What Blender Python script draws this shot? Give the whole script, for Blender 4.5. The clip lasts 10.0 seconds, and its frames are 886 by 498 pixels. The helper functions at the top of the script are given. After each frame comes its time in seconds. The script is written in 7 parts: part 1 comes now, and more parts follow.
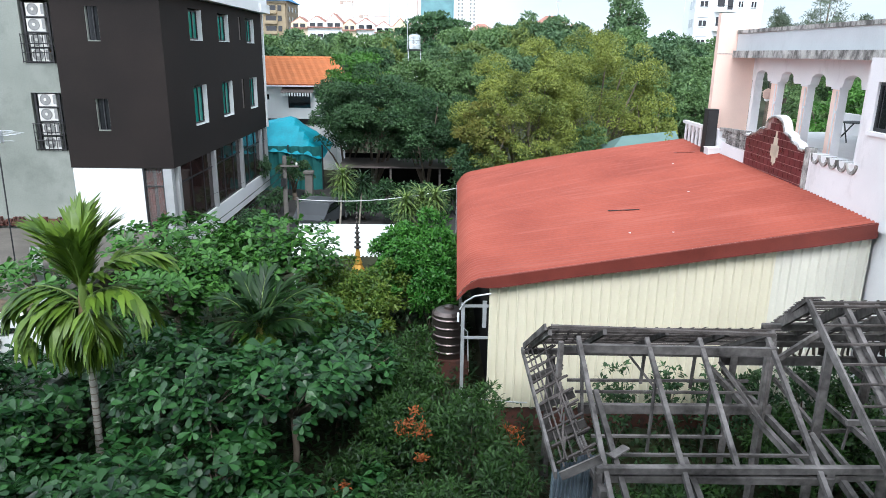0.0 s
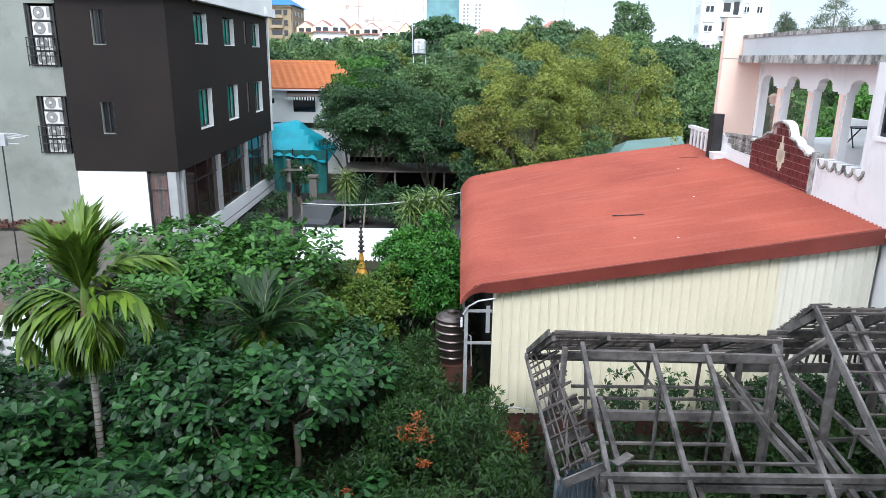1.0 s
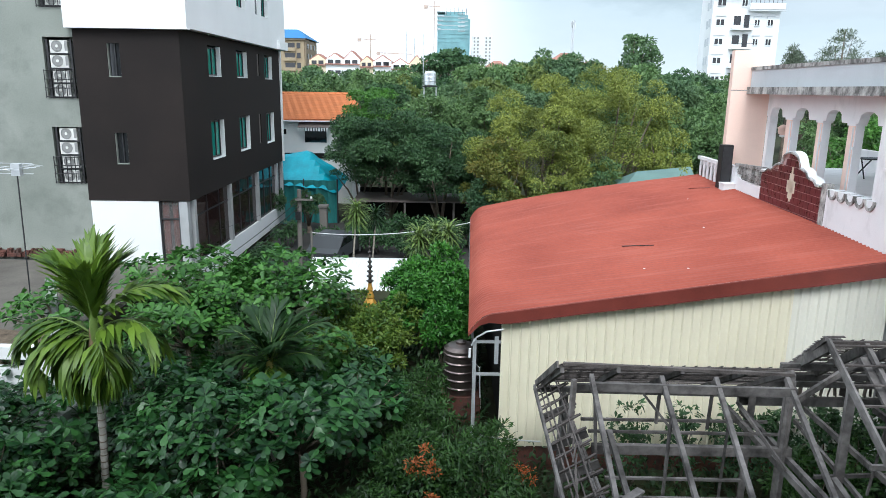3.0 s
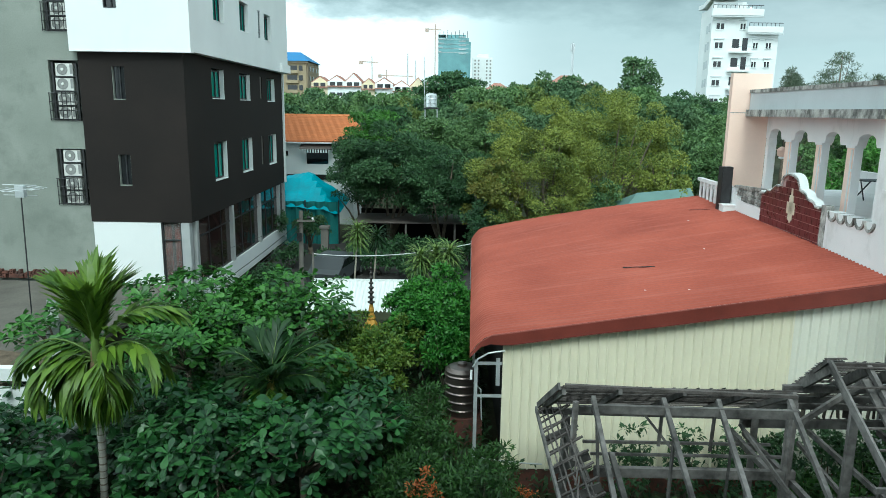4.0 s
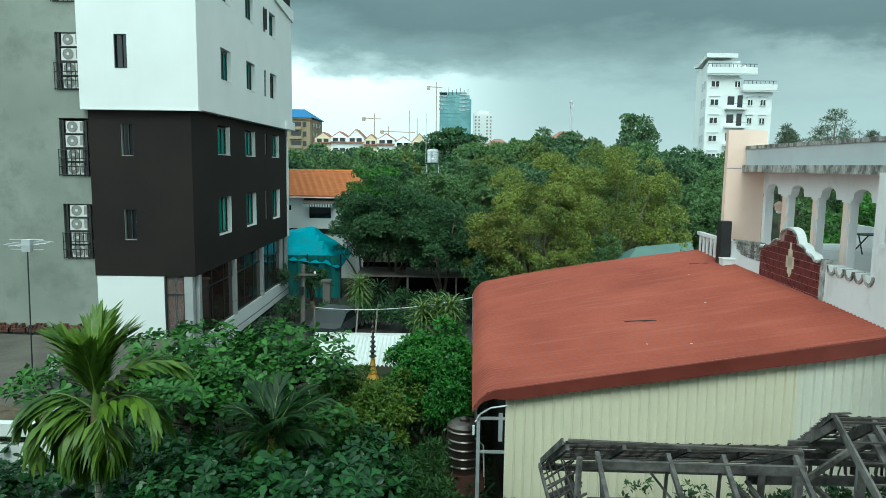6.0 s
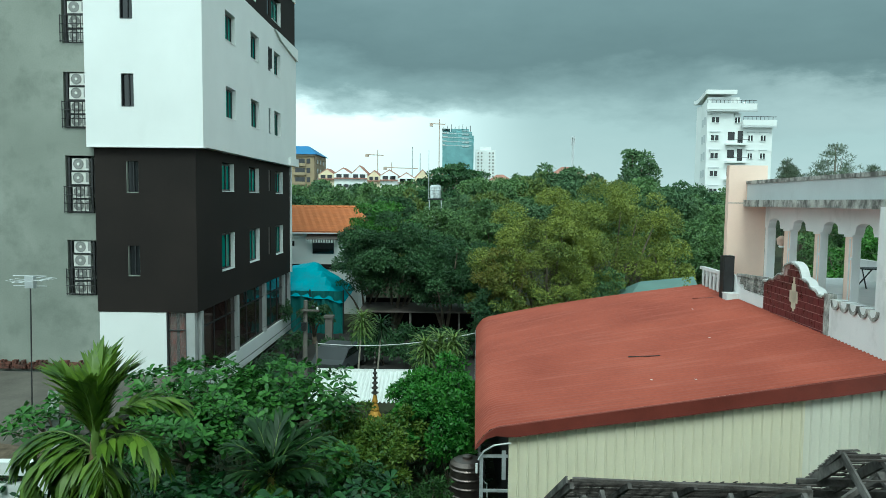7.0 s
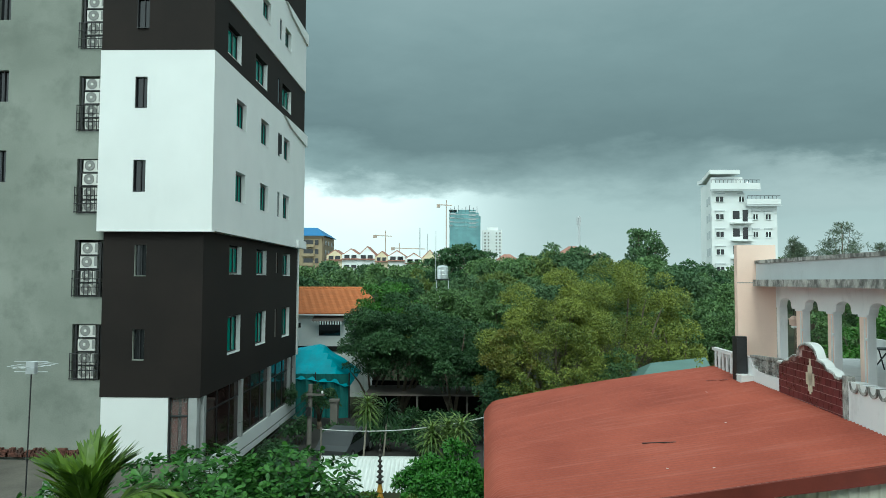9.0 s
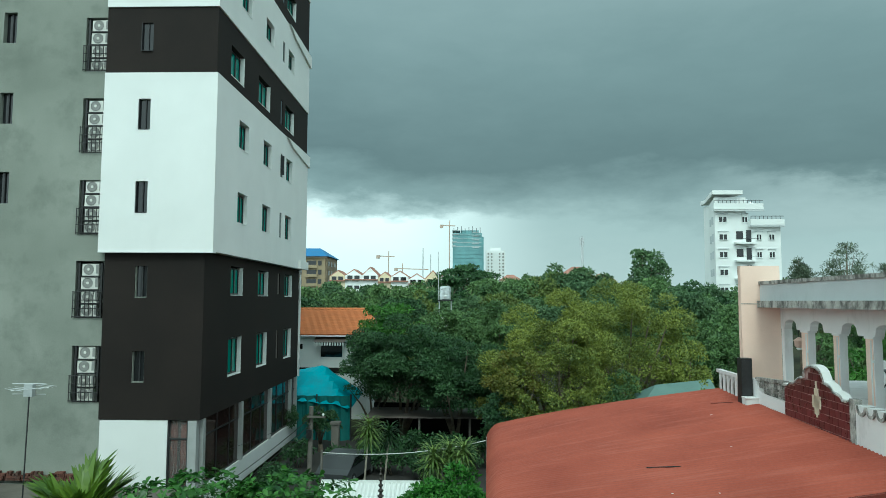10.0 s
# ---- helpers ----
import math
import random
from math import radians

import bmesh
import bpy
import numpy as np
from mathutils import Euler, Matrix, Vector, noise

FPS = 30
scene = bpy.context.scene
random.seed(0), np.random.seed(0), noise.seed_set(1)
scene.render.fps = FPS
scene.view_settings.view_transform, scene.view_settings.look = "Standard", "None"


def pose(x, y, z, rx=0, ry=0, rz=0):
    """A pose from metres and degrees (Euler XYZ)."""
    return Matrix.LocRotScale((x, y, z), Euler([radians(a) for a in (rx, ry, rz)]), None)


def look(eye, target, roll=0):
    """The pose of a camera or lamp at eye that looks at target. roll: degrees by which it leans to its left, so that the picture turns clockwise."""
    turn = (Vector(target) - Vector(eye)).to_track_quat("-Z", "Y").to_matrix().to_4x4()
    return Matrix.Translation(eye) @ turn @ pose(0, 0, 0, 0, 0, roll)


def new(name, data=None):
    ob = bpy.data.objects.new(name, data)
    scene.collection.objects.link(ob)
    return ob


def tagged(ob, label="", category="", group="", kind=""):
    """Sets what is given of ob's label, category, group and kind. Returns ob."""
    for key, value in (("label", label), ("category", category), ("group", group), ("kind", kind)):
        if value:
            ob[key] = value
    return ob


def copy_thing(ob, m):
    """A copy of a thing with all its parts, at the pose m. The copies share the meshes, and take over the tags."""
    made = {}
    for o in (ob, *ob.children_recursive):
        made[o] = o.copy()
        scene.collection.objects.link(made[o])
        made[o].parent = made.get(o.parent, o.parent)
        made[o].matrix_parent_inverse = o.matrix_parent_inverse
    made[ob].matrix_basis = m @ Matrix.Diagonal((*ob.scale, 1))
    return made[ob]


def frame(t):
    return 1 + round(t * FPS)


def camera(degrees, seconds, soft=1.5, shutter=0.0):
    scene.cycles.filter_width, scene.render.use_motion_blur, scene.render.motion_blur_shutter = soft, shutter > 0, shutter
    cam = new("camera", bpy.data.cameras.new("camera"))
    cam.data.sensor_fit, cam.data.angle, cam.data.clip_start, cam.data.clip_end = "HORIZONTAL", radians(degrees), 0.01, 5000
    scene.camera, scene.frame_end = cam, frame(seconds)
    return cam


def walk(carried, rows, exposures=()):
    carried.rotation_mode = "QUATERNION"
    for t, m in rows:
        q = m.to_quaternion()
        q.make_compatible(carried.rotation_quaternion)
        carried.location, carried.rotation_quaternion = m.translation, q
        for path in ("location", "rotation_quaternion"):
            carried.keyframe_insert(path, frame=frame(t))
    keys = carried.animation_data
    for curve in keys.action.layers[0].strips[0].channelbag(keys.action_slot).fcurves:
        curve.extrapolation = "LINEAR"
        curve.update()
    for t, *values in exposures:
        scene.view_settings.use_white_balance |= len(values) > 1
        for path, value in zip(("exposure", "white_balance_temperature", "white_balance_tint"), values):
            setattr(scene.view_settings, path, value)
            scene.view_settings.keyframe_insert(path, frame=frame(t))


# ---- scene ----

LENS = 65.74
# seconds, place of the eye, yaw, pitch, lean to the right
TURNS = [
    (0, -0.029, 0.028, 8.961, -1.23, -15.99, -0.77),
    (0.5, -0.012, 0.070, 8.959, -1.01, -15.87, -0.76),
    (1, -0.003, 0.101, 8.946, -0.83, -15.64, -0.89),
    (1.5, 0.015, 0.122, 8.932, -0.57, -15.20, -0.90),
    (2, 0.029, 0.143, 8.932, -0.32, -14.64, -0.89),
    (2.5, 0.034, 0.133, 8.940, -0.08, -13.94, -0.87),
    (4, 0.022, 0.077, 8.975, 0.17, -11.43, -0.84),
    (4.5, 0.008, 0.033, 8.989, 0.19, -10.44, -0.88),
    (5, 0.000, -0.000, 9.000, 0.22, -9.37, -0.90),
    (5.5, -0.001, -0.034, 9.006, 0.25, -8.23, -0.85),
    (7, 0.028, -0.069, 9.011, 0.63, -4.02, -0.61),
    (7.5, 0.040, -0.045, 9.019, 0.83, -2.39, -0.49),
    (8, 0.035, 0.004, 9.042, 0.99, -0.77, -0.39),
    (8.5, 0.041, 0.036, 9.064, 1.14, 0.92, -0.28),
    (9, 0.066, 0.071, 9.077, 1.31, 2.64, -0.24),
    (9.5, 0.097, 0.129, 9.093, 1.46, 3.85, -0.21),
    (10, 0.125, 0.177, 9.102, 1.59, 4.35, -0.22),
]
EXPOSURES = [(0.0, 0.85, 5700, 11), (2.5, 0.72, 5760, 14), (4.0, 0.33, 5550, -10), (7.0, 0.06, 5520, -18), (8.5, -0.01, 5760, -12), (10.0, -0.08, 5600, -17)]
cam = camera(LENS, 10.0, soft=0.25)
walk(cam, [(t, pose(x, y, z, 0, 0, yaw) @ pose(0, 0, 0, pitch) @ pose(0, 0, 0, 0, lean) @ pose(0, 0, 0, 90)) for t, x, y, z, yaw, pitch, lean in TURNS], EXPOSURES)

# ---- sky and sun ----
SUN_AZIMUTH, SUN_ELEVATION = 178.0, 50.0   # degrees clockwise from +y
world = bpy.data.worlds.new("sky")
scene.world = world
world.use_nodes = True
wn, wl = world.node_tree.nodes, world.node_tree.links
wn.clear()


def wnode(kind, **props):
    n = wn.new(kind)
    for key, value in props.items():
        n.inputs[key].default_value = value
    return n


def wlink(a, b):
    wl.new(a, b)


sky = wn.new("ShaderNodeTexSky")
sky.sky_type = "NISHITA"
sky.sun_disc = False
sky.sun_elevation, sky.sun_rotation = radians(SUN_ELEVATION), radians(SUN_AZIMUTH)
sky.air_density, sky.dust_density = 1.5, 3.0
tc = wn.new("ShaderNodeTexCoord")
sep = wn.new("ShaderNodeSeparateXYZ")
wlink(tc.outputs["Generated"], sep.inputs[0])
# stretched cloud noise
mp = wn.new("ShaderNodeMapping")
mp.inputs["Scale"].default_value = (1.6, 1.6, 4.2)
mp.inputs["Location"].default_value = (3.1, 1.7, 0.4)
wlink(tc.outputs["Generated"], mp.inputs[0])
cloud = wnode("ShaderNodeTexNoise", Scale=2.2, Detail=7.0, Roughness=0.52, Distortion=0.3)
wlink(mp.outputs[0], cloud.inputs["Vector"])
fine = wnode("ShaderNodeTexNoise", Scale=7.0, Detail=7.0, Roughness=0.62)
wlink(mp.outputs[0], fine.inputs["Vector"])


def wmath(op, a, b, clamp=False):
    n = wn.new("ShaderNodeMath")
    n.operation, n.use_clamp = op, clamp
    for i, v in enumerate((a, b)):
        if isinstance(v, (int, float)):
            n.inputs[i].default_value = v
        else:
            wlink(v, n.inputs[i])
    return n.outputs[0]


def wramp(fac, *stops):
    n = wn.new("ShaderNodeValToRGB")
    e = n.color_ramp.elements
    while len(e) < len(stops):
        e.new(0.5)
    for el, (p, c) in zip(e, stops):
        el.position, el.color = p, (*c, 1)
    wlink(fac, n.inputs[0])
    return n.outputs[0]


# the ragged foot of the storm cloud: height plus noise
lift = wmath("ADD", sep.outputs["Z"], wmath("MULTIPLY", wmath("SUBTRACT", cloud.outputs["Fac"], 0.5), 0.10))
lift = wmath("ADD", lift, wmath("MULTIPLY", wmath("SUBTRACT", fine.outputs["Fac"], 0.5), 0.07))
lift = wmath("ADD", lift, wmath("MULTIPLY", sep.outputs["X"], 0.03))
lift = wmath("ADD", lift, wmath("MULTIPLY", wmath("MINIMUM", sep.outputs["X"], 0.0), 0.11))
front = wramp(lift, (0.0, (0.86, 0.90, 0.90)), (0.106, (1.0, 1.03, 1.03)), (0.120, (0.52, 0.57, 0.58)), (0.142, (0.27, 0.325, 0.335)), (0.195, (0.155, 0.195, 0.205)), (0.33, (0.245, 0.295, 0.305)), (0.6, (0.42, 0.47, 0.48)), (1.0, (0.55, 0.58, 0.59)))
dull = wramp(lift, (0.0, (0.52, 0.56, 0.56)), (0.11, (0.42, 0.475, 0.48)), (0.15, (0.27, 0.32, 0.33)), (0.20, (0.155, 0.195, 0.205)), (0.33, (0.22, 0.27, 0.28)), (0.6, (0.42, 0.47, 0.48)), (1.0, (0.55, 0.58, 0.59)))
east = wn.new("ShaderNodeMapRange")
east.interpolation_type = "SMOOTHSTEP"
east.inputs["From Min"].default_value, east.inputs["From Max"].default_value = -0.12, 0.15
wlink(sep.outputs["X"], east.inputs["Value"])
blend = wn.new("ShaderNodeMix")
blend.data_type = "RGBA"
wlink(east.outputs["Result"], blend.inputs["Factor"])
wlink(front, blend.inputs["A"])
wlink(dull, blend.inputs["B"])
front = blend.outputs["Result"]
# a paler break in the cloud towards the east
gap = wn.new("ShaderNodeMapRange")
gap.interpolation_type = "SMOOTHSTEP"
gap.inputs["From Min"].default_value, gap.inputs["From Max"].default_value = 0.30, 0.46
wlink(sep.outputs["X"], gap.inputs["Value"])
pale = wramp(lift, (0.10, (0, 0, 0)), (0.135, (0.75, 0.75, 0.75)), (0.165, (0.55, 0.55, 0.55)), (0.185, (0, 0, 0)))
opened = wn.new("ShaderNodeMix")
opened.data_type = "RGBA"
wlink(wmath("MULTIPLY", gap.outputs["Result"], pale), opened.inputs["Factor"])
wlink(front, opened.inputs["A"])
opened.inputs["B"].default_value = (0.46, 0.50, 0.505, 1)
front = opened.outputs["Result"]
back = wramp(lift, (0.0, (1.25, 1.28, 1.30)), (0.35, (1.2, 1.22, 1.23)), (0.7, (0.8, 0.83, 0.84)), (1.0, (0.55, 0.58, 0.59)))
side = wmath("MULTIPLY_ADD", sep.outputs["Y"], 1.5, True)
wn[side.node.name].inputs[2].default_value = 0.12
mixer = wn.new("ShaderNodeMix")
mixer.data_type = "RGBA"
wlink(side, mixer.inputs["Factor"])
west = wn.new("ShaderNodeMix")
west.data_type = "RGBA"
wlink(wmath("MULTIPLY", wmath("MAXIMUM", wmath("MULTIPLY", sep.outputs["X"], -1.0), 0.0), 0.9, True), west.inputs["Factor"])
wlink(back, west.inputs["A"])
west.inputs["B"].default_value = (1.9, 1.93, 1.94, 1)
wlink(west.outputs["Result"], mixer.inputs["A"])
wlink(front, mixer.inputs["B"])
blue = wn.new("ShaderNodeBackground")
blue.inputs["Strength"].default_value = 0.05
wlink(sky.outputs[0], blue.inputs[0])
veil = wn.new("ShaderNodeBackground")
veil.inputs["Strength"].default_value = 1.26
wlink(mixer.outputs["Result"], veil.inputs[0])
adds = wn.new("ShaderNodeMixShader")
adds.inputs[0].default_value = 0.92
wlink(blue.outputs[0], adds.inputs[1])
wlink(veil.outputs[0], adds.inputs[2])
wout = wn.new("ShaderNodeOutputWorld")
wlink(adds.outputs[0], wout.inputs[0])

sun = new("sun", bpy.data.lights.new("sun", "SUN"))
sun.data.energy, sun.data.angle, sun.data.color = 1.8, radians(22), (1.0, 0.95, 0.88)
az, el = radians(SUN_AZIMUTH), radians(SUN_ELEVATION)
sun.matrix_world = look((60 * math.sin(az) * math.cos(el), 60 * math.cos(az) * math.cos(el), 60 * math.sin(el)), (0, 0, 0))


# ---- materials ----
def material(name, colour, rough=0.8, vary=0.15, scale=3.0, grain=40.0, bump=0.2, metal=0.0, tint=None, per_object=0.0, stain=None, stain_amount=0.0, stain_scale=1.0, streak=0.0, coat=0.0, stretch=None):
    """A surface with variation at two scales, fine relief, and optional stains or streaks."""
    m = bpy.data.materials.new(name)
    m.use_nodes = True
    n, l = m.node_tree.nodes, m.node_tree.links
    bsdf = n["Principled BSDF"]
    co = n.new("ShaderNodeTexCoord")
    big = n.new("ShaderNodeTexNoise")
    big.inputs["Scale"].default_value, big.inputs["Detail"].default_value = scale, 6
    small = n.new("ShaderNodeTexNoise")
    small.inputs["Scale"].default_value, small.inputs["Detail"].default_value = grain, 3
    l.new(co.outputs["Object"], big.inputs["Vector"])
    l.new(co.outputs["Object"], small.inputs["Vector"])
    add = n.new("ShaderNodeMath")
    add.operation = "MULTIPLY_ADD"
    l.new(small.outputs["Fac"], add.inputs[0])
    add.inputs[1].default_value = 0.4
    l.new(big.outputs["Fac"], add.inputs[2])
    ramp = n.new("ShaderNodeValToRGB")
    lo = [max(c * (1 - vary), 0) for c in colour]
    hi = [min(c * (1 + vary), 1) for c in (tint or colour)]
    ramp.color_ramp.elements[0].position, ramp.color_ramp.elements[0].color = 0.45, (*lo, 1)
    ramp.color_ramp.elements[1].position, ramp.color_ramp.elements[1].color = 0.95, (*hi, 1)
    l.new(add.outputs[0], ramp.inputs[0])
    out = ramp.outputs[0]
    if stain:
        sm = n.new("ShaderNodeMapping")
        sm.inputs["Scale"].default_value = stretch or (1, 1, 1 - 0.88 * streak)
        l.new(co.outputs["Object"], sm.inputs[0])
        st = n.new("ShaderNodeTexNoise")
        st.inputs["Scale"].default_value, st.inputs["Detail"].default_value, st.inputs["Roughness"].default_value = stain_scale, 8, 0.65
        l.new(sm.outputs[0], st.inputs["Vector"])
        sr = n.new("ShaderNodeValToRGB")
        sr.color_ramp.elements[0].position = 0.62 - 0.25 * stain_amount
        sr.color_ramp.elements[1].position = 0.80 - 0.25 * stain_amount
        sr.color_ramp.elements[1].color = (stain_amount, stain_amount, stain_amount, 1)
        l.new(st.outputs["Fac"], sr.inputs[0])
        mx = n.new("ShaderNodeMix")
        mx.data_type = "RGBA"
        l.new(sr.outputs[0], mx.inputs["Factor"])
        l.new(out, mx.inputs["A"])
        mx.inputs["B"].default_value = (*stain, 1)
        out = mx.outputs["Result"]
    if per_object:
        oi = n.new("ShaderNodeObjectInfo")
        geo = n.new("ShaderNodeNewGeometry")
        sumr = n.new("ShaderNodeMath")
        sumr.operation = "ADD"
        l.new(oi.outputs["Random"], sumr.inputs[0])
        l.new(geo.outputs["Random Per Island"], sumr.inputs[1])
        hsv = n.new("ShaderNodeHueSaturation")
        mr = n.new("ShaderNodeMapRange")
        mr.inputs["From Max"].default_value = 2.0
        mr.inputs["To Min"].default_value, mr.inputs["To Max"].default_value = 1 - per_object, 1 + per_object
        l.new(sumr.outputs[0], mr.inputs[0])
        l.new(mr.outputs[0], hsv.inputs["Value"])
        l.new(out, hsv.inputs["Color"])
        out = hsv.outputs[0]
    l.new(out, bsdf.inputs["Base Color"])
    rr = n.new("ShaderNodeMapRange")
    rr.inputs["To Min"].default_value, rr.inputs["To Max"].default_value = max(rough - 0.1, 0.02), min(rough + 0.1, 1)
    l.new(big.outputs["Fac"], rr.inputs[0])
    l.new(rr.outputs[0], bsdf.inputs["Roughness"])
    bsdf.inputs["Metallic"].default_value = metal
    bsdf.inputs["Coat Weight"].default_value = coat
    bsdf.inputs["Specular IOR Level"].default_value = 0.5 if metal or rough < 0.7 else 0.25
    if bump:
        b = n.new("ShaderNodeBump")
        b.inputs["Strength"].default_value, b.inputs["Distance"].default_value = bump, 0.02
        l.new(add.outputs[0], b.inputs["Height"])
        l.new(b.outputs[0], bsdf.inputs["Normal"])
    return m


def leaf_material(name, dark, light, rough=0.45, through_light=0.25, patch=0.6):
    """Leaves: a colour for each one between dark and light, a slight gloss, some light passing through."""
    m = bpy.data.materials.new(name)
    m.use_nodes = True
    n, l = m.node_tree.nodes, m.node_tree.links
    bsdf = n["Principled BSDF"]
    geo = n.new("ShaderNodeNewGeometry")
    co = n.new("ShaderNodeTexCoord")
    nz = n.new("ShaderNodeTexNoise")
    nz.inputs["Scale"].default_value, nz.inputs["Detail"].default_value = patch, 4
    l.new(co.outputs["Object"], nz.inputs["Vector"])
    spread = n.new("ShaderNodeMapRange")
    spread.inputs["From Min"].default_value, spread.inputs["From Max"].default_value = 0.33, 0.67
    spread.inputs["To Max"].default_value = 0.48
    l.new(nz.outputs["Fac"], spread.inputs["Value"])
    s = n.new("ShaderNodeMath")
    s.operation = "MULTIPLY_ADD"
    l.new(geo.outputs["Random Per Island"], s.inputs[0])
    s.inputs[1].default_value = 0.52
    l.new(spread.outputs[0], s.inputs[2])
    ramp = n.new("ShaderNodeValToRGB")
    ramp.color_ramp.elements[0].position, ramp.color_ramp.elements[0].color = 0.08, (*dark, 1)
    ramp.color_ramp.elements[1].position, ramp.color_ramp.elements[1].color = 0.92, (*light, 1)
    l.new(s.outputs[0], ramp.inputs[0])
    l.new(ramp.outputs[0], bsdf.inputs["Base Color"])
    bsdf.inputs["Roughness"].default_value = rough
    bsdf.inputs["Specular IOR Level"].default_value = 0.35
    tr = n.new("ShaderNodeBsdfTranslucent")
    l.new(ramp.outputs[0], tr.inputs[0])
    mx = n.new("ShaderNodeMixShader")
    mx.inputs[0].default_value = through_light
    l.new(bsdf.outputs[0], mx.inputs[1])
    l.new(tr.outputs[0], mx.inputs[2])
    l.new(mx.outputs[0], n["Material Output"].inputs["Surface"])
    return m


def glass_material(name, colour, rough=0.05):
    m = bpy.data.materials.new(name)
    m.use_nodes = True
    b = m.node_tree.nodes["Principled BSDF"]
    b.inputs["Base Color"].default_value = (*colour, 1)
    b.inputs["Roughness"].default_value = rough
    b.inputs["IOR"].default_value = 1.5
    return m


M = dict(
    white=material("white_paint", (0.72, 0.73, 0.72), 0.7, 0.04, 0.6, 30, 0.1, stain=(0.5, 0.5, 0.48), stain_amount=0.12, stain_scale=0.8, streak=0.8),
    black=material("dark_brown_render", (0.0165, 0.0128, 0.0112), 0.85, 0.35, 0.5, 25, 0.25),
    grey=material("grey_cement_render", (0.215, 0.237, 0.205), 0.9, 0.16, 0.3, 20, 0.25, tint=(0.25, 0.265, 0.235), stain=(0.115, 0.13, 0.112), stain_amount=0.5, stain_scale=0.55),
    pink=material("pink_paint", (0.80, 0.60, 0.50), 0.8, 0.06, 0.8, 30, 0.1),
    offwhite=material("weathered_white_paint", (0.76, 0.745, 0.74), 0.8, 0.06, 0.8, 30, 0.15, stain=(0.25, 0.24, 0.22), stain_amount=0.3, stain_scale=1.5, streak=0.6),
    mould=material("mould_stained_concrete", (0.45, 0.44, 0.41), 0.95, 0.3, 3, 30, 0.4, stain=(0.04, 0.04, 0.035), stain_amount=0.8, stain_scale=3.5, streak=0.5),
    red_roof=material("red_roof_paint", (0.265, 0.058, 0.037), 0.72, 0.12, 0.5, 12, 0.06, tint=(0.31, 0.078, 0.050), stain=(0.40, 0.135, 0.10), stain_amount=0.42, stain_scale=1.6, stretch=(0.10, 2.4, 1.0)),
    cream=material("cream_sheet_metal", (0.77, 0.725, 0.55), 0.5, 0.05, 0.7, 20, 0.05),
    maroon=material("maroon_tile", (0.105, 0.018, 0.022), 0.3, 0.3, 4, 40, 0.1, per_object=0.25),
    timber=material("grey_weathered_timber", (0.055, 0.050, 0.047), 0.9, 0.40, 1.6, 9, 0.35, tint=(0.155, 0.143, 0.135), stain=(0.024, 0.020, 0.018), stain_amount=0.45, stain_scale=3.5, per_object=0.4),
    orange=material("orange_roof_tile", (0.58, 0.20, 0.075), 0.75, 0.12, 1.5, 20, 0.2, per_object=0.1),
    teal=material("teal_tarpaulin", (0.012, 0.33, 0.42), 0.5, 0.2, 1.2, 10, 0.2),
    soil=material("garden_soil", (0.045, 0.028, 0.020), 0.95, 0.5, 0.5, 12, 0.6, tint=(0.035, 0.045, 0.02)),
    bark=material("bark", (0.16, 0.13, 0.10), 0.95, 0.35, 4, 40, 0.7),
    glass_green=glass_material("green_tinted_glass", (0.02, 0.20, 0.155), 0.12),
    glass_dark=glass_material("dark_glass", (0.012, 0.013, 0.015)),
)
L = dict(
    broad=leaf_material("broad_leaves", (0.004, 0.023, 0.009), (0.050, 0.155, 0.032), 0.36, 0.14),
    # brighter copy of the broad leaves, sunlight put into the colour
    broad_sunlit=leaf_material("sunlit_broad_leaves", (0.012, 0.055, 0.010), (0.085, 0.22, 0.034), 0.38, 0.2),
    palm=leaf_material("palm_leaves", (0.010, 0.045, 0.006), (0.16, 0.26, 0.028), 0.38, 0.2),
    shrub=leaf_material("shrub_leaves", (0.005, 0.020, 0.006), (0.060, 0.140, 0.026), 0.5),
    yellow=leaf_material("yellow_green_leaves", (0.055, 0.100, 0.028), (0.36, 0.40, 0.075), 0.5, patch=0.4),
    dark=leaf_material("dark_leaves", (0.022, 0.055, 0.026), (0.085, 0.175, 0.060), 0.5, patch=0.4),
    # lightened and greyed, distance haze put into the green
    mid=leaf_material("mid_green_leaves", (0.050, 0.105, 0.042), (0.17, 0.275, 0.09), 0.5, patch=0.3),
)


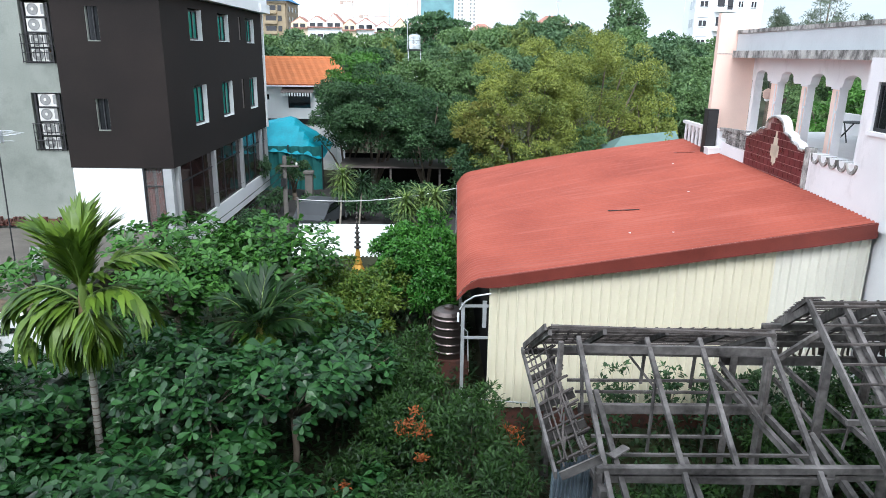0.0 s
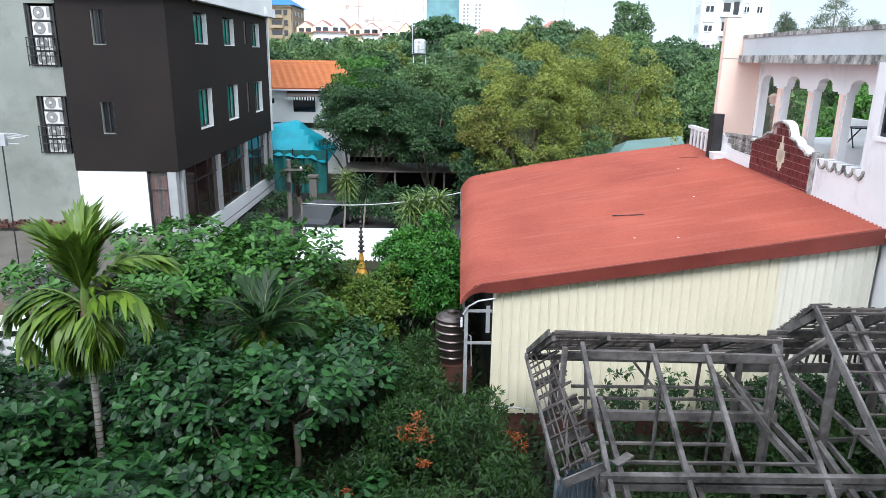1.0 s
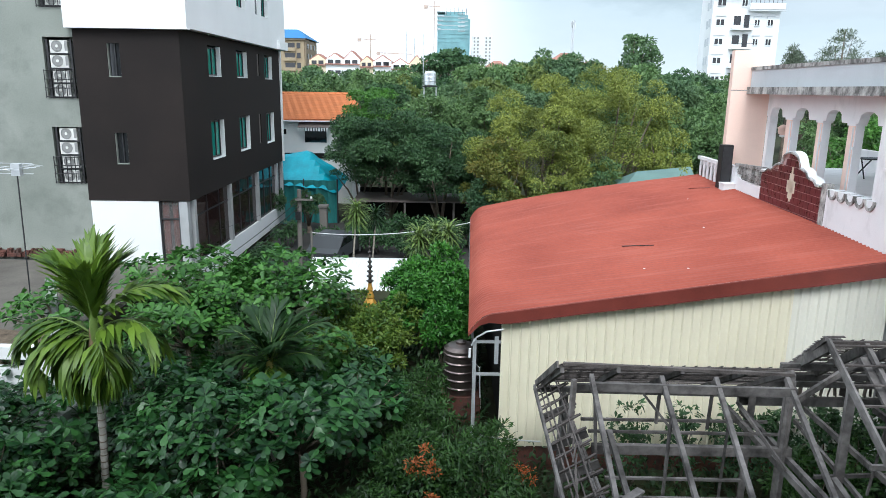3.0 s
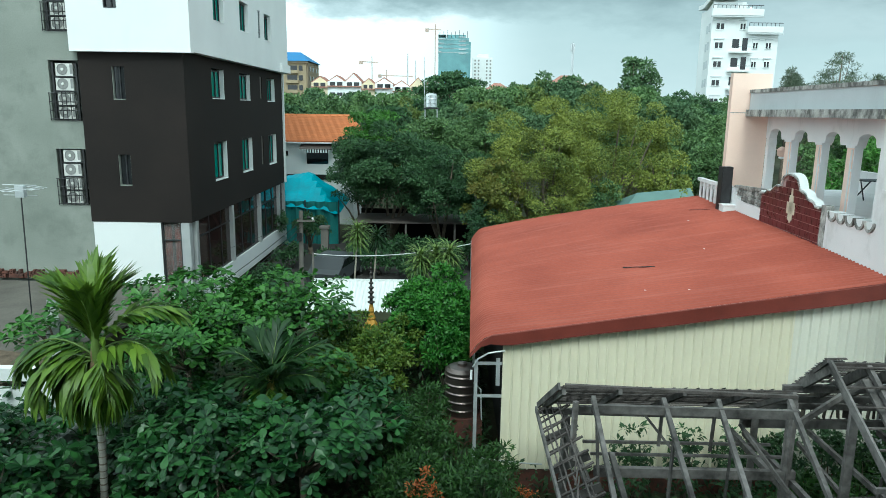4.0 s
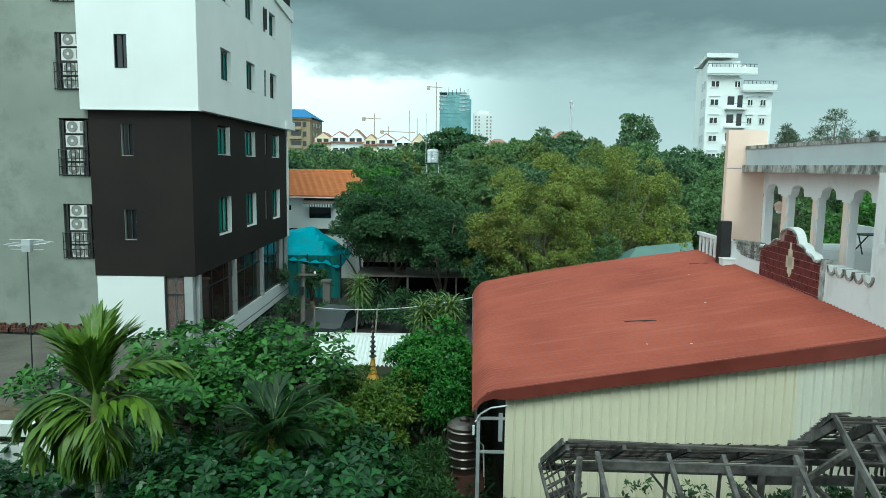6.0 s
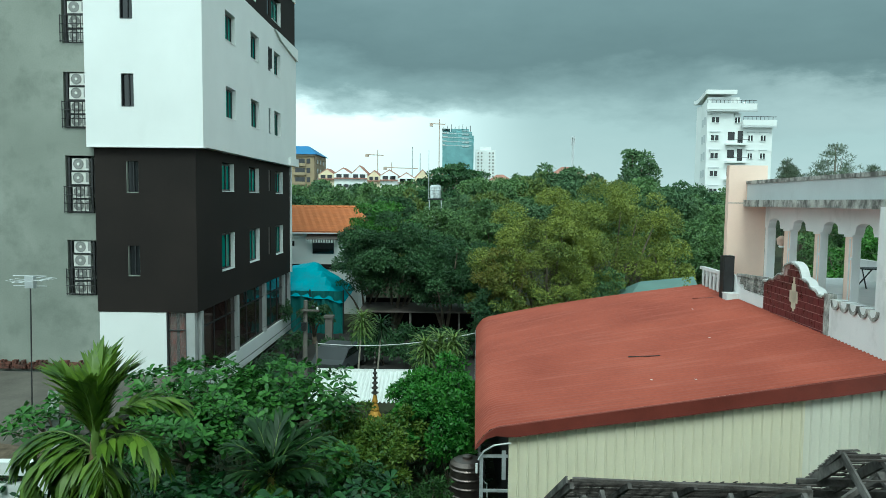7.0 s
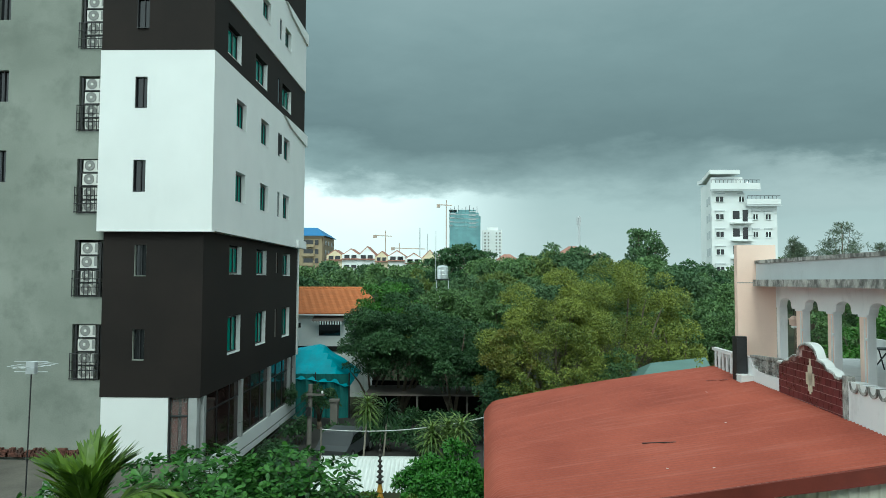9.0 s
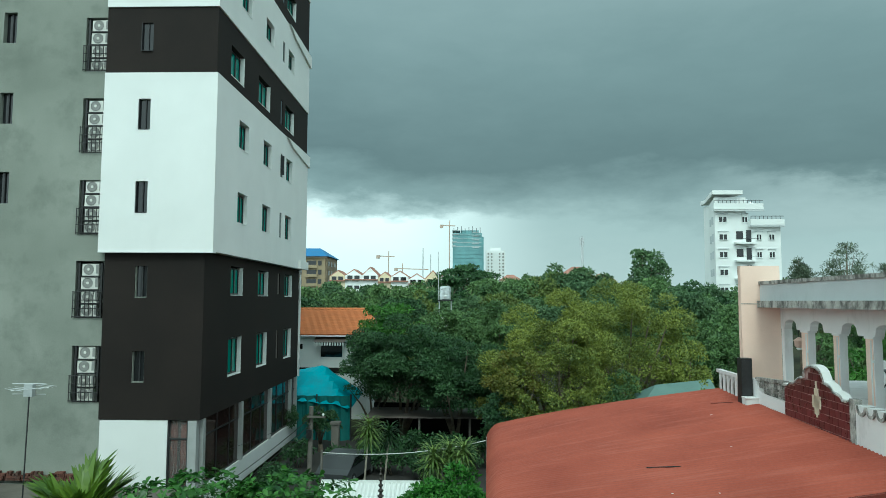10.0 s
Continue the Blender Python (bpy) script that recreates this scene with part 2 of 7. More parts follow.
M.update(
    brown=material("brown_panel", (0.12, 0.10, 0.09), 0.6, 0.2, 3, 30, 0.1),
    metal_dark=material("dark_metal", (0.035, 0.036, 0.038), 0.5, 0.2, 6, 60, 0.05, metal=0.4),
    metal_black=material("black_painted_steel", (0.012, 0.012, 0.013), 0.55, 0.3, 6, 60, 0.05),
    metal_grey=material("grey_metal_cladding", (0.42, 0.43, 0.43), 0.45, 0.1, 2, 30, 0.05, metal=0.3),
    metal_pale=material("pale_galvanised_steel", (0.52, 0.54, 0.55), 0.5, 0.15, 4, 50, 0.05, metal=0.5),
    steel=material("stainless_steel", (0.20, 0.165, 0.15), 0.38, 0.15, 3, 40, 0.04, metal=0.9),
    ac_white=material("off_white_casing", (0.62, 0.62, 0.58), 0.5, 0.06, 2, 30, 0.03, per_object=0.12),
    ac_dark=material("dark_grille", (0.24, 0.24, 0.23), 0.6, 0.2, 5, 40, 0.05),
    curtain=material("red_curtain", (0.26, 0.045, 0.028), 0.9, 0.3, 3, 40, 0.2),
    curtain_dark=material("dark_curtain", (0.035, 0.022, 0.020), 0.9, 0.3, 3, 40, 0.2),
    # near-black fill, mostly where an unlit space would be dark by shade alone
    near_black=material("near_black_fill", (0.014, 0.013, 0.012), 0.9, 0.3, 2, 20, 0.1),
    cement_roof=material("weathered_cement", (0.115, 0.105, 0.09), 0.95, 0.3, 0.8, 15, 0.4, stain=(0.09, 0.08, 0.065), stain_amount=0.5, stain_scale=1.2),
    debris=material("dead_leaves", (0.11, 0.085, 0.06), 0.95, 0.5, 4, 30, 0.9),
    brick=material("red_brick", (0.14, 0.06, 0.045), 0.9, 0.3, 2, 25, 0.4, stain=(0.05, 0.045, 0.04), stain_amount=0.7, stain_scale=4, per_object=0.3),
    red_trim=material("dark_red_paint", (0.15, 0.028, 0.018), 0.5, 0.2, 2, 25, 0.1),
    gold=material("gold_paint", (0.55, 0.30, 0.05), 0.4, 0.2, 5, 40, 0.1, metal=0.4),
    beige=material("beige_render", (0.30, 0.245, 0.16), 0.85, 0.12, 0.3, 10, 0.1),
    blue_roof=material("blue_sheet_roof", (0.03, 0.16, 0.36), 0.5, 0.1, 0.5, 10, 0.05),
    # far roof red and net green are paled, with haze in the colour
    hazed_red_tile=material("hazed_red_roof_tile", (0.33, 0.17, 0.13), 0.8, 0.2, 0.5, 10, 0.1),
    net=material("green_safety_net", (0.19, 0.35, 0.37), 0.8, 0.25, 0.12, 3, 0.1),
    far_white=material("far_white_render", (0.74, 0.76, 0.75), 0.8, 0.04, 0.2, 10, 0.05),
    # paving colour lowered to hold the shade under the trees
    road=material("shaded_road_surface", (0.05, 0.048, 0.045), 0.9, 0.2, 0.6, 20, 0.2),
    car_paint=material("grey_car_paint", (0.06, 0.065, 0.07), 0.4, 0.05, 1, 20, 0.0, coat=0.2),
    lath=material("dark_weathered_laths", (0.034, 0.028, 0.025), 0.9, 0.4, 2.0, 40, 0.6, tint=(0.105, 0.092, 0.085), per_object=0.5),
    flower=leaf_material("orange_flowers", (0.26, 0.055, 0.015), (0.46, 0.15, 0.04), 0.6),
    cable=material("pale_cable", (0.55, 0.56, 0.54), 0.6, 0.1, 5, 30, 0.0),
    plank=material("pole_concrete", (0.15, 0.14, 0.125), 0.9, 0.2, 2, 30, 0.3),
    sheet_blue=material("blue_grey_sheet", (0.24, 0.29, 0.34), 0.4, 0.2, 2, 20, 0.05, metal=0.5),
    straw=material("dry_fibre", (0.16, 0.12, 0.07), 0.95, 0.4, 6, 40, 0.5),
)
# dark reddish base stands in for reflections on the shop glazing
M["glass_clear"] = glass_material("reddish_shop_glass", (0.035, 0.020, 0.018), 0.04)
M["glass_clear"].node_tree.nodes["Principled BSDF"].inputs["Specular IOR Level"].default_value = 0.2
M["glass_thin"] = glass_material("thin_window_glass", (0.75, 0.68, 0.66), 0.03)
M["glass_thin"].node_tree.nodes["Principled BSDF"].inputs["Transmission Weight"].default_value = 0.9
M["glass_thin"].node_tree.nodes["Principled BSDF"].inputs["Specular IOR Level"].default_value = 0.25
M["glass_clear"].node_tree.nodes["Principled BSDF"].inputs["Transmission Weight"].default_value = 0.3
M.update(
    pale_grey=material("pale_grey_paint", (0.52, 0.55, 0.56), 0.8, 0.08, 0.6, 20, 0.1, stain=(0.3, 0.3, 0.29), stain_amount=0.25, stain_scale=1.5, streak=0.7),
    mortar=material("pale_mortar", (0.38, 0.28, 0.26), 0.95, 0.2, 4, 40, 0.3),
    cream_tile=material("cream_tile", (0.62, 0.55, 0.42), 0.4, 0.1, 4, 30, 0.05),
    pale_pink=material("pale_pink_plastic", (0.70, 0.50, 0.42), 0.5, 0.08, 3, 30, 0.05),
    finial=material("dark_bronze", (0.05, 0.045, 0.04), 0.5, 0.3, 5, 40, 0.1, metal=0.5),
    white_sheet=material("white_sheet_metal", (0.66, 0.68, 0.66), 0.5, 0.06, 1, 20, 0.05, stain=(0.4, 0.4, 0.36), stain_amount=0.25, stain_scale=1.2),
    # darker teal, the shade on the shelter's lower front put into the colour
    teal_dark=material("dark_teal_sheet", (0.03, 0.16, 0.15), 0.8, 0.2, 1.5, 20, 0.1),
    green_sheet=material("grey_green_sheet", (0.12, 0.20, 0.18), 0.6, 0.15, 1, 20, 0.05),
    steel_bright=material("bright_steel", (0.62, 0.65, 0.66), 0.3, 0.1, 3, 30, 0.03, metal=0.7),
    # darker copy of the beige render, shade put into the colour
    beige_shaded=material("shaded_beige_render", (0.24, 0.20, 0.14), 0.85, 0.12, 0.3, 10, 0.1),
    cream_far=material("far_cream_render", (0.62, 0.54, 0.38), 0.85, 0.06, 0.2, 10, 0.05),
    crane=material("crane_paint", (0.46, 0.36, 0.30), 0.7, 0.15, 0.3, 5, 0.0),
    banner=material("yellow_green_banner", (0.55, 0.62, 0.30), 0.7, 0.05, 0.3, 5, 0.0),
)
M.update(
    cream_pale=material("pale_cream_sheet_metal", (0.74, 0.725, 0.62), 0.5, 0.06, 0.7, 20, 0.05, stain=(0.5, 0.49, 0.42), stain_amount=0.25, stain_scale=0.9, streak=0.8),
    stalk=material("green_stalk", (0.10, 0.16, 0.03), 0.5, 0.2, 4, 40, 0.1),
    yellow_stalk=material("yellow_stalk", (0.35, 0.30, 0.08), 0.6, 0.2, 4, 40, 0.1),
    palm_trunk=material("ringed_palm_trunk", (0.36, 0.35, 0.31), 0.9, 0.3, 3, 30, 0.4, stain=(0.14, 0.14, 0.12), stain_amount=0.4, stain_scale=5),
    pale_bark=material("pale_bark", (0.36, 0.33, 0.27), 0.9, 0.25, 4, 40, 0.3),
)
L.update(
    strap=leaf_material("strap_leaves", (0.07, 0.13, 0.03), (0.22, 0.30, 0.08), 0.4),
    dark_palm=leaf_material("dark_palm_leaves", (0.007, 0.026, 0.008), (0.035, 0.08, 0.02), 0.4),
    yellow_shrub=leaf_material("yellow_shrub_leaves", (0.04, 0.10, 0.014), (0.18, 0.25, 0.033), 0.5),
    bright=leaf_material("bright_leaves", (0.022, 0.10, 0.012), (0.085, 0.25, 0.03), 0.45),
    # paler copy of the bright leaves for trees farther off
    bright_far=leaf_material("paler_bright_leaves", (0.045, 0.13, 0.022), (0.12, 0.28, 0.045), 0.5),
    rusty=leaf_material("rusty_leaves", (0.08, 0.12, 0.02), (0.22, 0.20, 0.04), 0.5),
    olive=leaf_material("olive_leaves", (0.075, 0.115, 0.03), (0.17, 0.22, 0.05), 0.5),
    # pine and far greens are paled, the haze mixed into their colour
    pine=leaf_material("pine_needles", (0.10, 0.135, 0.095), (0.17, 0.21, 0.13), 0.7),
    far=leaf_material("hazed_far_leaves", (0.065, 0.125, 0.060), (0.15, 0.24, 0.095), 0.6, patch=0.12),
)
L.update(
    # weeds darker than the shrubs, shadow under the plants put into the colour
    weeds=leaf_material("weed_leaves", (0.008, 0.026, 0.007), (0.03, 0.075, 0.016), 0.55, 0.1),
    olive_shrub=leaf_material("olive_shrub_leaves", (0.03, 0.06, 0.012), (0.14, 0.19, 0.035), 0.5),
)


# ---- mesh tools ----
class Geo:
    """Collects vertices and faces."""

    def __init__(self):
        self.v, self.f = [], []

    def add(self, verts, faces):
        k = len(self.v)
        self.v += [tuple(p) for p in verts]
        self.f += [tuple(i + k for i in f) for f in faces]
        return self

    def box(self, x0, y0, z0, x1, y1, z1, m=None):
        p = [(x, y, z) for z in (z0, z1) for y in (y0, y1) for x in (x0, x1)]
        if m is not None:
            p = [m @ Vector(q) for q in p]
        return self.add(p, [(0, 2, 3, 1), (4, 5, 7, 6), (0, 1, 5, 4), (2, 6, 7, 3), (0, 4, 6, 2), (1, 3, 7, 5)])

    def beam(self, a, b, w, h, turn=0.0):
        """A squared timber from a to b, w wide and h deep."""
        a, b = Vector(a), Vector(b)
        m = Matrix.Translation(a) @ (b - a).to_track_quat("Z", "Y").to_matrix().to_4x4() @ pose(0, 0, 0, 0, 0, turn)
        return self.box(-w / 2, -h / 2, 0, w / 2, h / 2, (b - a).length, m)

    def tube(self, points, radii, n=8, cap=True):
        """A round limb through points."""
        pts = [Vector(p) for p in points]
        rings = []
        for i, p in enumerate(pts):
            d = (pts[min(i + 1, len(pts) - 1)] - pts[max(i - 1, 0)]).normalized()
            s = d.orthogonal().normalized()
            if abs(d.z) < 0.9:
                s = d.cross(Vector((0, 0, 1))).normalized()
            else:
                s = d.cross(Vector((0, 1, 0))).normalized()
            u = d.cross(s)
            r = radii[i] if isinstance(radii, (list, tuple)) else radii
            rings.append([p + r * (math.cos(2 * math.pi * j / n) * s + math.sin(2 * math.pi * j / n) * u) for j in range(n)])
        faces = []
        for i in range(len(pts) - 1):
            for j in range(n):
                faces.append((i * n + j, i * n + (j + 1) % n, (i + 1) * n + (j + 1) % n, (i + 1) * n + j))
        if cap:
            faces += [tuple(range(n - 1, -1, -1)), tuple((len(pts) - 1) * n + j for j in range(n))]
        return self.add([q for r in rings for q in r], faces)

    def lathe(self, profile, centre=(0, 0, 0), n=16):
        """A turned shape from (radius, height) pairs."""
        cx, cy, cz = centre
        v = [(cx + r * math.cos(2 * math.pi * j / n), cy + r * math.sin(2 * math.pi * j / n), cz + z) for r, z in profile for j in range(n)]
        f = [(i * n + j, i * n + (j + 1) % n, (i + 1) * n + (j + 1) % n, (i + 1) * n + j) for i in range(len(profile) - 1) for j in range(n)]
        f += [tuple(range(n - 1, -1, -1)), tuple((len(profile) - 1) * n + j for j in range(n))]
        return self.add(v, f)

    def prism(self, outline, d0, d1, axis="y"):
        """A flat outline of (u, z) pairs, thick from d0 to d1 along axis."""
        n = len(outline)
        put = (lambda u, z, d: (u, d, z)) if axis == "y" else ((lambda u, z, d: (d, u, z)) if axis == "x" else (lambda u, z, d: (u, z, d)))
        v = [put(u, z, d) for d in (d0, d1) for u, z in outline]
        f = [tuple(range(n)), tuple(range(2 * n - 1, n - 1, -1))] + [(i, i + n, (i + 1) % n + n, (i + 1) % n) for i in range(n)]
        return self.add(v, f)

    def wall(self, u0, u1, z0, z1, holes, d0, d1, axis="y"):
        """A wall u0..u1 by z0..z1, d0..d1 thick, in one piece, with openings (u0, u1, z0, z1) through it."""
        us = sorted({u0, u1, *[min(max(h[i], u0), u1) for h in holes for i in (0, 1)]})
        zs = sorted({z0, z1, *[min(max(h[i], z0), z1) for h in holes for i in (2, 3)]})
        nu, nz = len(us), len(zs)
        solid = lambda i, j: 0 <= i < nu - 1 and 0 <= j < nz - 1 and not any(h[0] < (us[i] + us[i + 1]) / 2 < h[1] and h[2] < (zs[j] + zs[j + 1]) / 2 < h[3] for h in holes)
        v = [((u, d, z) if axis == "y" else (d, u, z)) for d in (d0, d1) for z in zs for u in us]
        k = lambda i, j, side: side * nu * nz + j * nu + i
        f = []
        for i in range(nu - 1):
            for j in range(nz - 1):
                if not solid(i, j):
                    continue
                f += [(k(i, j, 0), k(i + 1, j, 0), k(i + 1, j + 1, 0), k(i, j + 1, 0)), (k(i, j, 1), k(i, j + 1, 1), k(i + 1, j + 1, 1), k(i + 1, j, 1))]
                for di, dj, a, b in ((-1, 0, (i, j), (i, j + 1)), (1, 0, (i + 1, j), (i + 1, j + 1)), (0, -1, (i, j), (i + 1, j)), (0, 1, (i, j + 1), (i + 1, j + 1))):
                    if not solid(i + di, j + dj):
                        f.append((k(*a, 0), k(*b, 0), k(*b, 1), k(*a, 1)))
        used = sorted({q for c in f for q in c})
        at = {q: n for n, q in enumerate(used)}
        return self.add([v[q] for q in used], [tuple(at[q] for q in c) for c in f])


def mesh_of(name, g, mat, smooth=False):
    me = bpy.data.meshes.new(name)
    me.from_pydata(g.v, [], g.f)
    bm = bmesh.new()
    bm.from_mesh(me)
    bmesh.ops.recalc_face_normals(bm, faces=bm.faces[:])
    bm.to_mesh(me)
    bm.free()
    me.materials.append(mat)
    if smooth:
        for p in me.polygons:
            p.use_smooth = True
    return me


def thing(name, m, label, category, group="", kind=""):
    """An empty at the base of a thing, which parents its parts."""
    ob = new(name)
    ob.matrix_world = m
    return tagged(ob, label, category, group, kind)


def part(name, g, mat, parent, label="", smooth=False, m=None):
    me = g if isinstance(g, bpy.types.Mesh) else mesh_of(name, g, mat, smooth)
    ob = new(name, me)
    ob.parent = parent
    if m is not None:
        ob.matrix_local = m
    return tagged(ob, label)


def single(name, g, mat, label, category="", group="", kind="", smooth=False, m=None):
    ob = new(name, mesh_of(name, g, mat, smooth))
    if m is not None:
        ob.matrix_world = m
    return tagged(ob, label, category, group, kind)


rng = np.random.default_rng(7)

# outline of a leaf: across, along, and how it droops
LEAF_OVAL = np.array([(0, 0, 0), (0.13, 0.32, 0.03), (0.27, 0.74, -0.02), (0.15, 0.96, -0.09), (-0.15, 0.96, -0.09), (-0.27, 0.74, -0.02), (-0.13, 0.32, 0.03), (0, 0.6, -0.02)])
OVAL_FACES = np.array([(0, 1, 7), (1, 2, 7), (2, 3, 7), (3, 4, 7), (4, 5, 7), (5, 6, 7), (6, 0, 7)])
LEAF_KITE = np.array([(0, 0, 0), (0.22, 0.5, 0.05), (0, 1, -0.12), (-0.22, 0.5, 0.05)])
KITE_FACES = np.array([(0, 1, 3), (1, 2, 3)])


def leaf_mesh(name, base, along, up, length, width, mat, oval=False):
    """One mesh of many leaves from arrays: foot, direction, upper side, length and width of each."""
    t, tf = (LEAF_OVAL, OVAL_FACES) if oval else (LEAF_KITE, KITE_FACES)
    along = along / np.linalg.norm(along, axis=1, keepdims=True)
    across = np.cross(along, up)
    across /= np.linalg.norm(across, axis=1, keepdims=True) + 1e-9
    nrm = np.cross(across, along)
    v = base[:, None, :] + across[:, None, :] * (t[None, :, 0:1] * width[:, None, None]) + along[:, None, :] * (t[None, :, 1:2] * length[:, None, None]) + nrm[:, None, :] * (t[None, :, 2:3] * length[:, None, None])
    n, k = v.shape[0], t.shape[0]
    f = (tf[None] + (np.arange(n) * k)[:, None, None]).reshape(-1, 3)
    me = bpy.data.meshes.new(name)
    me.vertices.add(n * k)
    me.vertices.foreach_set("co", v.reshape(-1).astype(np.float32))
    me.loops.add(f.size)
    me.loops.foreach_set("vertex_index", f.reshape(-1).astype(np.int32))
    me.polygons.add(len(f))
    me.polygons.foreach_set("loop_start", np.arange(0, f.size, 3, dtype=np.int32))
    me.update(calc_edges=True)
    me.materials.append(mat)
    return me


def unit(n):
    v = rng.normal(size=(n, 3))
    return v / np.linalg.norm(v, axis=1, keepdims=True)


def crown_leaves(clumps, cover, size, wide, spread=0.75, droop=0.25):
    """Leaves on the shells of clumps (x, y, z, radius, flatness); cover: layers of leaf over each shell."""
    base, along, up = [], [], []
    for x, y, z, r, flat in clumps:
        n = max(int(cover * 4 * math.pi * r * r * (0.4 + 0.6 * flat) / (0.22 * size * size * wide)), 12)
        d = unit(n)
        d[:, 2] = np.where(d[:, 2] < -0.45, -d[:, 2], d[:, 2])
        rad = r * (0.55 + 0.5 * rng.random(n) ** 0.7)
        base.append(np.array([x, y, z]) + d * rad[:, None] * np.array([1, 1, flat]))
        a = d + unit(n) * spread * 1.6
        a[:, 2] -= droop
        along.append(a)
        up.append(d * 0.8 + np.array([0, 0, 0.8]) + unit(n) * spread)
    base, along, up = map(np.concatenate, (base, along, up))
    ln = size * (0.6 + 0.8 * rng.random(len(base)))
    return base, along, up, ln


def limb_parts(root, fork, ends, trunk, lift):
    for e in ends:
        e = Vector(e)
        part("limb", Geo().tube([fork - Vector((0, 0, 0.15)), fork.lerp(e, 0.5) + Vector((0, 0, lift)), e], [trunk * 0.5, trunk * 0.3, trunk * 0.1], 5), M["bark"], root, smooth=True)


def tree(x, y, height, radius, leaf_mat, label, leaf=0.4, cover=1.0, clumps=24, flat=0.75, crown_base=0.3, trunk=0.18, category="tree", group="", name="tree", wide=1.2, oval=False, ground=0.0, squash=1.0, size=0.26, limbs=6, top=1.0):
    """A tapered trunk, limbs, and an uneven crown of leaf clumps."""
    root = thing(name, pose(x, y, ground), label, category, group)
    zc = height * (crown_base + (1 - crown_base) / 2)
    hz = height * (1 - crown_base) / 2
    cl = []
    for i in range(clumps):
        d = unit(1)[0]
        if d[2] < -0.3:
            d[2] = -d[2] * 0.6
        k = 0.45 + 0.45 * rng.random() ** 0.5
        r = radius * size * (0.7 + 0.7 * rng.random())
        narrow = 1 - (1 - top) * max(d[2], 0)
        cl.append((d[0] * radius * k * narrow, d[1] * radius * k * squash * narrow, zc + d[2] * (hz * 1.12 - r * 0.6) * (0.6 + 0.4 * k), r, flat))
    cl.append((0, 0, zc - hz * 0.15, radius * 0.55, 0.8 * hz / radius))
    b, a, u, ln = crown_leaves(cl, cover, leaf, wide)
    b[:, 2] = np.maximum(b[:, 2], 0.15)
    part("crown", leaf_mesh("crown", b, a, u, ln, ln * wide, leaf_mat, oval), leaf_mat, root)
    fork = Vector((0, 0, height * crown_base * 0.85))
    part("trunk", Geo().tube([(0, 0, -0.2), (0.05, 0.03, fork.z * 0.5), fork], [trunk, trunk * 0.85, trunk * 0.7], 8), M["bark"], root, smooth=True)
    limb_parts(root, fork, [c[:3] for c in cl[:limbs]], trunk, 0.08 * radius)
    return root


def rosette_tree(x, y, height, radius, leaf_mat, label, count=150, leaf=0.25, tiers=3, depth=1.2, trunk=0.07, category="tree", name="broadleaf_tree", ground=0.0, per=10, upright=0.35):
    """Whorls of large oval leaves at the twig ends, in loose tiers."""
    root = thing(name, pose(x, y, ground), label, category, "broad-leaved garden trees")
    base, along, up = [], [], []
    tips = []
    for i in range(count):
        a, k = rng.random() * 2 * math.pi, radius * math.sqrt(rng.random())
        lump = 0.45 * noise.noise((x + k * math.cos(a) * 0.9, y + k * math.sin(a) * 0.9, 3.3))
        tier = rng.integers(0, tiers)
        z = height - tier * depth / max(tiers - 1, 1) - 0.5 * (k / radius) ** 2 * depth * 0.7 + lump + rng.normal() * 0.1
        z = max(z, 0.25)
        c = np.array([k * math.cos(a), k * math.sin(a), z])
        tips.append(c)
        axis = np.array([0, 0, 1.0]) + 0.45 * np.array([math.cos(a), math.sin(a), 0]) * (k / radius) + 0.25 * rng.normal(size=3)
        axis /= np.linalg.norm(axis)
        e1 = np.cross(axis, [0.3, 0.9, 0.1])
        e1 /= np.linalg.norm(e1)
        e2 = np.cross(axis, e1)
        t0 = rng.random() * 6.28
        for j in range(per):
            t = t0 + 2.4 * j + 0.4 * rng.normal()
            rise = upright * (2.6 * (j / per) ** 1.5 - 0.6) + 0.22 * rng.normal()
            base.append(c + axis * 0.05 * j / per)
            along.append(e1 * math.cos(t) + e2 * math.sin(t) + axis * rise)
            up.append(axis)
    base, along, up = map(np.array, (base, along, up))
    ln = leaf * (0.6 + 0.75 * rng.random(len(base)))
    part("crown", leaf_mesh("crown", base, along, up + 0.25 * rng.normal(size=up.shape), ln, ln * 0.9, leaf_mat, True), leaf_mat, root)
    fork = Vector((0, 0, max(height - depth - 0.4, height * 0.4)))
    part("trunk", Geo().tube([(0, 0, -0.2), (0.04, 0, fork.z * 0.5), fork], [trunk * 1.2, trunk, trunk * 0.85], 8), M["bark"], root, smooth=True)
    limb_parts(root, fork, [Vector(t) - Vector((0, 0, 0.05)) for t in tips[:18]], trunk * 1.1, -0.05)
    return root


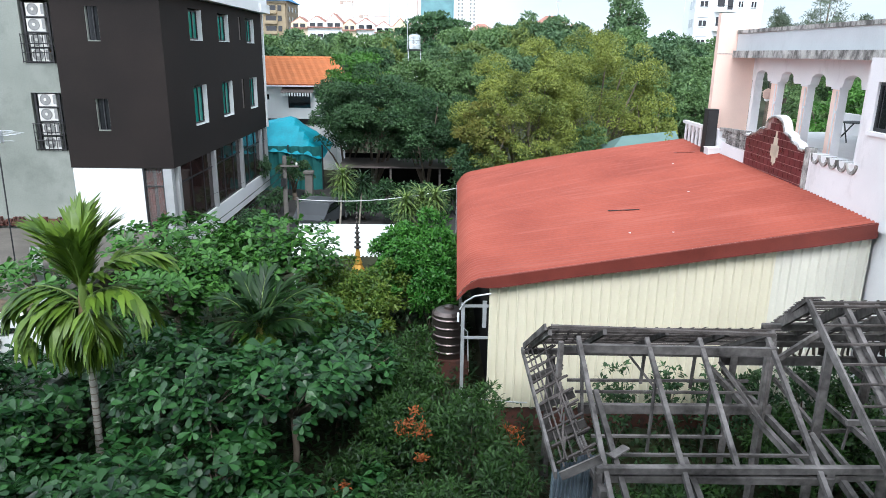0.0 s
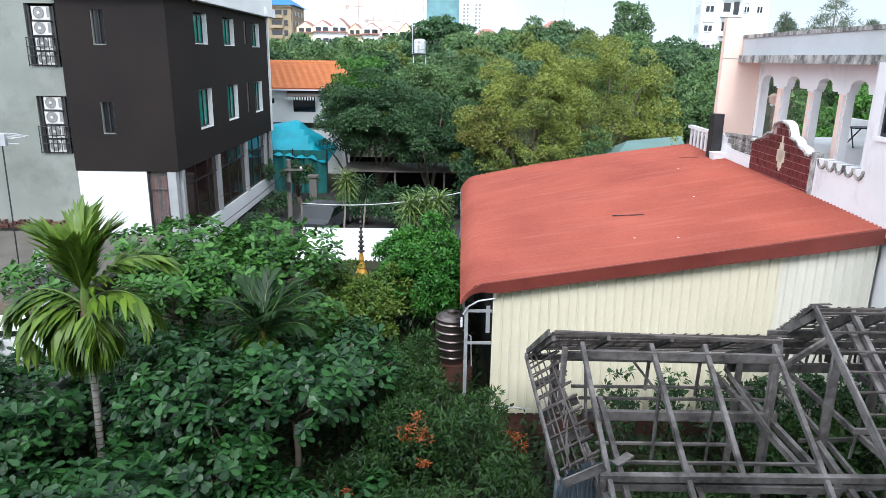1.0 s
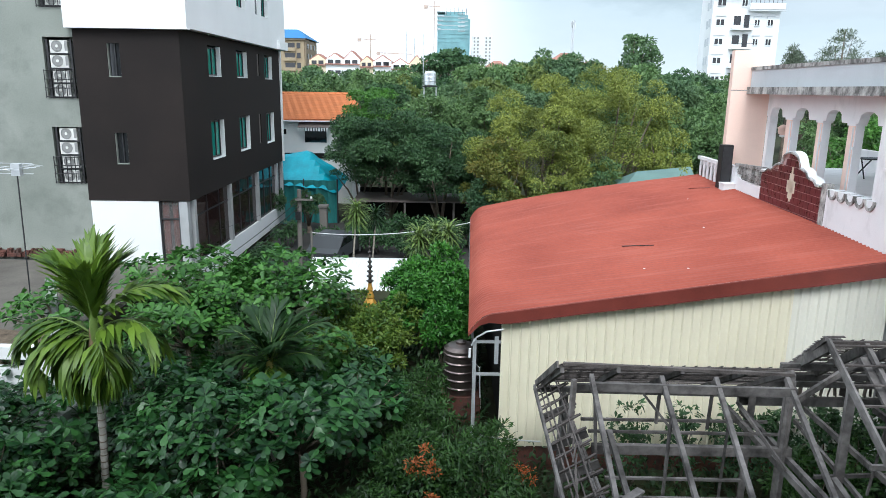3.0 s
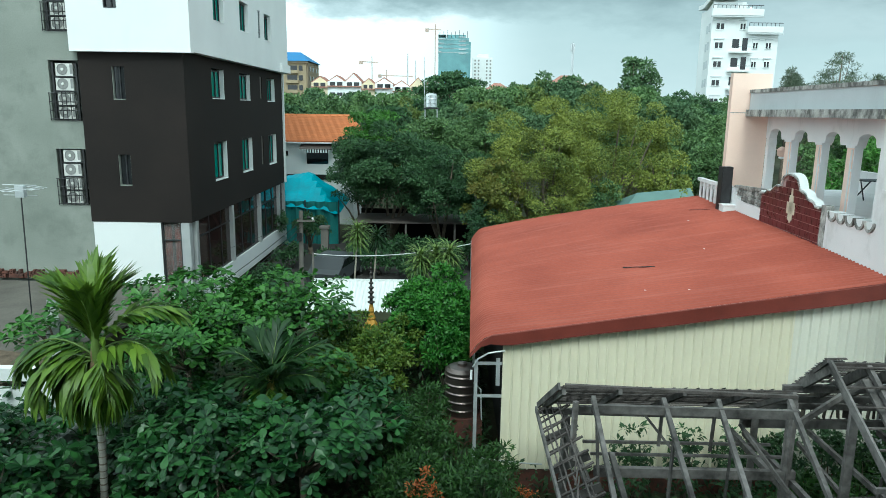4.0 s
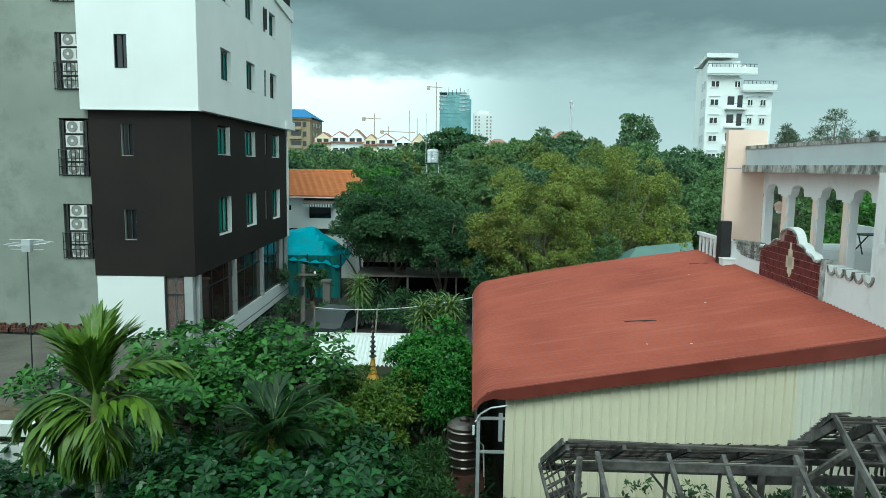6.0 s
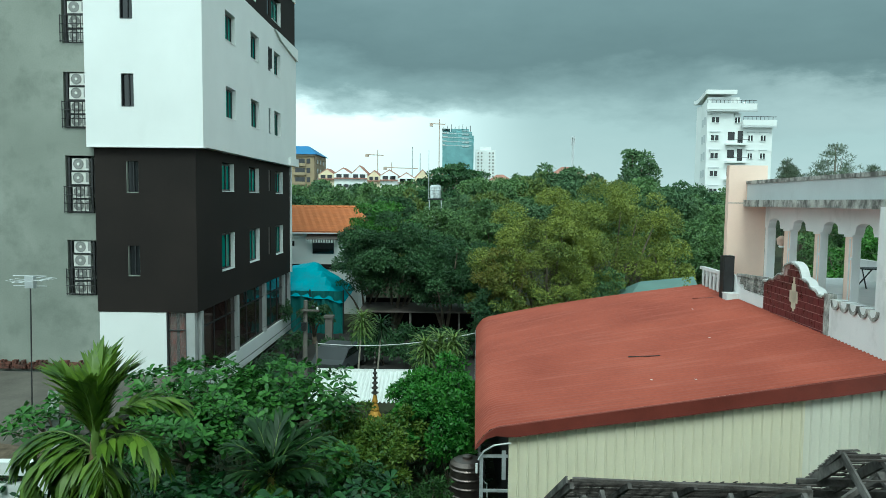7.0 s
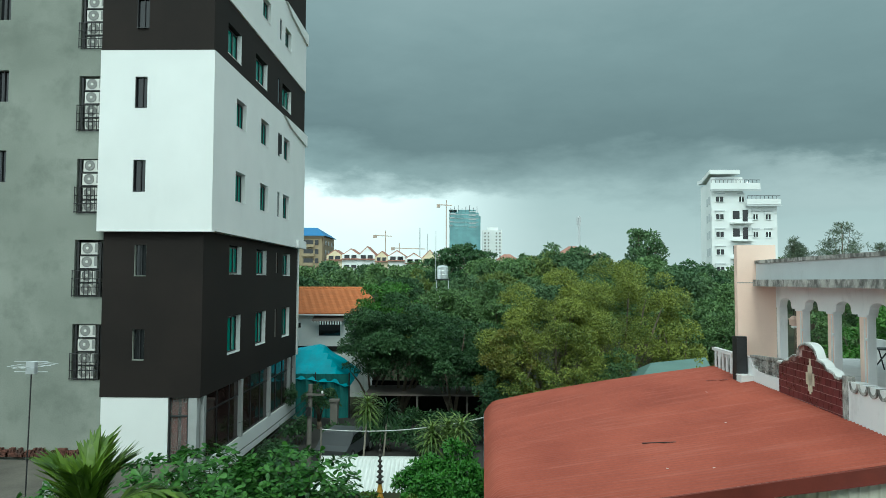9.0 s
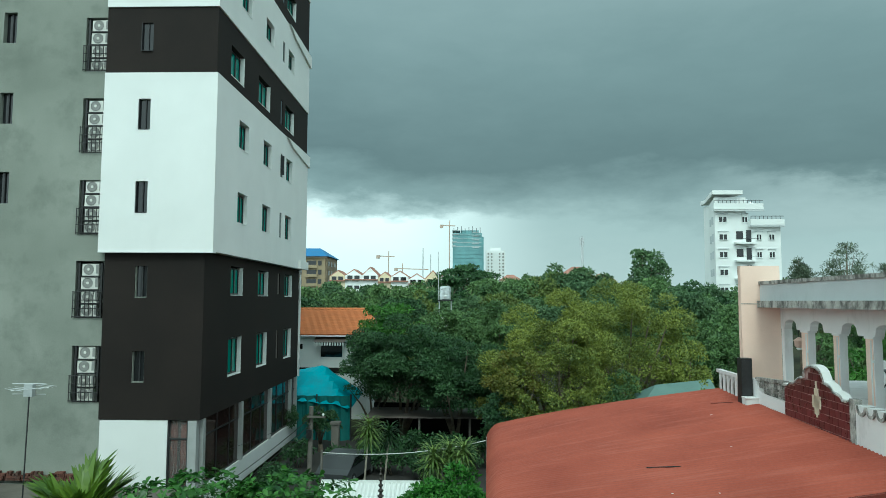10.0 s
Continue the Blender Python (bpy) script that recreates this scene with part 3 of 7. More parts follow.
def strap_rosette(root, centre, n, length, leaf_mat, width=0.05, droop=0.6, name="leaf_head", rise=1.0):
    """Long strap leaves that arch outward from one point: two pieces each."""
    base, along, up, ln, wd = [], [], [], [], []
    for j in range(n):
        t = 2.4 * j
        e = rise * (1.25 - 1.9 * j / n)
        d = np.array([math.cos(t), math.sin(t), e])
        d /= np.linalg.norm(d)
        l1 = length * (0.5 + 0.15 * rng.random())
        p0 = np.array(centre) + np.array([0, 0, -0.12 * length * j / n])
        p1 = p0 + d * l1 * 0.9
        d2 = d + np.array([0, 0, -droop])
        d2 /= np.linalg.norm(d2)
        base += [p0, p1 - d * l1 * 0.25]
        along += [d, d2]
        up += [[0, 0, 1.0]] * 2
        ln += [l1, l1 * 1.1]
        wd += [width * 3.6] * 2
    b, a, u = map(np.array, (base, along, up))
    return part(name, leaf_mesh(name, b, a, u.astype(float), np.array(ln), np.array(wd), leaf_mat), leaf_mat, root)


def frond(root, start, heading, rise, length, leaf_mat, hang=0.5, leaflet=0.62, n=30, droop=1.0, broad=0.22):
    """A feather palm leaf: an arching stalk with hanging leaflets on both sides."""
    h = radians(heading)
    out = Vector((math.cos(h), math.sin(h), 0))
    pts = []
    p = Vector(start)
    e = rise
    step = length / 10
    for i in range(11):
        pts.append(p.copy())
        p = p + (out * math.cos(e) + Vector((0, 0, math.sin(e)))) * step
        e -= droop * (0.10 + 0.03 * i)
    st = part("frond", Geo().tube(pts, [0.028 - 0.0022 * i for i in range(11)], 5), M["stalk"], root, smooth=True)
    side = np.array((-math.sin(h), math.cos(h), 0))
    base, along, up, ln = [], [], [], []
    for i in range(n):
        s = (0.12 + 0.88 * i / (n - 1)) * 10
        k = min(int(s), 9)
        q = pts[k].lerp(pts[k + 1], s - k)
        d = np.array((pts[k + 1] - pts[k]).normalized())
        for sg in (-1, 1):
            a = side * sg * (0.46 if rise > 1.1 else 0.75) + d * ((1.05 if rise > 1.1 else 0.6) + 0.5 * i / n) + np.array([0, 0, -hang * (0.5 + 0.6 * rng.random())]) + 0.12 * rng.normal(size=3)
            base.append(np.array(q))
            along.append(a)
            up.append(np.array([0, 0, 1.0]) + side * sg * 0.2)
            ln.append(leaflet * (0.75 + 0.4 * math.sin(math.pi * min(0.15 + 0.8 * i / n, 1))) * (0.85 + 0.3 * rng.random()))
    b, a, u, l_ = map(np.array, (base, along, up, ln))
    me = leaf_mesh("feather", b, a, u, l_, np.full(len(l_), broad), leaf_mat)
    ob = new("feather", me)
    ob.parent = st
    return st


# ---- ground ----
g = Geo()
N = 48
rings = [0.0, 12, 25, 45, 90, 200, 500, 1300, 3500]
v = [(0, 20, 0.0)]
for r in rings[1:]:
    for j in range(N):
        a = 2 * math.pi * j / N
        px, py = r * math.cos(a), 20 + r * math.sin(a)
        v.append((px, py, 0.15 * noise.noise((px * 0.2, py * 0.2, 0)) if r < 60 else 0.0))
f = [(0, 1 + j, 1 + (j + 1) % N) for j in range(N)]
for i in range(len(rings) - 2):
    for j in range(N):
        f.append((1 + i * N + j, 1 + (i + 1) * N + j, 1 + (i + 1) * N + (j + 1) % N, 1 + i * N + (j + 1) % N))
g.add(v, f)
single("ground", g, M["soil"], "dark garden soil with reddish earth and weeds", "ground", kind="structure")



def wmat(ob):
    return wmat(ob.parent) @ ob.matrix_parent_inverse @ ob.matrix_basis if ob.parent else ob.matrix_basis.copy()


def put(name, g, mat, parent, label="", smooth=False):
    """A part given in world coordinates."""
    ob = new(name, g if isinstance(g, bpy.types.Mesh) else mesh_of(name, g, mat, smooth))
    ob.parent = parent
    ob.matrix_parent_inverse = wmat(parent).inverted()
    return tagged(ob, label)


def nudge(root, dx, dz=0.0):
    """Moves a whole thing with its parts."""
    root.matrix_basis = pose(dx, 0, dz) @ root.matrix_basis


# ---- plain unseen front of the camera's house, added to shade the near garden ----
single("wall_behind", Geo().box(-26, -1.3, 0, 26, -0.55, 15.5), M["white"], "plain white unseen house front behind the viewer that shades the garden", "wall", kind="structure")

# ---- the tall hotel with white and dark bands ----
XW, XB = -9.74, -10.15        # side faces of the white and of the dark bands
YW, YB = 27.0, 27.25          # front faces
YF = 43.2                     # far end
hotel = thing("hotel_building", pose(-12, 35, 0), "tall hotel with white and dark brown rendered bands", "building")
BANDS = [("white", 11.03, 18.30), ("black", 18.30, 21.05), ("white", 21.05, 24.80), ("black", 24.80, 28.40), ("white", 28.4, 31.5)]
side_rows = {  # sill and head of each row, with the openings along the side wall
    "low": (5.75, 7.45, [(30.3, 32.1), (34.5, 36.3), (39.7, 41.4)], 38.1),
    "mid": (9.32, 10.62, [(30.4, 32.1), (34.5, 36.3), (39.7, 41.4)], 38.2),
}
W_ROWS = [(12.5, 13.87), (15.82, 17.1), (18.75, 20.1), (22.25, 23.4), (25.6, 26.8)]
W_SPANS = {"white": [(29.8, 31.25), (33.55, 35.05), (37.95, 39.4)], "black": [(28.7, 30.5), (32.7, 34.7), (37.7, 39.7)]}
W_SLIM = (36.75, 37.2)
F_WINS = [(5.85, 7.08), (9.2, 10.46), (12.57, 13.85), (15.95, 17.22), (19.2, 20.4), (22.5, 23.7)]
FX = (-12.95, -12.45)
g = Geo().wall(-14.2, XB, 4.40, 11.03, [(*FX, *w) for w in F_WINS[:2]], YB, YB + 0.3)
put("wall", g, M["black"], hotel, "dark brown rendered wall")
holes = [(a, b, z0, z1) for z0, z1, spans, s in side_rows.values() for a, b in spans] + [(s, s + 0.42, z0 + 0.15, z1) for z0, z1, spans, s in side_rows.values()]
g = Geo().wall(YB + 0.3, YF + 0.3, 4.40, 11.03, holes, XB - 0.3, XB, "x")
put("wall", g, M["black"], hotel, "dark brown rendered wall")
for kind, z0, z1 in BANDS:
    inset = 0.06 if kind == "black" else 0.0
    fw = [(*FX, *w) for w in F_WINS if z0 < w[0] < z1]
    put("wall", Geo().wall(-14.37, XW - inset, z0, z1, fw, YW + inset, YW + 0.3), M[kind], hotel)
    sw = [(a, b, *r) for r in W_ROWS if z0 < r[0] < z1 for a, b in W_SPANS[kind if kind in W_SPANS else "white"]] + [(*W_SLIM, *r) for r in W_ROWS if z0 < r[0] < z1]
    put("wall", Geo().wall(YW + 0.3, YF, z0, z1, sw, XW - 0.3, XW - inset, "x"), M[kind], hotel)
# ledges over the far windows of the white bands
for z in (17.55, 24.1):
    g = Geo().prism([(37.9, z + 0.70), (39.2, z + 0.35), (YF + 0.15, z), (YF + 0.15, z + 0.72)], XW - 0.02, XW + 0.12, "x")
    put("ledge", g, M["white"], hotel)
put("ledge", Geo().box(XW - 0.02, 41.2, 11.03, XW + 0.14, YF + 0.12, 11.5), M["white"], hotel)
# slabs between the bands, the far wall, the flat roof
for z in (11.0, 4.38, 0.82):
    put("slab", Geo().box(-14.3, YB + 0.31, z - 0.2, XB - 0.31, YF - 0.05, z - 0.02), M["grey"], hotel)
put("wall", Geo().box(-14.3, YF - 0.04, 4.4, XW - 0.32, YF + 0.2, 31.4), M["white"], hotel)
put("roof", Geo().box(-14.3, YW + 0.31, 31.2, XW - 0.31, YF - 0.05, 31.45), M["grey"], hotel)
put("ledge", Geo().box(-14.36, YW - 0.03, 10.98, XW + 0.02, YW + 0.28, 11.028), M["white"], hotel)


def side_window(a, b, z0, z1, x, slim=False, tint="glass_green"):
    """A recessed sliding window in the side wall, with a white reveal."""
    g = Geo()
    d = 0.24
    if slim:
        w = put("window", Geo().box(x - 0.07, a + 0.02, z0 + 0.02, x - 0.03, b - 0.02, z1 - 0.02), M["glass_dark"], hotel, "narrow dark window")
        return
    t = 0.05
    for q in ((x - d - 0.04, b - t, z0, x - 0.004, b, z1), (x - d - 0.04, a, z0, x + 0.02, b - t, z0 + 0.03), (x - d - 0.04, a, z0 + 0.03, x - d + 0.02, a + 0.03, z1)):
        g.box(*q)
    w = put("window", g, M["white"], hotel, "green glass sliding window in a white reveal")
    put("pane", Geo().box(x - d - 0.02, a + t, z0 + t, x - d, b - t, z1 - t), M[tint], w)
    f = Geo()
    mid = (a + b) / 2
    for y in (a + t, mid + 0.18, b - t - 0.06):
        f.box(x - d - 0.005, y, z0 + t, x - d + 0.05, y + 0.06, z1 - t)
    f.box(x - d - 0.005, a + t, z0 + t, x - d + 0.045, b - t, z0 + t + 0.06).box(x - d - 0.005, a + t, z1 - t - 0.06, x - d + 0.045, b - t, z1 - t)
    put("sash", f, M["metal_dark"], w)


for z0, z1, spans, s in side_rows.values():
    for a, b in spans:
        side_window(a, b, z0, z1, XB)
    put("panel", Geo().box(XB - 0.14, s, z0 + 0.15, XB - 0.05, s + 0.42, z1), M["brown"], hotel, "narrow brown panel")
for i, (z0, z1) in enumerate(W_ROWS):
    for a, b in W_SPANS["black" if i in (2, 4) else "white"]:
        side_window(a, b, z0, z1, XW - (0.06 if i in (2, 4) else 0))
    side_window(*W_SLIM, z0, z1, XW - (0.06 if i in (2, 4) else 0), True)
# one casement standing open
w = put("window", Geo().wall(XW, XW + 0.2, 15.9, 16.95, [(XW + 0.03, XW + 0.17, 15.95, 16.9)], 36.72, 36.76), M["metal_dark"], hotel, "open dark casement")
put("pane", Geo().box(XW + 0.025, 36.73, 15.94, XW + 0.175, 36.75, 16.91), M["glass_dark"], w)
for i, (z0, z1) in enumerate(F_WINS):
    y = YB if i < 2 else YW
    g = Geo()
    for q in ((FX[0], y + 0.05, z0, FX[0] + 0.025, y + 0.22, z1), (FX[1] - 0.025, y + 0.05, z0, FX[1], y + 0.22, z1), (FX[0] + 0.025, y - 0.015, z0, FX[1] - 0.025, y + 0.22, z0 + 0.03)):
        g.box(*q)
    w = put("window", g, M["grey"] if i < 2 else M["metal_dark"], hotel, "tall narrow dark window")
    put("pane", Geo().box(FX[0] + 0.04, y + 0.15, z0 + 0.04, FX[1] - 0.04, y + 0.18, z1), M["glass_dark"], w)
    put("sash", Geo().box(FX[0] + 0.25, y + 0.1, z0 + 0.04, FX[0] + 0.29, y + 0.15, z1), M["metal_dark"], w)

# glazed first floor
put("wall", Geo().box(-14.15, YB + 0.02, 0.85, -11.44, YB + 0.3, 4.38), M["white"], hotel)
put("wall", Geo().box(XB - 0.3, YB + 0.4, 0.70, XB - 0.02, YF + 0.2, 1.70), M["white"], hotel, "white band under the glazing")
put("wall", Geo().box(-11.44, YB + 0.05, 0.85, XB - 0.31, YB + 0.3, 1.4), M["white"], hotel)
g = Geo().box(-11.40, YB + 0.14, 1.4, -10.66, YB + 0.17, 4.36)
fr = put("shop_window", Geo().box(-11.44, YB + 0.06, 1.4, -11.38, YB + 0.22, 4.37).box(-10.68, YB + 0.06, 1.4, -10.62, YB + 0.22, 4.37).box(-11.38, YB + 0.08, 3.62, -10.68, YB + 0.2, 3.67), M["metal_dark"], hotel, "dark framed window with red curtains behind")
put("pane", g, M["glass_thin"], fr)
gc = Geo()
for i in range(14):
    x = -11.38 + i * 0.05
    if 0.24 < x + 11.38 < 0.36:
        continue
    gc.tube([(x, YB + 0.34 + 0.02 * (i % 2), 1.4), (x, YB + 0.34 + 0.02 * (i % 2), 4.3)], 0.036, 6)
put("curtain", gc, M["curtain"], fr, "dark red curtain", True)
put("column", Geo().box(-10.61, YB - 0.02, 0.85, -10.27, YB + 0.28, 4.38), M["metal_grey"], hotel, "grey metal clad column")
for y, w_ in ((27.62, 0.26), (32.4, 0.26), (37.25, 0.26), (41.6, 0.22), (42.95, 0.2)):
    put("column", Geo().box(XB - 0.22, y, 1.70, XB + 0.02, y + w_, 4.38), M["metal_grey"], hotel, "grey metal clad column")
ys = [27.42, 27.94, 32.69, 37.54, 41.85, 42.95]
for a, b in zip(ys[1:], ys[2:]):
    f = Geo()
    n = 3 if b - a > 3 else 1
    for i in range(1, n):
        y = a + (b - a) * i / n
        f.box(XB - 0.2, y - 0.03, 1.7, XB - 0.12, y + 0.03, 4.38)
    f.box(XB - 0.2, a, 3.62, XB - 0.12, b, 3.68)
    w = put("shop_window", f, M["metal_dark"], hotel, "dark glazing in thin dark frames")
    put("sill", Geo().box(XB - 0.2, a, 1.702, XB - 0.118, b, 1.76), M["metal_dark"], w)
    put("pane", Geo().box(XB - 0.18, a, 1.76, XB - 0.155, b, 4.37), M["glass_clear"], w)
    cu = Geo()
    for i in range(int((b - a) / 0.16)):
        if (i * 7 + int(a)) % 5 < 2:
            cu.tube([(XB - 0.45, a + 0.1 + i * 0.16, 1.7), (XB - 0.45, a + 0.1 + i * 0.16, 4.3)], 0.07, 6)
    put("curtain", cu, M["curtain_dark"], w, "dark curtain", True)
# near-black blocks put in for the shade under the floor and behind the glass
put("wall", Geo().box(-14.1, 29.2, 0, XB - 1.2, YF - 0.3, 0.62), M["near_black"], hotel, "near-black block standing in for the shaded void under the floor")
put("room", Geo().box(-13.5, 30.2, 1.0, XB - 1.6, YF - 0.5, 4.1), M["near_black"], hotel, "near-black block standing in for the unlit rooms behind the glazing")

# ---- the grey rendered neighbour with the air-conditioner bays ----
YG = 27.35
grey = thing("grey_building", pose(-22, 35, 0), "tall grey cement rendered building with recessed bays", "building")
BAYS = [(5.05, 7.27), (8.37, 10.66), (11.73, 13.95), (15.08, 17.35), (18.48, 20.75), (21.8, 24.1)]
BX = (-15.42, -14.25)
GW = [(-18.9, -18.35, 13.0, 14.3), (-18.9, -18.35, 16.3, 17.6), (-18.9, -18.35, 19.7, 21.0)]
put("wall", Geo().wall(-34, -14.2, 0, 31, [(*BX, *b) for b in BAYS] + GW, YG, YG + 0.35), M["grey"], grey)
put("wall", Geo().box(-34, YG + 1.4, 0, -14.36, YF, 31), M["grey"], grey)
put("wall", Geo().box(-14.52, YG + 0.36, 0, -14.38, YG + 1.38, 31), M["grey"], grey)
for q in GW:
    w = put("window", Geo().box(q[0] + 0.02, YG + 0.2, q[2], q[1] - 0.02, YG + 0.24, q[3]), M["glass_dark"], grey, "narrow dark window")
    put("sash", Geo().box(q[0] + 0.24, YG + 0.14, q[2], q[0] + 0.3, YG + 0.198, q[3]), M["metal_dark"], w)
for z0, z1 in BAYS:
    put("bay_floor", Geo().box(BX[0] - 0.1, YG + 0.02, z0 - 0.12, BX[1] - 0.13, YG + 1.38, z0 - 0.004), M["grey"], grey)

ac = thing("air_conditioner", pose(0, 0, 0), "white outdoor air-conditioner unit on a dark rack", "air conditioner", "air conditioners in the bays")
g = Geo().box(-0.35, 0, 0, 0.33, 0.3, 0.47)
part("casing", g, M["ac_white"], ac)
g = Geo().lathe([(0.20, 0.0), (0.215, 0.012), (0.20, 0.024), (0.185, 0.012), (0.19, 0.002)], n=20)
g.v = [(x - 0.08, -z - 0.002, y + 0.25) for x, y, z in g.v]
part("fan_guard", g, M["ac_dark"], ac)
g = Geo()
for k in range(5):
    a0 = 2 * math.pi * k / 5
    g.add([(-0.08 + r * math.cos(a0 + s), -0.012 - 0.01 * s, 0.25 + r * math.sin(a0 + s)) for r, s in ((0.05, 0), (0.18, -0.1), (0.18, 0.75), (0.05, 0.6))], [(0, 1, 2, 3)])
part("fan", g, M["ac_dark"], ac)
g = Geo().lathe([(0.06, 0.0), (0.055, 0.02), (0.0, 0.024)], n=12)
g.v = [(x - 0.08, -z - 0.008, y + 0.25) for x, y, z in g.v]
part("hub", g, M["ac_white"], ac)
part("side_grille", Geo().box(0.22, -0.008, 0.08, 0.34, -0.001, 0.44), M["ac_dark"], ac)
rack = thing("equipment_rack", pose(0, 0, 0), "black steel rack with a safety rail in a wall bay", "rack", "racks in the bays")
for x in (-0.49, 0.42):
    part("upright", Geo().box(x, -0.1, 0, x + 0.075, -0.03, 2.2), M["metal_black"], rack)
for k in range(4):
    part("shelf", Geo().box(-0.5, -0.1, 0.005 + k * 0.55, 0.48, 0.4, 0.055 + k * 0.55), M["metal_black"], rack)
for k in range(8):
    part("bar", Geo().tube([(-0.62 + k * 0.165, -0.2, 0.0), (-0.62 + k * 0.165, -0.2, 1.08)], 0.017, 5), M["metal_black"], rack)
for k in range(4):
    part("rail", Geo().tube([(-0.64, -0.2, 0.06 + k * 0.33), (0.56, -0.2, 0.06 + k * 0.33)], 0.018, 5), M["metal_black"], rack)
part("cable", Geo().tube([(0.5, 0.05, 0.0), (0.47, -0.05, 0.6), (0.53, -0.02, 1.2), (0.48, 0.0, 2.15)], 0.02, 5), M["metal_black"], rack)
part("cable", Geo().tube([(0.46, 0.12, 0.0), (0.52, 0.02, 0.5), (0.46, 0.02, 1.4), (0.52, 0.05, 2.1)], 0.016, 5), M["metal_dark"], rack)
first = True
for z0, z1 in BAYS:
    m = pose(-14.83, YG + 0.12, z0)
    if first:
        rack.matrix_basis = m
    else:
        copy_thing(rack, m)
    for k in range(4):
        m = pose(-14.86 + 0.02 * ((k * 3) % 2), YG + 0.06, z0 + 0.057 + k * 0.55, 0, 0, (k % 3 - 1) * 1.5)
        if first:
            ac.matrix_basis = m
            first = False
        else:
            copy_thing(ac, m)

# ---- low roofs and walls beside the grey building ----
nb = thing("low_house", pose(-14, 20, 0), "low flat-roofed house with a weathered cement roof", "house")
put("roof", Geo().prism([(-30, 2.05), (-10.6, 1.75), (-10.6, 1.95), (-30, 2.3)], 17.0, 26.6), M["cement_roof"], nb, "tan weathered cement roof")
put("parapet", Geo().add([(-12.9, 21.5, 1.7), (-12.6, 21.6, 1.7), (-9.6, 16.4, 1.7), (-9.9, 16.3, 1.7), (-12.9, 21.5, 2.75), (-12.6, 21.6, 2.75), (-9.6, 16.4, 2.75), (-9.9, 16.3, 2.75)], [(0, 1, 2, 3), (4, 7, 6, 5), (0, 4, 5, 1), (1, 5, 6, 2), (2, 6, 7, 3), (3, 7, 4, 0)]), M["grey"], nb)
put("wall", Geo().wall(-16, -8.75, 0, 3.02, [(-16, -9.3, 2.50, 2.72)], 14.9, 15.12), M["white"], nb, "white wall with a long dark slot")
put("wall", Geo().box(-16, 15.3, 0, -8.9, 16.9, 1.9), M["grey"], nb)
put("roof", Geo().prism([(-16, 2.9), (-9.0, 2.2), (-9.0, 2.35), (-16, 3.05)], 15.14, 17.2), M["debris"], nb, "dark roof covered with dead leaves")
rng2 = random.Random(3)
for i in range(95):
    x, z = -21 + i * 0.075 + rng2.uniform(-0.03, 0.03), 2.05
    for k in range(rng2.choice((2, 3, 3, 4))):
        w_ = rng2.uniform(0.07, 0.1)
        put("brick", Geo().box(x, YG - 0.28 + 0.02 * k, z + 0.085 * k, x + w_ * 0.95, YG - 0.04, z + 0.085 * k + 0.075), M["brick"], nb)
single("garden_wall", Geo().add([(-9.35, 11.6, 0), (-9.05, 11.6, 0), (-8.15, 15.9, 0), (-8.45, 15.9, 0), (-9.35, 11.6, 1.55), (-9.05, 11.6, 1.55), (-8.15, 15.9, 1.75), (-8.45, 15.9, 1.75)], [(3, 2, 1, 0), (4, 5, 6, 7), (0, 1, 5, 4), (1, 2, 6, 5), (2, 3, 7, 6), (3, 0, 4, 7)]), M["grey"], "grey cement garden wall among the plants", "wall", kind="structure")
single("yard", Geo().box(-30, 8, -0.1, -9.2, 14.8, 0.4), M["grey"], "bare grey cement yard", "pavement", kind="structure")
ant = thing("tv_antenna", pose(-12.5, 20, 1.9), "thin grey aerial with several rods on a pole", "antenna")
part("pole", Geo().tube([(0, 0, 0), (0.08, 0, 4.55)], 0.022, 6), M["metal_dark"], ant)
part("boom", Geo().tube([(-0.35, -0.2, 4.58), (0.5, 0.25, 4.62)], 0.014, 5), M["metal_pale"], ant)
for i, (x, h) in enumerate(((-0.3, 0.42), (-0.15, 0.5), (0.02, 0.55), (0.2, 0.5), (0.36, 0.45), (0.46, 0.42))):
    part("rod", Geo().tube([(x - h, 0.25 + x * 0.5, 4.6 + 0.02 * i), (x + h, -0.25 + x * 0.5, 4.6 + 0.02 * i)], 0.009, 5), M["metal_pale"], ant)
for k in (0, 1):
    part("rod", Geo().tube([(-0.5, 0.1, 4.45 + 0.3 * k), (0.5, 0.1, 4.45 + 0.3 * k)], 0.012, 5), M["metal_pale"], ant)
part("bracket", Geo().box(-0.06, -0.06, 4.4, 0.2, 0.1, 4.75), M["metal_pale"], ant)

# ---- the red-roofed shed ----
shed = thing("shed", pose(6, 22, 0), "large shed with a red sheet roof and cream ribbed walls", "shed")


def roof_point(s, t):
    """s: 0 at the low eave, 1 at the high side; t: 0 at the front, 1 at the back."""
    a = Vector((0.62, 14.88, 3.93)).lerp(Vector((1.20, 30.3, 3.74)), t)
    b = Vector((10.12, 14.88, 5.39)).lerp(Vector((10.58, 28.1, 5.72)), t)
    p = a.lerp(b, s)
    d = (p - a).length
    if d < 0.55:
        p.z -= 0.40 * (1 - d / 0.55) ** 2.2
    p.z += 0.025 * math.sin(s * 7 + 1) * math.sin(t * 6) + 0.13 * math.sin(math.pi * s ** 0.8) * min(t * 1.4, 1)
    return p


S = [0, 0.008, 0.02, 0.035, 0.055, 0.08, 0.12, 0.18, 0.26, 0.34, 0.42, 0.5, 0.58, 0.66, 0.74, 0.82, 0.9, 0.96, 1.0]
NT = 560
v, f = [], []
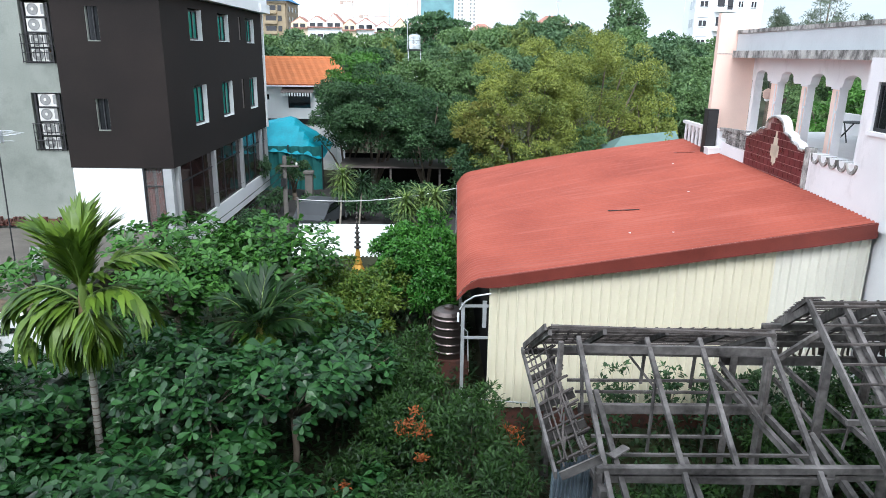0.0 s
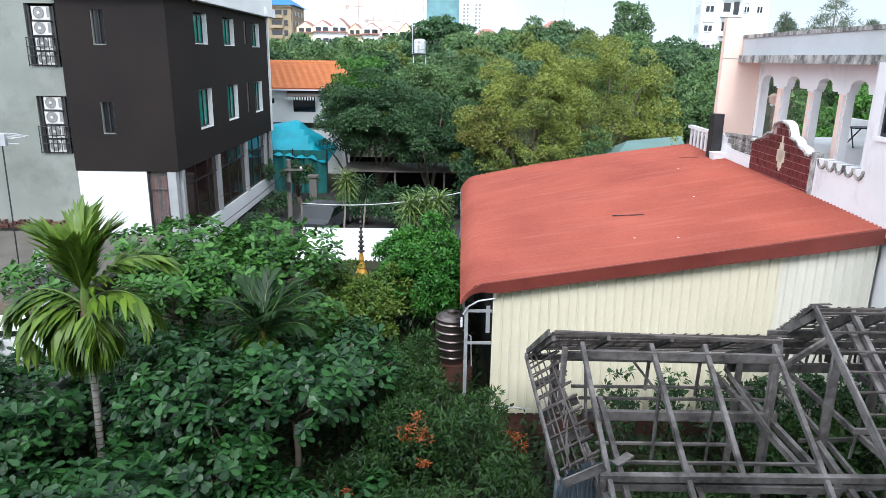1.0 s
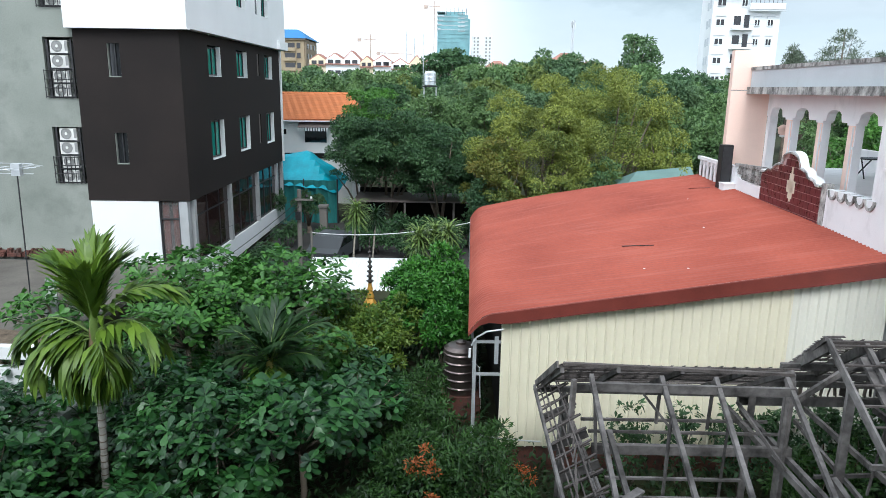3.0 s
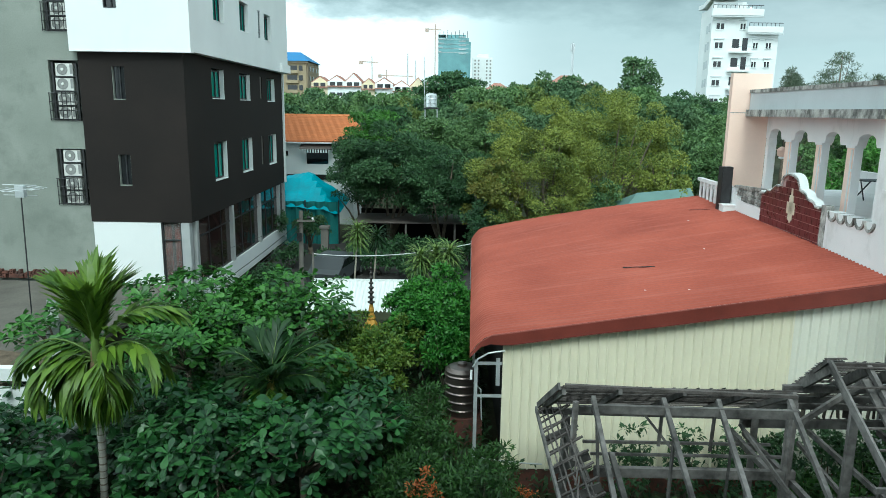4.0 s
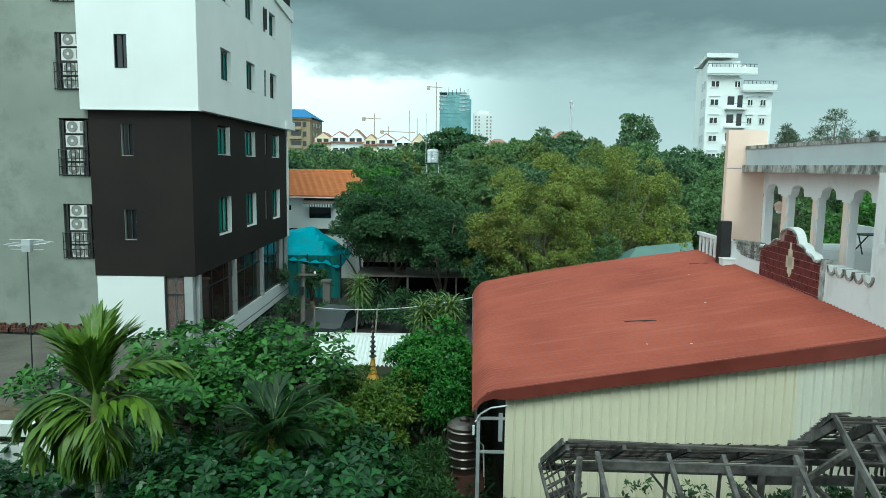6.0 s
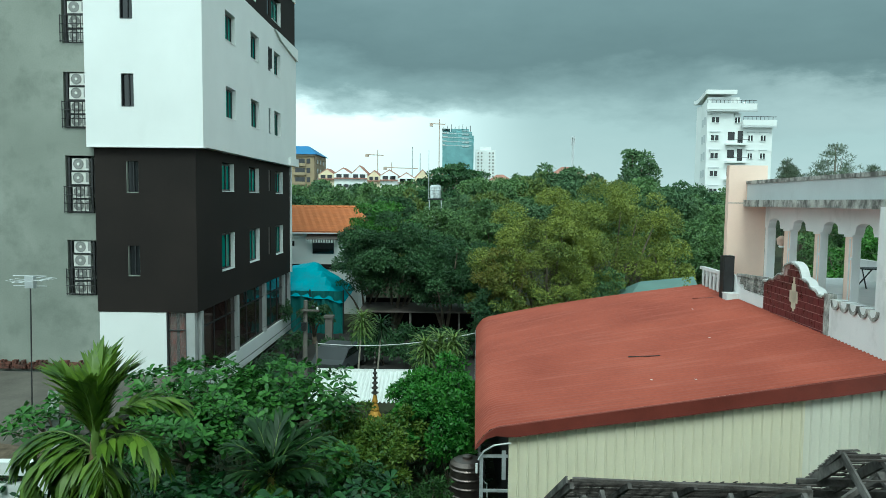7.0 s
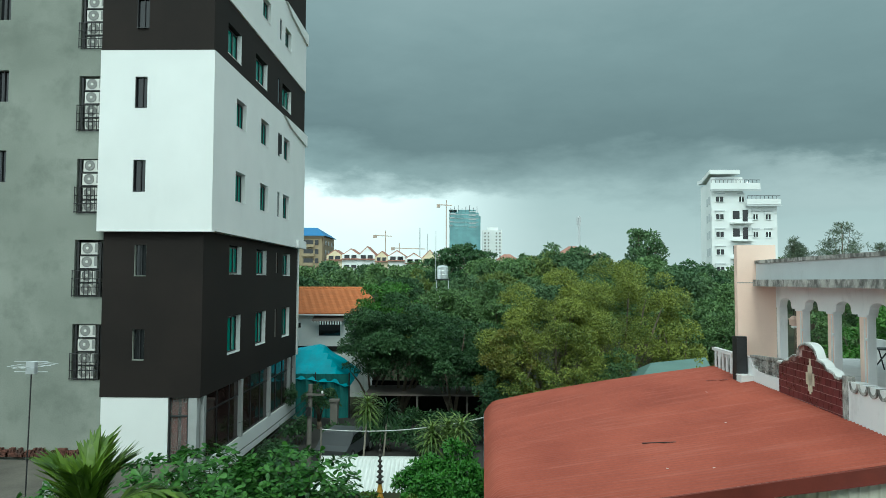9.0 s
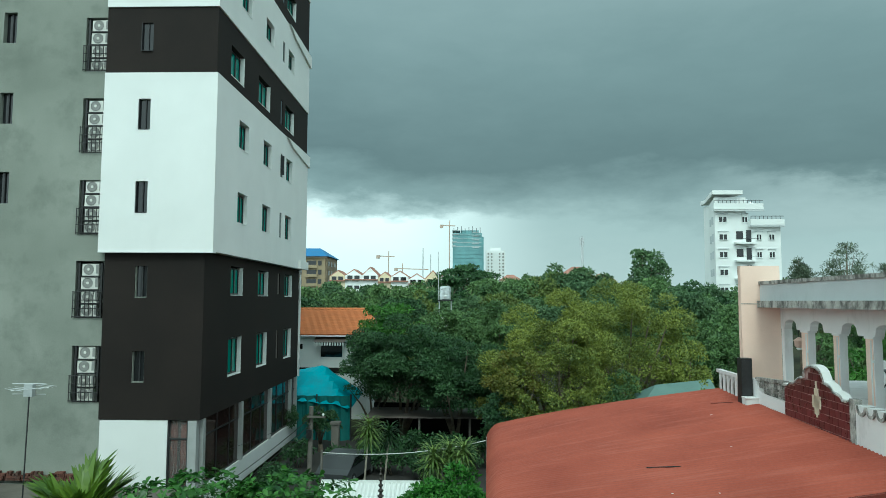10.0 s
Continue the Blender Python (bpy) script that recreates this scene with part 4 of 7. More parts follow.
for j in range(NT + 1):
    t = j / NT
    wob = 0.024 * math.cos(2 * math.pi * j / 7)
    for s in S:
        p = roof_point(s, t)
        amp = 0.5 + 0.9 * max(0.0, s - 0.55)
        v.append((p.x, p.y, p.z + wob * amp))
for j in range(NT):
    for i in range(len(S) - 1):
        k = j * len(S) + i
        f.append((k, k + 1, k + len(S) + 1, k + len(S)))
put("roof", Geo().add(v, f), M["red_roof"], shed, "faded red corrugated sheet roof", True)
# folded edge along the front
v, f = [], []
for i in range(41):
    s = i / 40
    p = roof_point(s, 0)
    h = (0.05 + 0.21 * min(s / 0.085, 1)) + 0.09 * s + 0.008 * math.sin(17 * s)
    for dy, dz in ((-0.01, 0.014), (-0.04, 0.0), (-0.05, -h), (0.02, -h)):
        v.append((p.x, p.y + dy, p.z + dz))
for i in range(40):
    for k in range(3):
        f.append((4 * i + k, 4 * i + k + 1, 4 * i + k + 5, 4 * i + k + 4))
put("edge_trim", Geo().add(v, f), M["red_trim"], shed, "dark red folded roof edge")
put("ridge_strip", Geo().tube([roof_point(1.0, t / 20) + Vector((0.02, 0, 0.0)) for t in range(21)], 0.035, 6), M["offwhite"], shed)
# cream ribbed sheets: each about a metre wide
X0, X1, PITCH = 1.44, 10.15, 0.218


def top_z(x):
    s = (x - 0.62) / 9.5
    s = min(max(s, 0), 1)
    return roof_point(s, 0.012).z - 0.09


xs = X0
n_sheet = 0
while xs < X1 - 0.01:
    xe = min(xs + 5 * PITCH, X1)
    prof = []
    x = xs
    while x < xe - 1e-6:
        for dx, dy in ((0.0, 0.0), (0.07, -0.003), (0.140, 0.0), (0.156, -0.040), (0.170, -0.050), (0.186, -0.040), (0.202, 0.0)):
            if x + dx <= xe:
                prof.append((x + dx, 15.06 + dy - 0.004 * (n_sheet % 2)))
        x += PITCH
    prof.append((xe + 0.012, 15.06 - 0.004 * (n_sheet % 2)))
    v = [(px, py, z if z is not None else top_z(px)) for z in (0.64, 2.2, None) for px, py in prof]
    n = len(prof)
    f = [(i + r * n, i + 1 + r * n, i + 1 + n + r * n, i + n + r * n) for r in (0, 1) for i in range(n - 1)]
    put("sheet", Geo().add(v, f), M["cream" if xs < 7.9 else "cream_pale"], shed, "" if n_sheet else "cream ribbed wall sheet")
    xs = xe
    n_sheet += 1
put("wall_lining", Geo().prism([(X0 + 0.05, 0.66), (X1 - 0.02, 0.66), (X1 - 0.02, top_z(X1) - 0.12), (X0 + 0.05, top_z(X0) - 0.12)], 15.09, 15.14), M["metal_grey"], shed)
put("plinth", Geo().box(1.5, 15.1, -0.1, 10.1, 15.3, 0.62), M["brick"], shed, "low red brick plinth")
put("corner_trim", Geo().box(X0 - 0.05, 15.0, 0.64, X0 + 0.012, 15.12, top_z(X0)), M["cream"], shed)
# steel frame and netting at the open low side
for x, y in ((0.78, 15.05), (0.95, 20.0), (1.1, 25.0), (1.2, 29.8)):
    put("post", Geo().box(x - 0.04, y - 0.04, 0, x + 0.04, y + 0.04, 3.35), M["metal_pale"], shed)
put("rail", Geo().box(0.82, 15.02, 2.45, X0 - 0.06, 15.07, 2.51), M["metal_pale"], shed)
put("rail", Geo().box(0.82, 15.02, 3.25, X0 - 0.06, 15.07, 3.31), M["metal_pale"], shed)
put("brace", Geo().tube([(0.7, 14.95, 3.22), (0.82, 14.95, 3.42), (1.05, 14.95, 3.56), (1.42, 14.95, 3.62)], 0.022, 6), M["metal_pale"], shed)
put("bracket", Geo().box(1.24, 15.0, 2.75, 1.33, 15.08, 3.4), M["metal_pale"], shed)
# near-black walls, the shade inside the shed put into their colour
put("inner_wall", Geo().box(1.6, 15.6, 0, 1.7, 29.0, 3.3), M["near_black"], shed, "near-black wall standing in for the shade inside the shed")
put("inner_wall", Geo().box(1.9, 28.6, 0, 10.4, 28.75, 3.4), M["near_black"], shed)
put("spout", Geo().tube([(0.66, 14.8, 3.2), (0.66, 14.8, 2.98)], 0.028, 8), M["white"], shed)
put("patch", Geo().beam(roof_point(0.455, 0.297) + Vector((0, 0, 0.02)), roof_point(0.54, 0.275) + Vector((0, 0, 0.02)), 0.03, 0.02), M["metal_dark"], shed, "dark slit in the roof sheet")
put("patch", Geo().beam(roof_point(0.86, 0.80) + Vector((0, 0, 0.02)), roof_point(0.93, 0.78) + Vector((0, 0, 0.02)), 0.05, 0.02), M["red_trim"], shed)
for s, t in ((0.46, 0.13), (0.72, 0.36), (0.8, 0.66), (0.56, 0.10)):
    p = roof_point(s, t)
    put("patch", Geo().box(p.x - 0.025, p.y - 0.015, p.z + 0.012, p.x + 0.025, p.y + 0.015, p.z + 0.02), M["offwhite"], shed)

tank = thing("water_tank", pose(0.55, 18.0, 0), "stainless steel water tank on a brick stand beside the shed", "water tank")
part("stand", Geo().box(-0.55, -0.55, 0, 0.55, 0.55, 0.72), M["brick"], tank, "low brick stand")
prof = [(0.10, 2.12), (0.13, 2.10), (0.36, 2.06), (0.47, 1.98)]
for k in range(5):
    z = 1.9 - k * 0.24
    prof += [(0.47, z), (0.495, z - 0.03), (0.495, z - 0.06), (0.47, z - 0.09)]
prof += [(0.47, 0.74), (0.3, 0.73)]
part("body", Geo().lathe(prof[::-1], n=36), M["steel"], tank)
part("lid", Geo().lathe([(0.14, 2.1), (0.14, 2.16), (0.05, 2.19)], n=16), M["steel"], tank)
part("pipe", Geo().tube([(0.3, -0.4, 1.75), (0.5, -0.5, 1.6), (0.55, -0.5, 0.4)], 0.02, 6), M["white"], tank)

# ---- the villa with the arcade, in its own axes: x away from the shed, y into the depth ----
VILLA = pose(10.1, 15.0, 0, 0, 0, -1.85)
villa = thing("villa", VILLA, "pink and white villa with an arcaded terrace", "house")


def vp(name, g, mat, label="", parent=None, smooth=False):
    return part(name, g, M[mat], parent or villa, label, smooth)


AU = 1.20   # front of the arcade
OPEN = [(9.17, 10.16), (7.29, 8.25), (5.32, 6.25), (3.51, 4.47)]
SPRING, RISE, BEAM = 8.16, 0.30, 8.98
# lower storey and terrace floor
vp("wall", Geo().box(0.12, -6, 0, 0.45, 10.4, 5.35), "offwhite")
vp("wall", Geo().box(0.46, 10.1, 0, 7.0, 10.38, 5.9), "offwhite")
vp("floor", Geo().box(0.2, 1.3, 5.92, 7.0, 12.4, 6.12), "offwhite", "pale tiled terrace floor")
# arcade wall with round heads
outline = [(2.9, SPRING)]
for a, b in OPEN[::-1]:
    outline.append((a, SPRING))
    for k in range(1, 12):
        c = math.pi * (1 - k / 12)
        e = 0.01
        mid, half = (a + b) / 2, (b - a) / 2 - e
        outline.append((mid + half * math.cos(c) * (0.92 if k in (1, 11) else 1), SPRING + 0.05 + RISE * math.sin(c) ** 0.8))
    outline.append((b, SPRING))
outline += [(10.44, SPRING), (10.44, BEAM), (2.9, BEAM)]
clean = []
for q in outline:
    if not clean or (abs(q[0] - clean[-1][0]) + abs(q[1] - clean[-1][1])) > 1e-4:
        clean.append(q)
vp("arcade_wall", Geo().prism(clean, AU, AU + 0.26, "x"), "offwhite", "white wall with four round arches")
for i, (a, b) in enumerate(((8.39, 8.86), (6.37, 6.74), (4.55, 4.95))):
    c = vp("column", Geo().box(AU + 0.01, a + 0.05, 6.12, AU + 0.24, b, SPRING), "pink", "pink column with a white side")
    vp("side_face", Geo().box(AU + 0.02, a + 0.01, 6.12, AU + 0.25, a + 0.048, SPRING - 0.002), "offwhite", "", c)
    vp("cap", Geo().box(AU - 0.02, a - 0.03, SPRING - 0.06, AU + 0.28, b + 0.03, SPRING + 0.003), "offwhite", "", c)
    vp("bracket", Geo().box(AU - 0.03, a - 0.02, 7.45, AU + 0.02, a + 0.06, 7.52), "white", "", c)
    vp("pipe", Geo().tube([(AU + 0.0, a + 0.12, 6.12), (AU + 0.0, a + 0.12, SPRING - 0.1)], 0.025, 6), "white", "", c)
c = vp("column", Geo().box(AU + 0.02, 10.2, 6.12, AU + 0.3, 10.43, SPRING), "offwhite")
c = vp("column", Geo().box(AU + 0.02, 2.9, 6.12, AU + 0.3, 3.35, SPRING), "offwhite")
vp("wall", Geo().box(AU + 0.02, 1.3, 6.12, AU + 0.3, 2.9, BEAM), "offwhite")
# tall pink end block
blk = vp("end_block", Geo().box(-0.17, 10.45, 0, 1.22, 10.72, 10.43), "pink", "plain pink painted end block")
vp("groove", Geo().box(-0.174, 10.444, 9.03, 1.0, 10.449, 9.06), "mould", "", blk)
# roof slab with stained drip edge
slab = vp("roof_slab", Geo().box(0.50, -6, BEAM + 0.18, 7.2, 10.44, 9.74), "pale_grey", "flat roof slab with a pale edge")
vp("drip_edge", Geo().box(0.38, -6, BEAM - 0.06, 0.72, 10.43, BEAM + 0.178), "mould", "mould-stained concrete drip edge", slab)
vp("coping", Geo().box(0.46, -6, 9.742, 0.8, 10.44, 9.86), "mould", "dark stained coping", slab)
vp("soffit", Geo().box(0.73, -6, BEAM + 0.002, 7.1, 10.42, BEAM + 0.176), "offwhite", "", slab)
vp("wall", Geo().box(AU + 0.03, -5.9, BEAM - 0.9, AU + 0.31, 1.28, BEAM), "offwhite")
# near room, flush with the parapet
vp("wall", Geo().wall(-6, 1.22, 5.2, BEAM, [(-0.15, 0.8, 7.35, 8.45)], 0.0, 0.28, "x"), "offwhite", "weathered white room wall")
vp("wall", Geo().box(0.29, 1.0, 5.2, AU, 1.22, BEAM), "offwhite")
w = vp("window", Geo().wall(-0.15, 0.8, 7.35, 8.45, [(-0.07, 0.3, 7.43, 8.37), (0.36, 0.73, 7.43, 8.37)], 0.06, 0.14, "x"), "metal_dark", "dark window in the white wall")
vp("pane", Geo().box(0.09, -0.1, 7.4, 0.11, 0.76, 8.4), "glass_dark", "", w)
vp("sill", Geo().box(-0.08, -0.2, 7.26, 0.1, 0.86, 7.345), "offwhite", "", w)
# parapet over the shed roof
vp("parapet", Geo().prism([(1.22, 5.1), (3.3, 5.1), (3.3, 6.5), (3.05, 6.47), (2.9, 6.4), (1.22, 6.4)], 0.0, 0.16, "x"), "offwhite")
sc = []
for k in range(5):
    v0 = 2.95 - k * 0.43
    p = [(v0 + 0.21 * math.cos(a), 6.50 + 0.25 * math.sin(a)) for a in [math.pi + math.pi * i / 12 for i in range(13)]]
    q = [(v0 + 0.15 * math.cos(a), 6.51 + 0.18 * math.sin(a)) for a in [2 * math.pi - math.pi * i / 12 for i in range(13)]]
    ring = vp("scallop", Geo().prism(p + q, -0.05, 0.22, "x"), "mould", "dark-edged half-round cap" if k == 0 else "")
    vp("cap_face", Geo().prism([(v0 + 0.15 * math.cos(a), 6.512 + 0.175 * math.sin(a)) for a in [math.pi + math.pi * i / 12 for i in range(13)]], -0.03, 0.30, "x"), "white", "", ring)
# tiled gable
T0, T1 = 3.55, 7.42


def gable_z(v):
    """Height of the stepped wavy gable at v."""
    d = abs(v - 5.42)
    if d < 0.62:
        return 6.84 + 0.42 * math.sqrt(max(0.0, 1 - (d / 0.62) ** 2.4))
    if d < 1.15:
        return 6.64 + 0.22 * math.sqrt(max(0.0, 1 - ((d - 0.62) / 0.53) ** 2))
    if d < 1.6:
        return 6.54 + 0.12 * math.sqrt(max(0.0, 1 - ((d - 1.15) / 0.45) ** 2))
    return 6.52


crest = [(T0 + (T1 - T0) * i / 48, gable_z(T0 + (T1 - T0) * i / 48)) for i in range(49)]
gab = vp("gable", Geo().prism([(T0, 5.1)] + [(T1, 5.1)] + crest[::-1], 0.0, 0.14, "x"), "mortar", "stepped wavy gable faced with maroon tiles")
v, f = [], []
for i, (a, z) in enumerate(crest):
    v += [(-0.05, a, z + 0.005), (-0.05, a, z + 0.05), (0.19, a, z + 0.06), (0.19, a, z + 0.005)]
for i in range(48):
    for k in range(4):
        f.append((4 * i + k, 4 * i + (k + 1) % 4, 4 * i + 4 + (k + 1) % 4, 4 * i + 4 + k))
vp("coping", Geo().add(v, f), "white", "white wavy coping", gab)
v = []
for i, (a, z) in enumerate(crest):
    v += [(-0.085, a, z - 0.025), (-0.085, a, z + 0.02), (-0.071, a, z + 0.03), (-0.071, a, z - 0.025)]
vp("coping_edge", Geo().add(v, f), "mould", "dark stained lip", gab)
TW, TH = 0.30, 0.215
rows_t = 10
for r in range(rows_t):
    z0 = 5.36 + r * TH
    a = T0 + 0.01 - (0.15 if r % 2 else 0)
    while a < T1 - 0.02:
        b0, b1 = max(a, T0), min(a + TW - 0.02, T1)
        a += TW
        z1 = z0 + TH - 0.018
        top = min(gable_z(b0), gable_z(b1), gable_z((b0 + b1) / 2)) - 0.03
        if b1 - b0 < 0.04 or top - z0 < 0.03:
            continue
        vp("tile", Geo().box(-0.014, b0, z0, 0.0, b1, min(z1, top)), "maroon", "", gab)
cr = Geo()
for a0, a1, z0, z1 in ((5.18, 5.44, 5.92, 6.66), (5.06, 5.56, 6.1, 6.45), (5.26, 5.36, 6.66, 6.86), (5.26, 5.36, 5.84, 5.92)):
    cr.box(-0.026, a0, z0, -0.0145, a1, z1)
vp("cross_motif", cr, "cream_tile", "cream cross-shaped inlay", gab)
vp("end_post", Geo().box(-0.02, 3.28, 5.1, 0.18, 3.54, 6.62), "mould", "", gab)
# openwork parapet at the far end
vp("parapet", Geo().prism([(7.43, 5.1), (10.4, 5.1), (10.4, 6.42), (9.75, 6.40), (9.62, 6.15), (9.2, 6.02), (8.6, 5.98), (7.43, 5.98)], 0.0, 0.14, "x"), "offwhite")
ow = vp("openwork", Geo().prism([(7.43, 6.52), (9.8, 6.42), (9.75, 6.50), (7.43, 6.62)], -0.01, 0.15, "x"), "mould", "stained concrete openwork blocks")
for r in range(3):
    for k in range(8):
        a = 7.46 + k * 0.29 + 0.1 * (r % 2)
        z0 = 6.0 + r * 0.165
        if a + 0.24 > 9.6 - 0.15 * (2 - r) + 0.1:
            continue
        ring = [(a, z0), (a + 0.24, z0), (a + 0.24, z0 + 0.145), (a, z0 + 0.145)]
        g = Geo().wall(a, a + 0.25, z0, z0 + 0.15, [(a + 0.05, a + 0.2, z0 + 0.04, z0 + 0.11)], 0.02, 0.12, "x")
        vp("block", g, "mould", "", ow)
# railing beyond the end block
rail = thing("balustrade", VILLA @ pose(-0.1, 12.4, 5.4), "white and grey concrete balustrade with rounded openings", "balustrade")
for k in range(5):
    part("baluster", Geo().box(-0.05, -1.2 + k * 0.42, 0, 0.07, -1.02 + k * 0.42, 0.92), M["offwhite"], rail)
for k in range(4):
    g = Geo().lathe([(0.16, -0.03), (0.19, 0.0), (0.16, 0.03), (0.13, 0.0), (0.155, -0.03)], n=14)
    g.v = [(0.01 + z, -0.9 + k * 0.42 + x * 0.8, 0.5 + y * 1.6) for x, y, z in g.v]
    part("ring", g, M["mould"], rail)
part("handrail", Geo().box(-0.08, -1.3, 0.92, 0.1, 0.9, 1.04), M["offwhite"], rail)
cab = thing("loudspeaker_box", VILLA @ pose(-0.22, 10.15, 5.46), "tall black cabinet beside the pink wall", "cabinet")
part("body", Geo().box(-0.19, -0.18, 0.0, 0.19, 0.2, 1.66), M["metal_black"], cab)
part("front", Geo().box(-0.16, -0.195, 0.05, 0.16, -0.181, 1.60), M["metal_dark"], cab)
wb = thing("planter_box", VILLA @ pose(-0.12, 9.72, 5.42), "white concrete box with a stained rim", "box")
part("body", Geo().box(-0.3, -0.2, 0, 0.28, 0.24, 0.34), M["white"], wb)
part("rim", Geo().box(-0.32, -0.22, 0.34, 0.3, 0.26, 0.38), M["offwhite"], wb)
lan = thing("wall_lantern", VILLA @ pose(AU + 0.12, 9.3, 7.55), "pale pink wall lantern in the arcade", "lamp")
part("shade", Geo().lathe([(0.06, 0.0), (0.14, 0.05), (0.16, 0.22), (0.19, 0.24), (0.08, 0.33), (0.03, 0.36)], (0, 0, 0), 12), M["pale_pink"], lan, smooth=True)
part("hook", Geo().tube([(0, 0, 0.36), (0, 0.02, 0.6)], 0.012, 6), M["metal_dark"], lan)
part("bowl", Geo().lathe([(0.02, -0.08), (0.09, -0.05), (0.1, 0.0)], (0, 0, 0), 12), M["white"], lan, smooth=True)
# back of the terrace
vp("parapet", Geo().box(5.6, 1.3, 6.12, 5.8, 12.4, 6.90), "offwhite")
vp("column", Geo().box(5.5, 8.9, 6.12, 5.9, 9.3, BEAM), "offwhite")
vp("column", Geo().box(5.5, 5.9, 6.12, 5.9, 6.3, BEAM), "offwhite")
tb = thing("folding_table", VILLA @ pose(4.6, 9.2, 6.12), "dark folding table on the terrace", "table")
part("tabletop", Geo().box(-0.6, -0.35, 0.66, 0.6, 0.35, 0.70), M["metal_dark"], tb)
for sx in (-1, 1):
    part("leg", Geo().beam((sx * 0.5, -0.3, 0), (sx * 0.35, 0.3, 0.66), 0.035, 0.035), M["metal_dark"], tb)
    part("leg", Geo().beam((sx * 0.5, 0.3, 0), (sx * 0.35, -0.3, 0.66), 0.035, 0.035), M["metal_dark"], tb)

# ---- the stripped timber house frame ----
fh = thing("timber_house_frame", pose(4.5, 11, 0), "old grey timber house frame stripped of its roof", "house frame")
RY, RZ = 11.2, 4.30          # low ridge
HY, HZ = 11.2, 4.82          # high ridge
NS, FS = 0.577, 0.60
wr = random.Random(11)


def fb(name, a, b, w, h, label="", mat="timber"):
    j = lambda p: (p[0] + wr.uniform(-0.015, 0.015), p[1] + wr.uniform(-0.015, 0.015), p[2] + wr.uniform(-0.012, 0.012))
    return put(name, Geo().beam(j(a), j(b), w * 0.85, h * 0.85), M["lath" if name in ("batten", "lath", "ridge_beam") else mat], fh, label)


near = lambda y: RZ - (RY - y) * NS
far = lambda y: RZ - (y - RY) * FS
fb("ridge_beam", (2.15, RY + 0.1, RZ + 0.01), (6.1, RY - 0.05, RZ - 0.06), 0.08, 0.06, "weathered ridge beam")
fb("purlin", (2.55, RY - 0.3, RZ - 0.22), (6.0, RY - 0.35, RZ - 0.24), 0.09, 0.17)
for x, ye in ((2.6, 8.35), (3.78, 8.2), (4.72, 8.9), (5.93, 8.55)):
    fb("rafter", (x, RY - 0.15, near(RY - 0.15) + 0.0), (x + (0.06 if x < 4 else -0.08), ye, near(ye) + 0.0), 0.085, 0.10, "grey squared rafter")
fb("rafter", (2.72, 10.2, near(10.2) - 0.1), (2.95, 8.1, near(8.1) - 0.12), 0.10, 0.08)
fb("rafter", (6.05, 9.6, 3.2), (6.55, 7.9, 2.2), 0.12, 0.12)
fb("rafter", (3.9, 9.2, 3.02), (4.1, 7.6, 2.2), 0.11, 0.10)
for x in (2.1, 3.1, 4.2, 5.3, 6.1):
    fb("rafter", (x, RY, RZ - 0.05), (x, 13.25, far(13.25) - 0.05), 0.08, 0.11)
for k in range(7):
    y = RY + 0.18 + k * 0.30
    fb("batten", (2.05, y, far(y) + 0.05), (6.3, y, far(y) + 0.04), 0.045, 0.03)
for k in range(7):
    y = RY + 0.32 + k * 0.29
    fb("batten", (2.05, y, far(y) + 0.05), (6.3, y + wr.uniform(-0.04, 0.04), far(y) + 0.04), 0.035, 0.03)
for k in range(76):
    x = 2.12 + k * 0.054
    y = RY + 0.12 + 0.34 * (k % 4)
    fb("lath", (x, y, far(y) + 0.075), (x, y + 0.62, far(y + 0.62) + 0.075), 0.04, 0.012)
fb("barge_board", (2.04, RY - 0.02, RZ + 0.05), (1.97, 13.3, 3.05), 0.04, 0.14)
fb("purlin", (2.0, 13.2, 2.98), (6.6, 13.2, 2.92), 0.10, 0.14)
fb("purlin", (2.6, 12.3, 3.42), (6.6, 12.3, 3.38), 0.10, 0.16)
# tie beams, lower beams and purlins
fb("tie_beam", (2.7, RY, 2.78), (6.25, RY, 2.74), 0.12, 0.20, "heavy weathered tie beam")
fb("lower_beam", (2.5, 8.95, 2.86), (6.1, 8.9, 2.84), 0.14, 0.13, "heavy weathered lower beam")
fb("lower_beam", (2.5, 8.92, 3.0), (6.9, 8.95, 2.99), 0.13, 0.12)
fb("lower_beam", (6.1, 8.95, 2.86), (8.6, 9.1, 2.90), 0.14, 0.13)
fb("purlin", (2.75, 10.35, 2.70), (5.0, 10.35, 2.70), 0.06, 0.05)
fb("purlin", (2.75, 9.55, 2.84), (6.2, 9.55, 2.84), 0.06, 0.05)
fb("purlin", (2.8, 12.6, 2.62), (6.5, 12.6, 2.60), 0.06, 0.06)
fb("purlin", (2.8, 11.9, 2.72), (6.5, 11.9, 2.70), 0.05, 0.06)
fb("tie_beam", (2.58, 8.7, 2.72), (2.5, 13.2, 2.72), 0.12, 0.16)
fb("tie_beam", (5.95, 9.3, 2.66), (5.9, 13.1, 2.66), 0.10, 0.14)
fb("tie_beam", (6.22, 9.3, 2.62), (6.2, 13.1, 2.62), 0.10, 0.14)
fb("tie_beam", (7.5, 9.0, 2.66), (7.5, 13.1, 2.66), 0.08, 0.12)
fb("tie_beam", (7.0, 9.2, 2.30), (7.3, 13.1, 2.40), 0.07, 0.1)
fb("tie_beam", (8.9, 9.0, 2.66), (8.9, 13.1, 2.66), 0.10, 0.14)
fb("plank", (2.75, 9.1, 3.09), (3.05, 9.35, 3.1), 0.16, 0.035)
